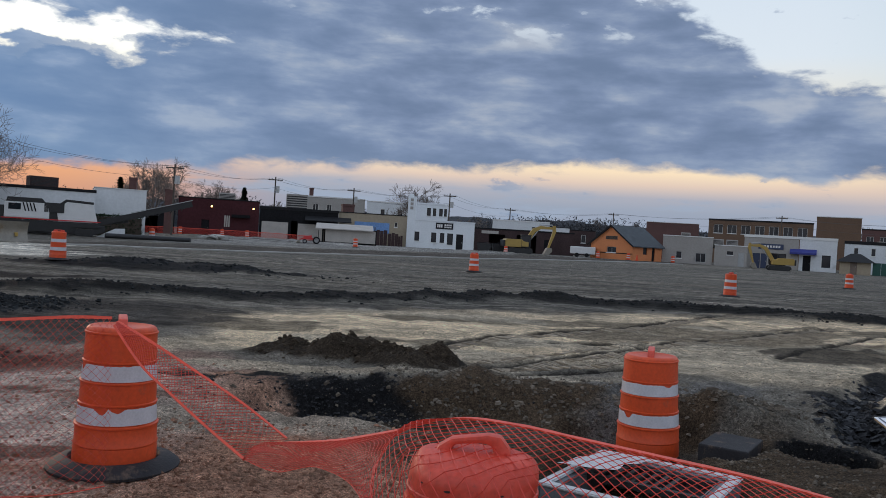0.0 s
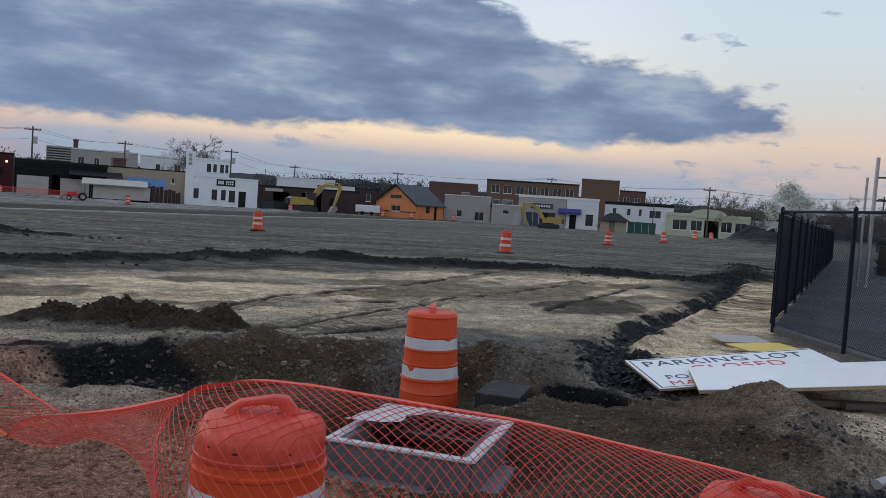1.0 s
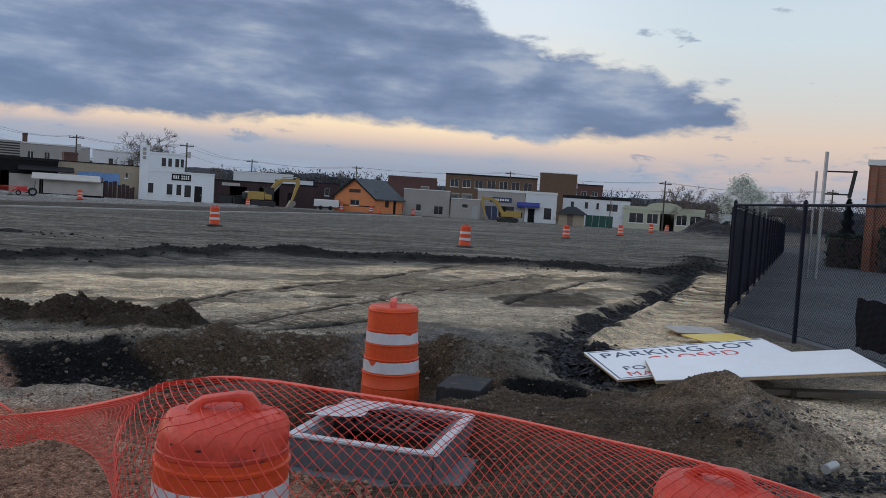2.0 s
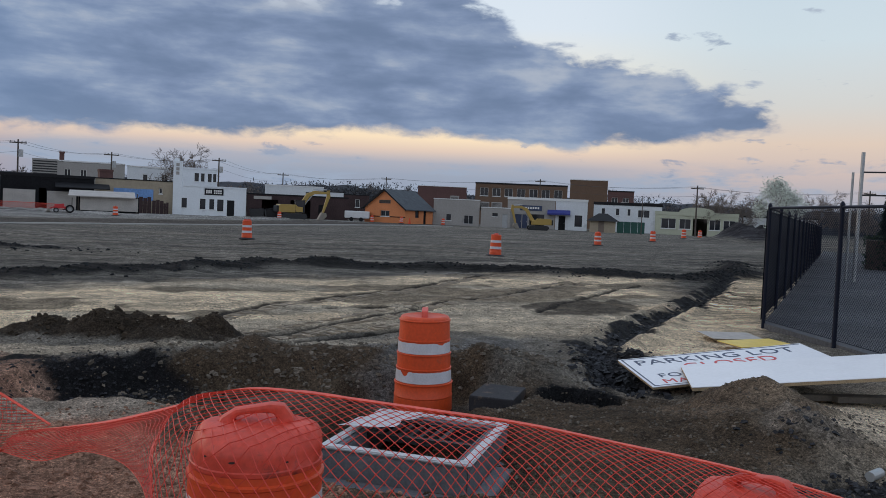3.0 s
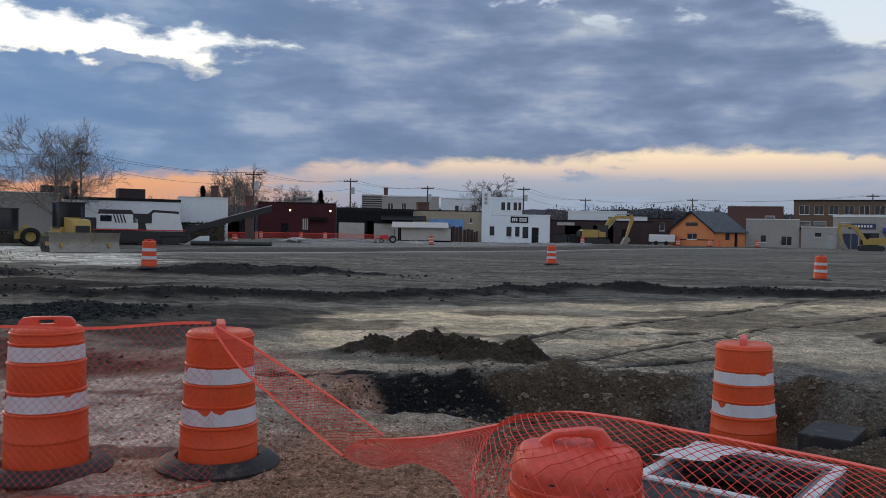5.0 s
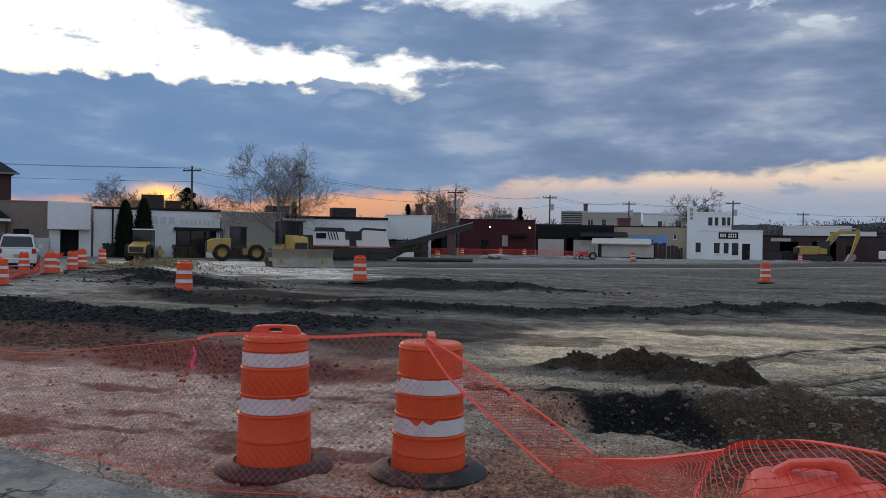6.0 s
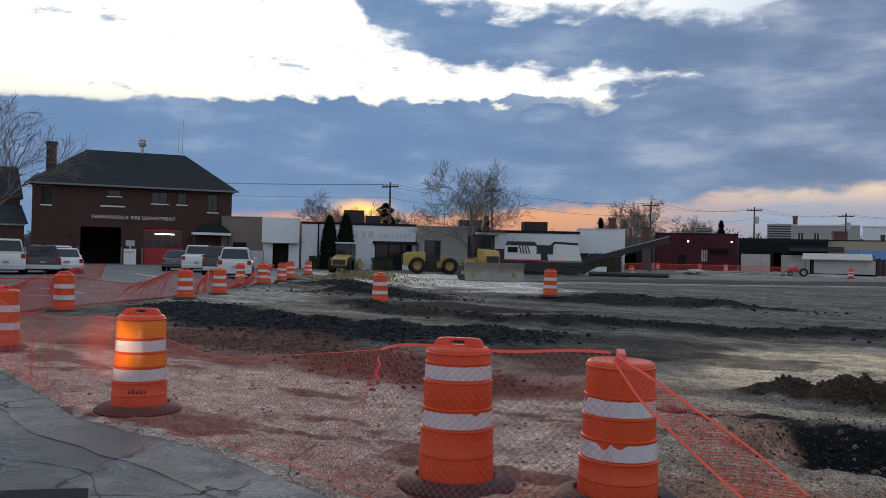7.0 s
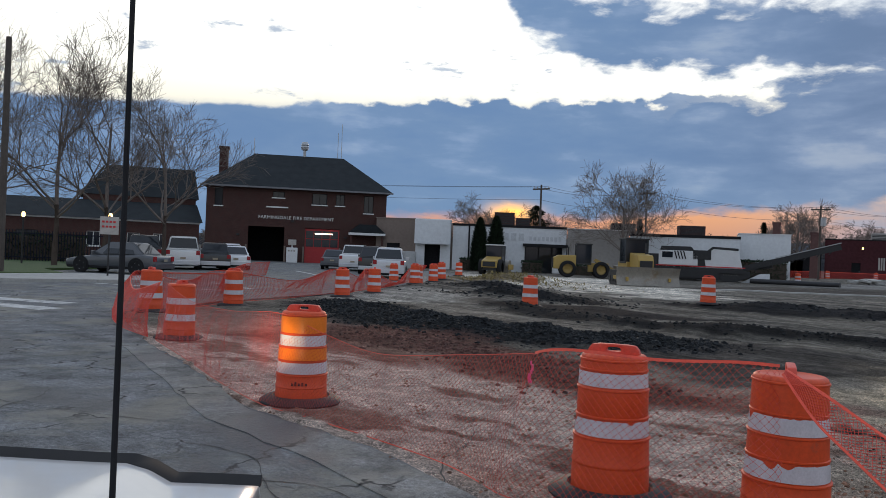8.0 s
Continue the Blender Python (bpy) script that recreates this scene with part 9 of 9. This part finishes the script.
bars(sg, -0.28, 0.28, 2.0, 2.08, 4, "red", -0.05)
for x, y in ((-47.3, 17.0), (-41.1, 19.0)):
    lp = thing("street_lamp", (x, y, 0.1), 0, "small lit post lamp with a warm globe", "street lamp", "post lamps")
    part("lamp_post", cyl(B(), (0, 0, 0), (0, 0, 2.55), 0.05, 8), "dark_metal", lp)
    bm = B()
    lathe(bm, [(0.05, 2.55), (0.09, 2.62), (0.10, 2.74), (0.06, 2.84), (0.0, 2.86)], 10)
    part("globe", bm, "lamp_warm", lp, "glowing warm globe")
bf = thing("iron_fence", (-58, 9.5, 0.1), 62, "black iron railing behind the lawn", "fence")
for k in range(90):
    part("picket", box(B(), k * 0.17, k * 0.17 + 0.05, 0, 0.03, 0, 1.9), "fence_black", bf)
part("rail", box(B(), -0.1, 15.4, -0.02, 0.05, 1.65, 1.72), "fence_black", bf)
part("rail", box(B(), -0.1, 15.4, -0.02, 0.05, 0.2, 0.27), "fence_black", bf)
# painted marks on the asphalt
for k, (a, b2, w_) in enumerate((((-29.5, 13.2), (-24.8, 15.6), 0.14), ((-27.5, 17.8), (-30.5, 19.0), 0.16), ((-29.8, 18.2), (-25.6, 17.2), 0.16), ((-44.0, 33.0), (-38.0, 30.0), 0.12), ((-22.0, 6.5), (-19.0, 7.6), 0.35), ((-24.5, 6.8), (-20.5, 8.6), 0.3))):
    dx_, dy_ = b2[0] - a[0], b2[1] - a[1]
    n_ = math.hypot(dx_, dy_)
    px_, py_ = -dy_ / n_ * w_, dx_ / n_ * w_
    bm = B()
    f = bm.faces.new([bm.verts.new((x, y, 0.017)) for x, y in ((a[0] - px_, a[1] - py_), (b2[0] - px_, b2[1] - py_), (b2[0] + px_, b2[1] + py_), (a[0] + px_, a[1] + py_))])
    bm.normal_update()
    if f.normal.z < 0:
        f.normal_flip()
    tagged(part("road_marking", bm, "line", None), "worn white line painted on asphalt", "road marking", "road markings", "structure")


# ---- loose stones and clods ----
def scatter(name, material, label, spots, smin, smax, seed, flat=0.7, sink=0.3):
    """Many small angular lumps lying on the ground, as one object."""
    rnd = random.Random(seed)
    base = [(-1, -0.6, -0.5), (0.9, -0.8, -0.4), (1, 0.7, -0.5), (-0.8, 0.9, -0.4), (-0.6, -0.5, 0.7), (0.7, -0.4, 0.6), (0.5, 0.6, 0.8), (-0.7, 0.5, 0.5)]
    quads = [(0, 3, 2, 1), (4, 5, 6, 7), (0, 1, 5, 4), (1, 2, 6, 5), (2, 3, 7, 6), (3, 0, 4, 7)]
    xy = np.array(spots)
    zz = land(xy[:, 0], xy[:, 1])
    vs_, fs_ = [], []
    for (x, y), z in zip(spots, zz):
        s = smin + (smax - smin) * rnd.random() ** 3
        m = Matrix.Translation((x, y, z + s * flat * (0.5 - sink))) @ Euler((rnd.uniform(-0.5, 0.5), rnd.uniform(-0.5, 0.5), rnd.uniform(0, 6.28))).to_matrix().to_4x4() @ Matrix.Diagonal((s, s * rnd.uniform(0.6, 1), s * flat, 1))
        b0 = len(vs_)
        for p in base:
            vs_.append(tuple(m @ Vector((p[0] * rnd.uniform(0.7, 1.1), p[1] * rnd.uniform(0.7, 1.1), p[2] * rnd.uniform(0.7, 1.1)))))
        fs_ += [tuple(b0 + i for i in q) for q in quads]
    return tagged(raw(name, vs_, fs_, material), label, "stones", kind="stuff")


rnd = random.Random(77)


def along_line(pts, n, w_):
    out_ = []
    for _ in range(n):
        k = rnd.randrange(len(pts) - 1)
        u = rnd.random()
        out_.append((pts[k][0] + (pts[k + 1][0] - pts[k][0]) * u + rnd.gauss(0, w_), pts[k][1] + (pts[k + 1][1] - pts[k][1]) * u + rnd.gauss(0, w_)))
    return out_


def in_box(x0, x1, y0, y1, n):
    return [(rnd.uniform(x0, x1), rnd.uniform(y0, y1)) for _ in range(n)]


def off_road(spots):
    xy = np.array(spots)
    ok = road_side(xy[:, 0], xy[:, 1]) < -0.05
    return [p for p, k in zip(spots, ok) if k]


scatter("rubble_stones", "rock", "ridge of broken dark grey stone rubble", along_line(RUBBLE, 8500, 0.62), 0.018, 0.075, 1)
scatter("red_clods", "red_clod", "dark red clay clods at the back of the yard", along_line(RED_BACK, 2600, 0.55), 0.008, 0.05, 12)
scatter("berm_clods", "rock", "dark earth clods along the berm", along_line(BERM, 2200, 0.45), 0.02, 0.07, 2)
scatter("clay_clods", "clod", "red-brown clay clods and crumbs", off_road(in_box(-9, -2.0, 3.2, 9.5, 2600) + in_box(-2.4, 1.2, 2.6, 6.0, 9000) + in_box(-2.2, 0.6, 5.5, 7.0, 1500)), 0.004, 0.026, 3)
scatter("soil_clods", "pebble", "brown soil clods around the drain", in_box(0.8, 5.4, 2.4, 7.8, 9000), 0.004, 0.022, 4)
scatter("heap_clods", "loam", "lumps on the row of dark soil heaps", along_line([(-2.1, 10.85), (-1.25, 10.65), (-0.5, 10.4), (0.1, 10.4)], 900, 0.2), 0.008, 0.045, 5)
scatter("gravel", "pebble", "grey gravel scattered over the dug ground", off_road(in_box(-2.5, 7, 6.5, 14.5, 7000) + in_box(3.4, 6.6, 3.6, 6.4, 1800)), 0.003, 0.015, 6)
scatter("asphalt_chunks", "tar", "broken black asphalt chunks along the torn edge", along_line(BREAK, 1300, 0.13) + along_line([(4.3, 7.5), (5.1, 9.6)], 800, 0.24), 0.012, 0.08, 7, 0.5)
scatter("tar_crumbs", "tar", "black asphalt crumbs on the trodden sand", [(4.25 + rnd.gauss(0, 0.3), 4.12 + rnd.gauss(0, 0.09)) for _ in range(420)] + [(4.2 + rnd.gauss(0, 0.25), 4.9 + rnd.gauss(0, 0.15)) for _ in range(90)], 0.006, 0.035, 11)
scatter("bank_stones", "pebble", "stones and crumbs on the caved bank", [(0.9 + rnd.gauss(0, 1.1), 8.5 + rnd.gauss(0, 0.45)) for _ in range(1800)] + [(3.0 + rnd.gauss(0, 0.6), 8.3 + rnd.gauss(0, 0.5)) for _ in range(900)], 0.004, 0.04, 13)
scatter("dark_gravel", "tar", "black grit in the dug pit", [(-0.85 + rnd.gauss(0, 0.6), 8.35 + rnd.gauss(0, 0.3)) for _ in range(1500)], 0.004, 0.026, 8)
scatter("far_clods", "rock", "dark clods on low spoil heaps", [(-9.5 + rnd.gauss(0, 3), 28 + rnd.gauss(0, 0.5)) for _ in range(420)] + [(-19 + rnd.gauss(0, 2.2), 25 + rnd.gauss(0, 0.8)) for _ in range(700)] + [(-24.5 + rnd.gauss(0, 2), 29.5 + rnd.gauss(0, 0.9)) for _ in range(500)], 0.03, 0.09, 9)
# tread marks pressed into the sand beside the ruts
vs_, fs_ = [], []
for g, side, wid in ((GROOVES[0], -1, 0.26), (GROOVES[1], 1, 0.26), (GROOVES[1], -1, 0.22), (GROOVES[2], 1, 0.26)):
    for (ax, ay), (bx, by) in zip(g, g[1:]):
        L_ = math.hypot(bx - ax, by - ay)
        ux, uy = (bx - ax) / L_, (by - ay) / L_
        nx_, ny_ = -uy * side, ux * side
        for k in range(int(L_ / 0.085)):
            if rnd.random() < 0.12:
                continue
            c = 0.085 * k + rnd.uniform(-0.012, 0.012)
            w0, w1_ = 0.17 + rnd.uniform(0, 0.03), 0.17 + wid * rnd.uniform(0.8, 1.05)
            b0 = len(vs_)
            for e, o_ in ((-0.016, w0), (0.016, w0), (0.036, w1_), (0.004, w1_)):
                x, y = ax + ux * (c + e) + nx_ * o_, ay + uy * (c + e) + ny_ * o_
                z = lz(x, y)
                vs_ += [(x, y, z - 0.01), (x - ux * 0.006, y - uy * 0.006, z + rnd.uniform(0.008, 0.016))]
            fs_ += [tuple(b0 + i for i in q) for q in ((1, 3, 5, 7), (0, 2, 3, 1), (2, 4, 5, 3), (4, 6, 7, 5), (6, 0, 1, 7))]
tagged(raw("tread_marks", vs_, fs_, "track"), "rows of tyre tread lugs pressed into the sand", "tyre tracks", kind="stuff")
# grit on the asphalt
grit = [(rnd.uniform(-13, -2.5), rnd.uniform(1.2, 7)) for _ in range(900)] + along_line(ROAD_EDGE[3:9], 1800, 0.35) + [(-6.9 + rnd.gauss(0, 0.5), 4.0 + rnd.gauss(0, 0.18)) for _ in range(500)] + [(-9.2 + rnd.gauss(0, 0.7), 4.6 + rnd.gauss(0, 0.16)) for _ in range(500)] + [(-13.6 + rnd.gauss(0, 1.2), 6.2 + rnd.gauss(0, 0.3)) for _ in range(500)]
xy = np.array(grit)
keep = road_side(xy[:, 0], xy[:, 1]) > 0.02
spots_ = [p for p, k in zip(grit, keep) if k]
g_ = scatter("road_grit", "clod", "dirt crumbs spilled on the asphalt edge", spots_, 0.004, 0.03, 10)
g_.location.z = 0.045
vs_, fs_ = [], []
for _ in range(900):
    x, y = -29.0 + rnd.gauss(0, 2.6), 36.5 + rnd.gauss(0, 1.5)
    z = lz(x, y)
    a, hgt = rnd.uniform(0, 6.28), rnd.uniform(0.06, 0.18)
    b0 = len(vs_)
    c, s = math.cos(a) * 0.05, math.sin(a) * 0.05
    vs_ += [(x - c, y - s, z - 0.02), (x + c, y + s, z - 0.02), (x + rnd.uniform(-0.15, 0.15), y + rnd.uniform(-0.15, 0.15), z + hgt)]
    fs_.append((b0, b0 + 1, b0 + 2))
tagged(raw("dry_grass_tufts", vs_, fs_, "dry_grass"), "dry yellow grass tufts on a low mound", "grass", kind="stuff")
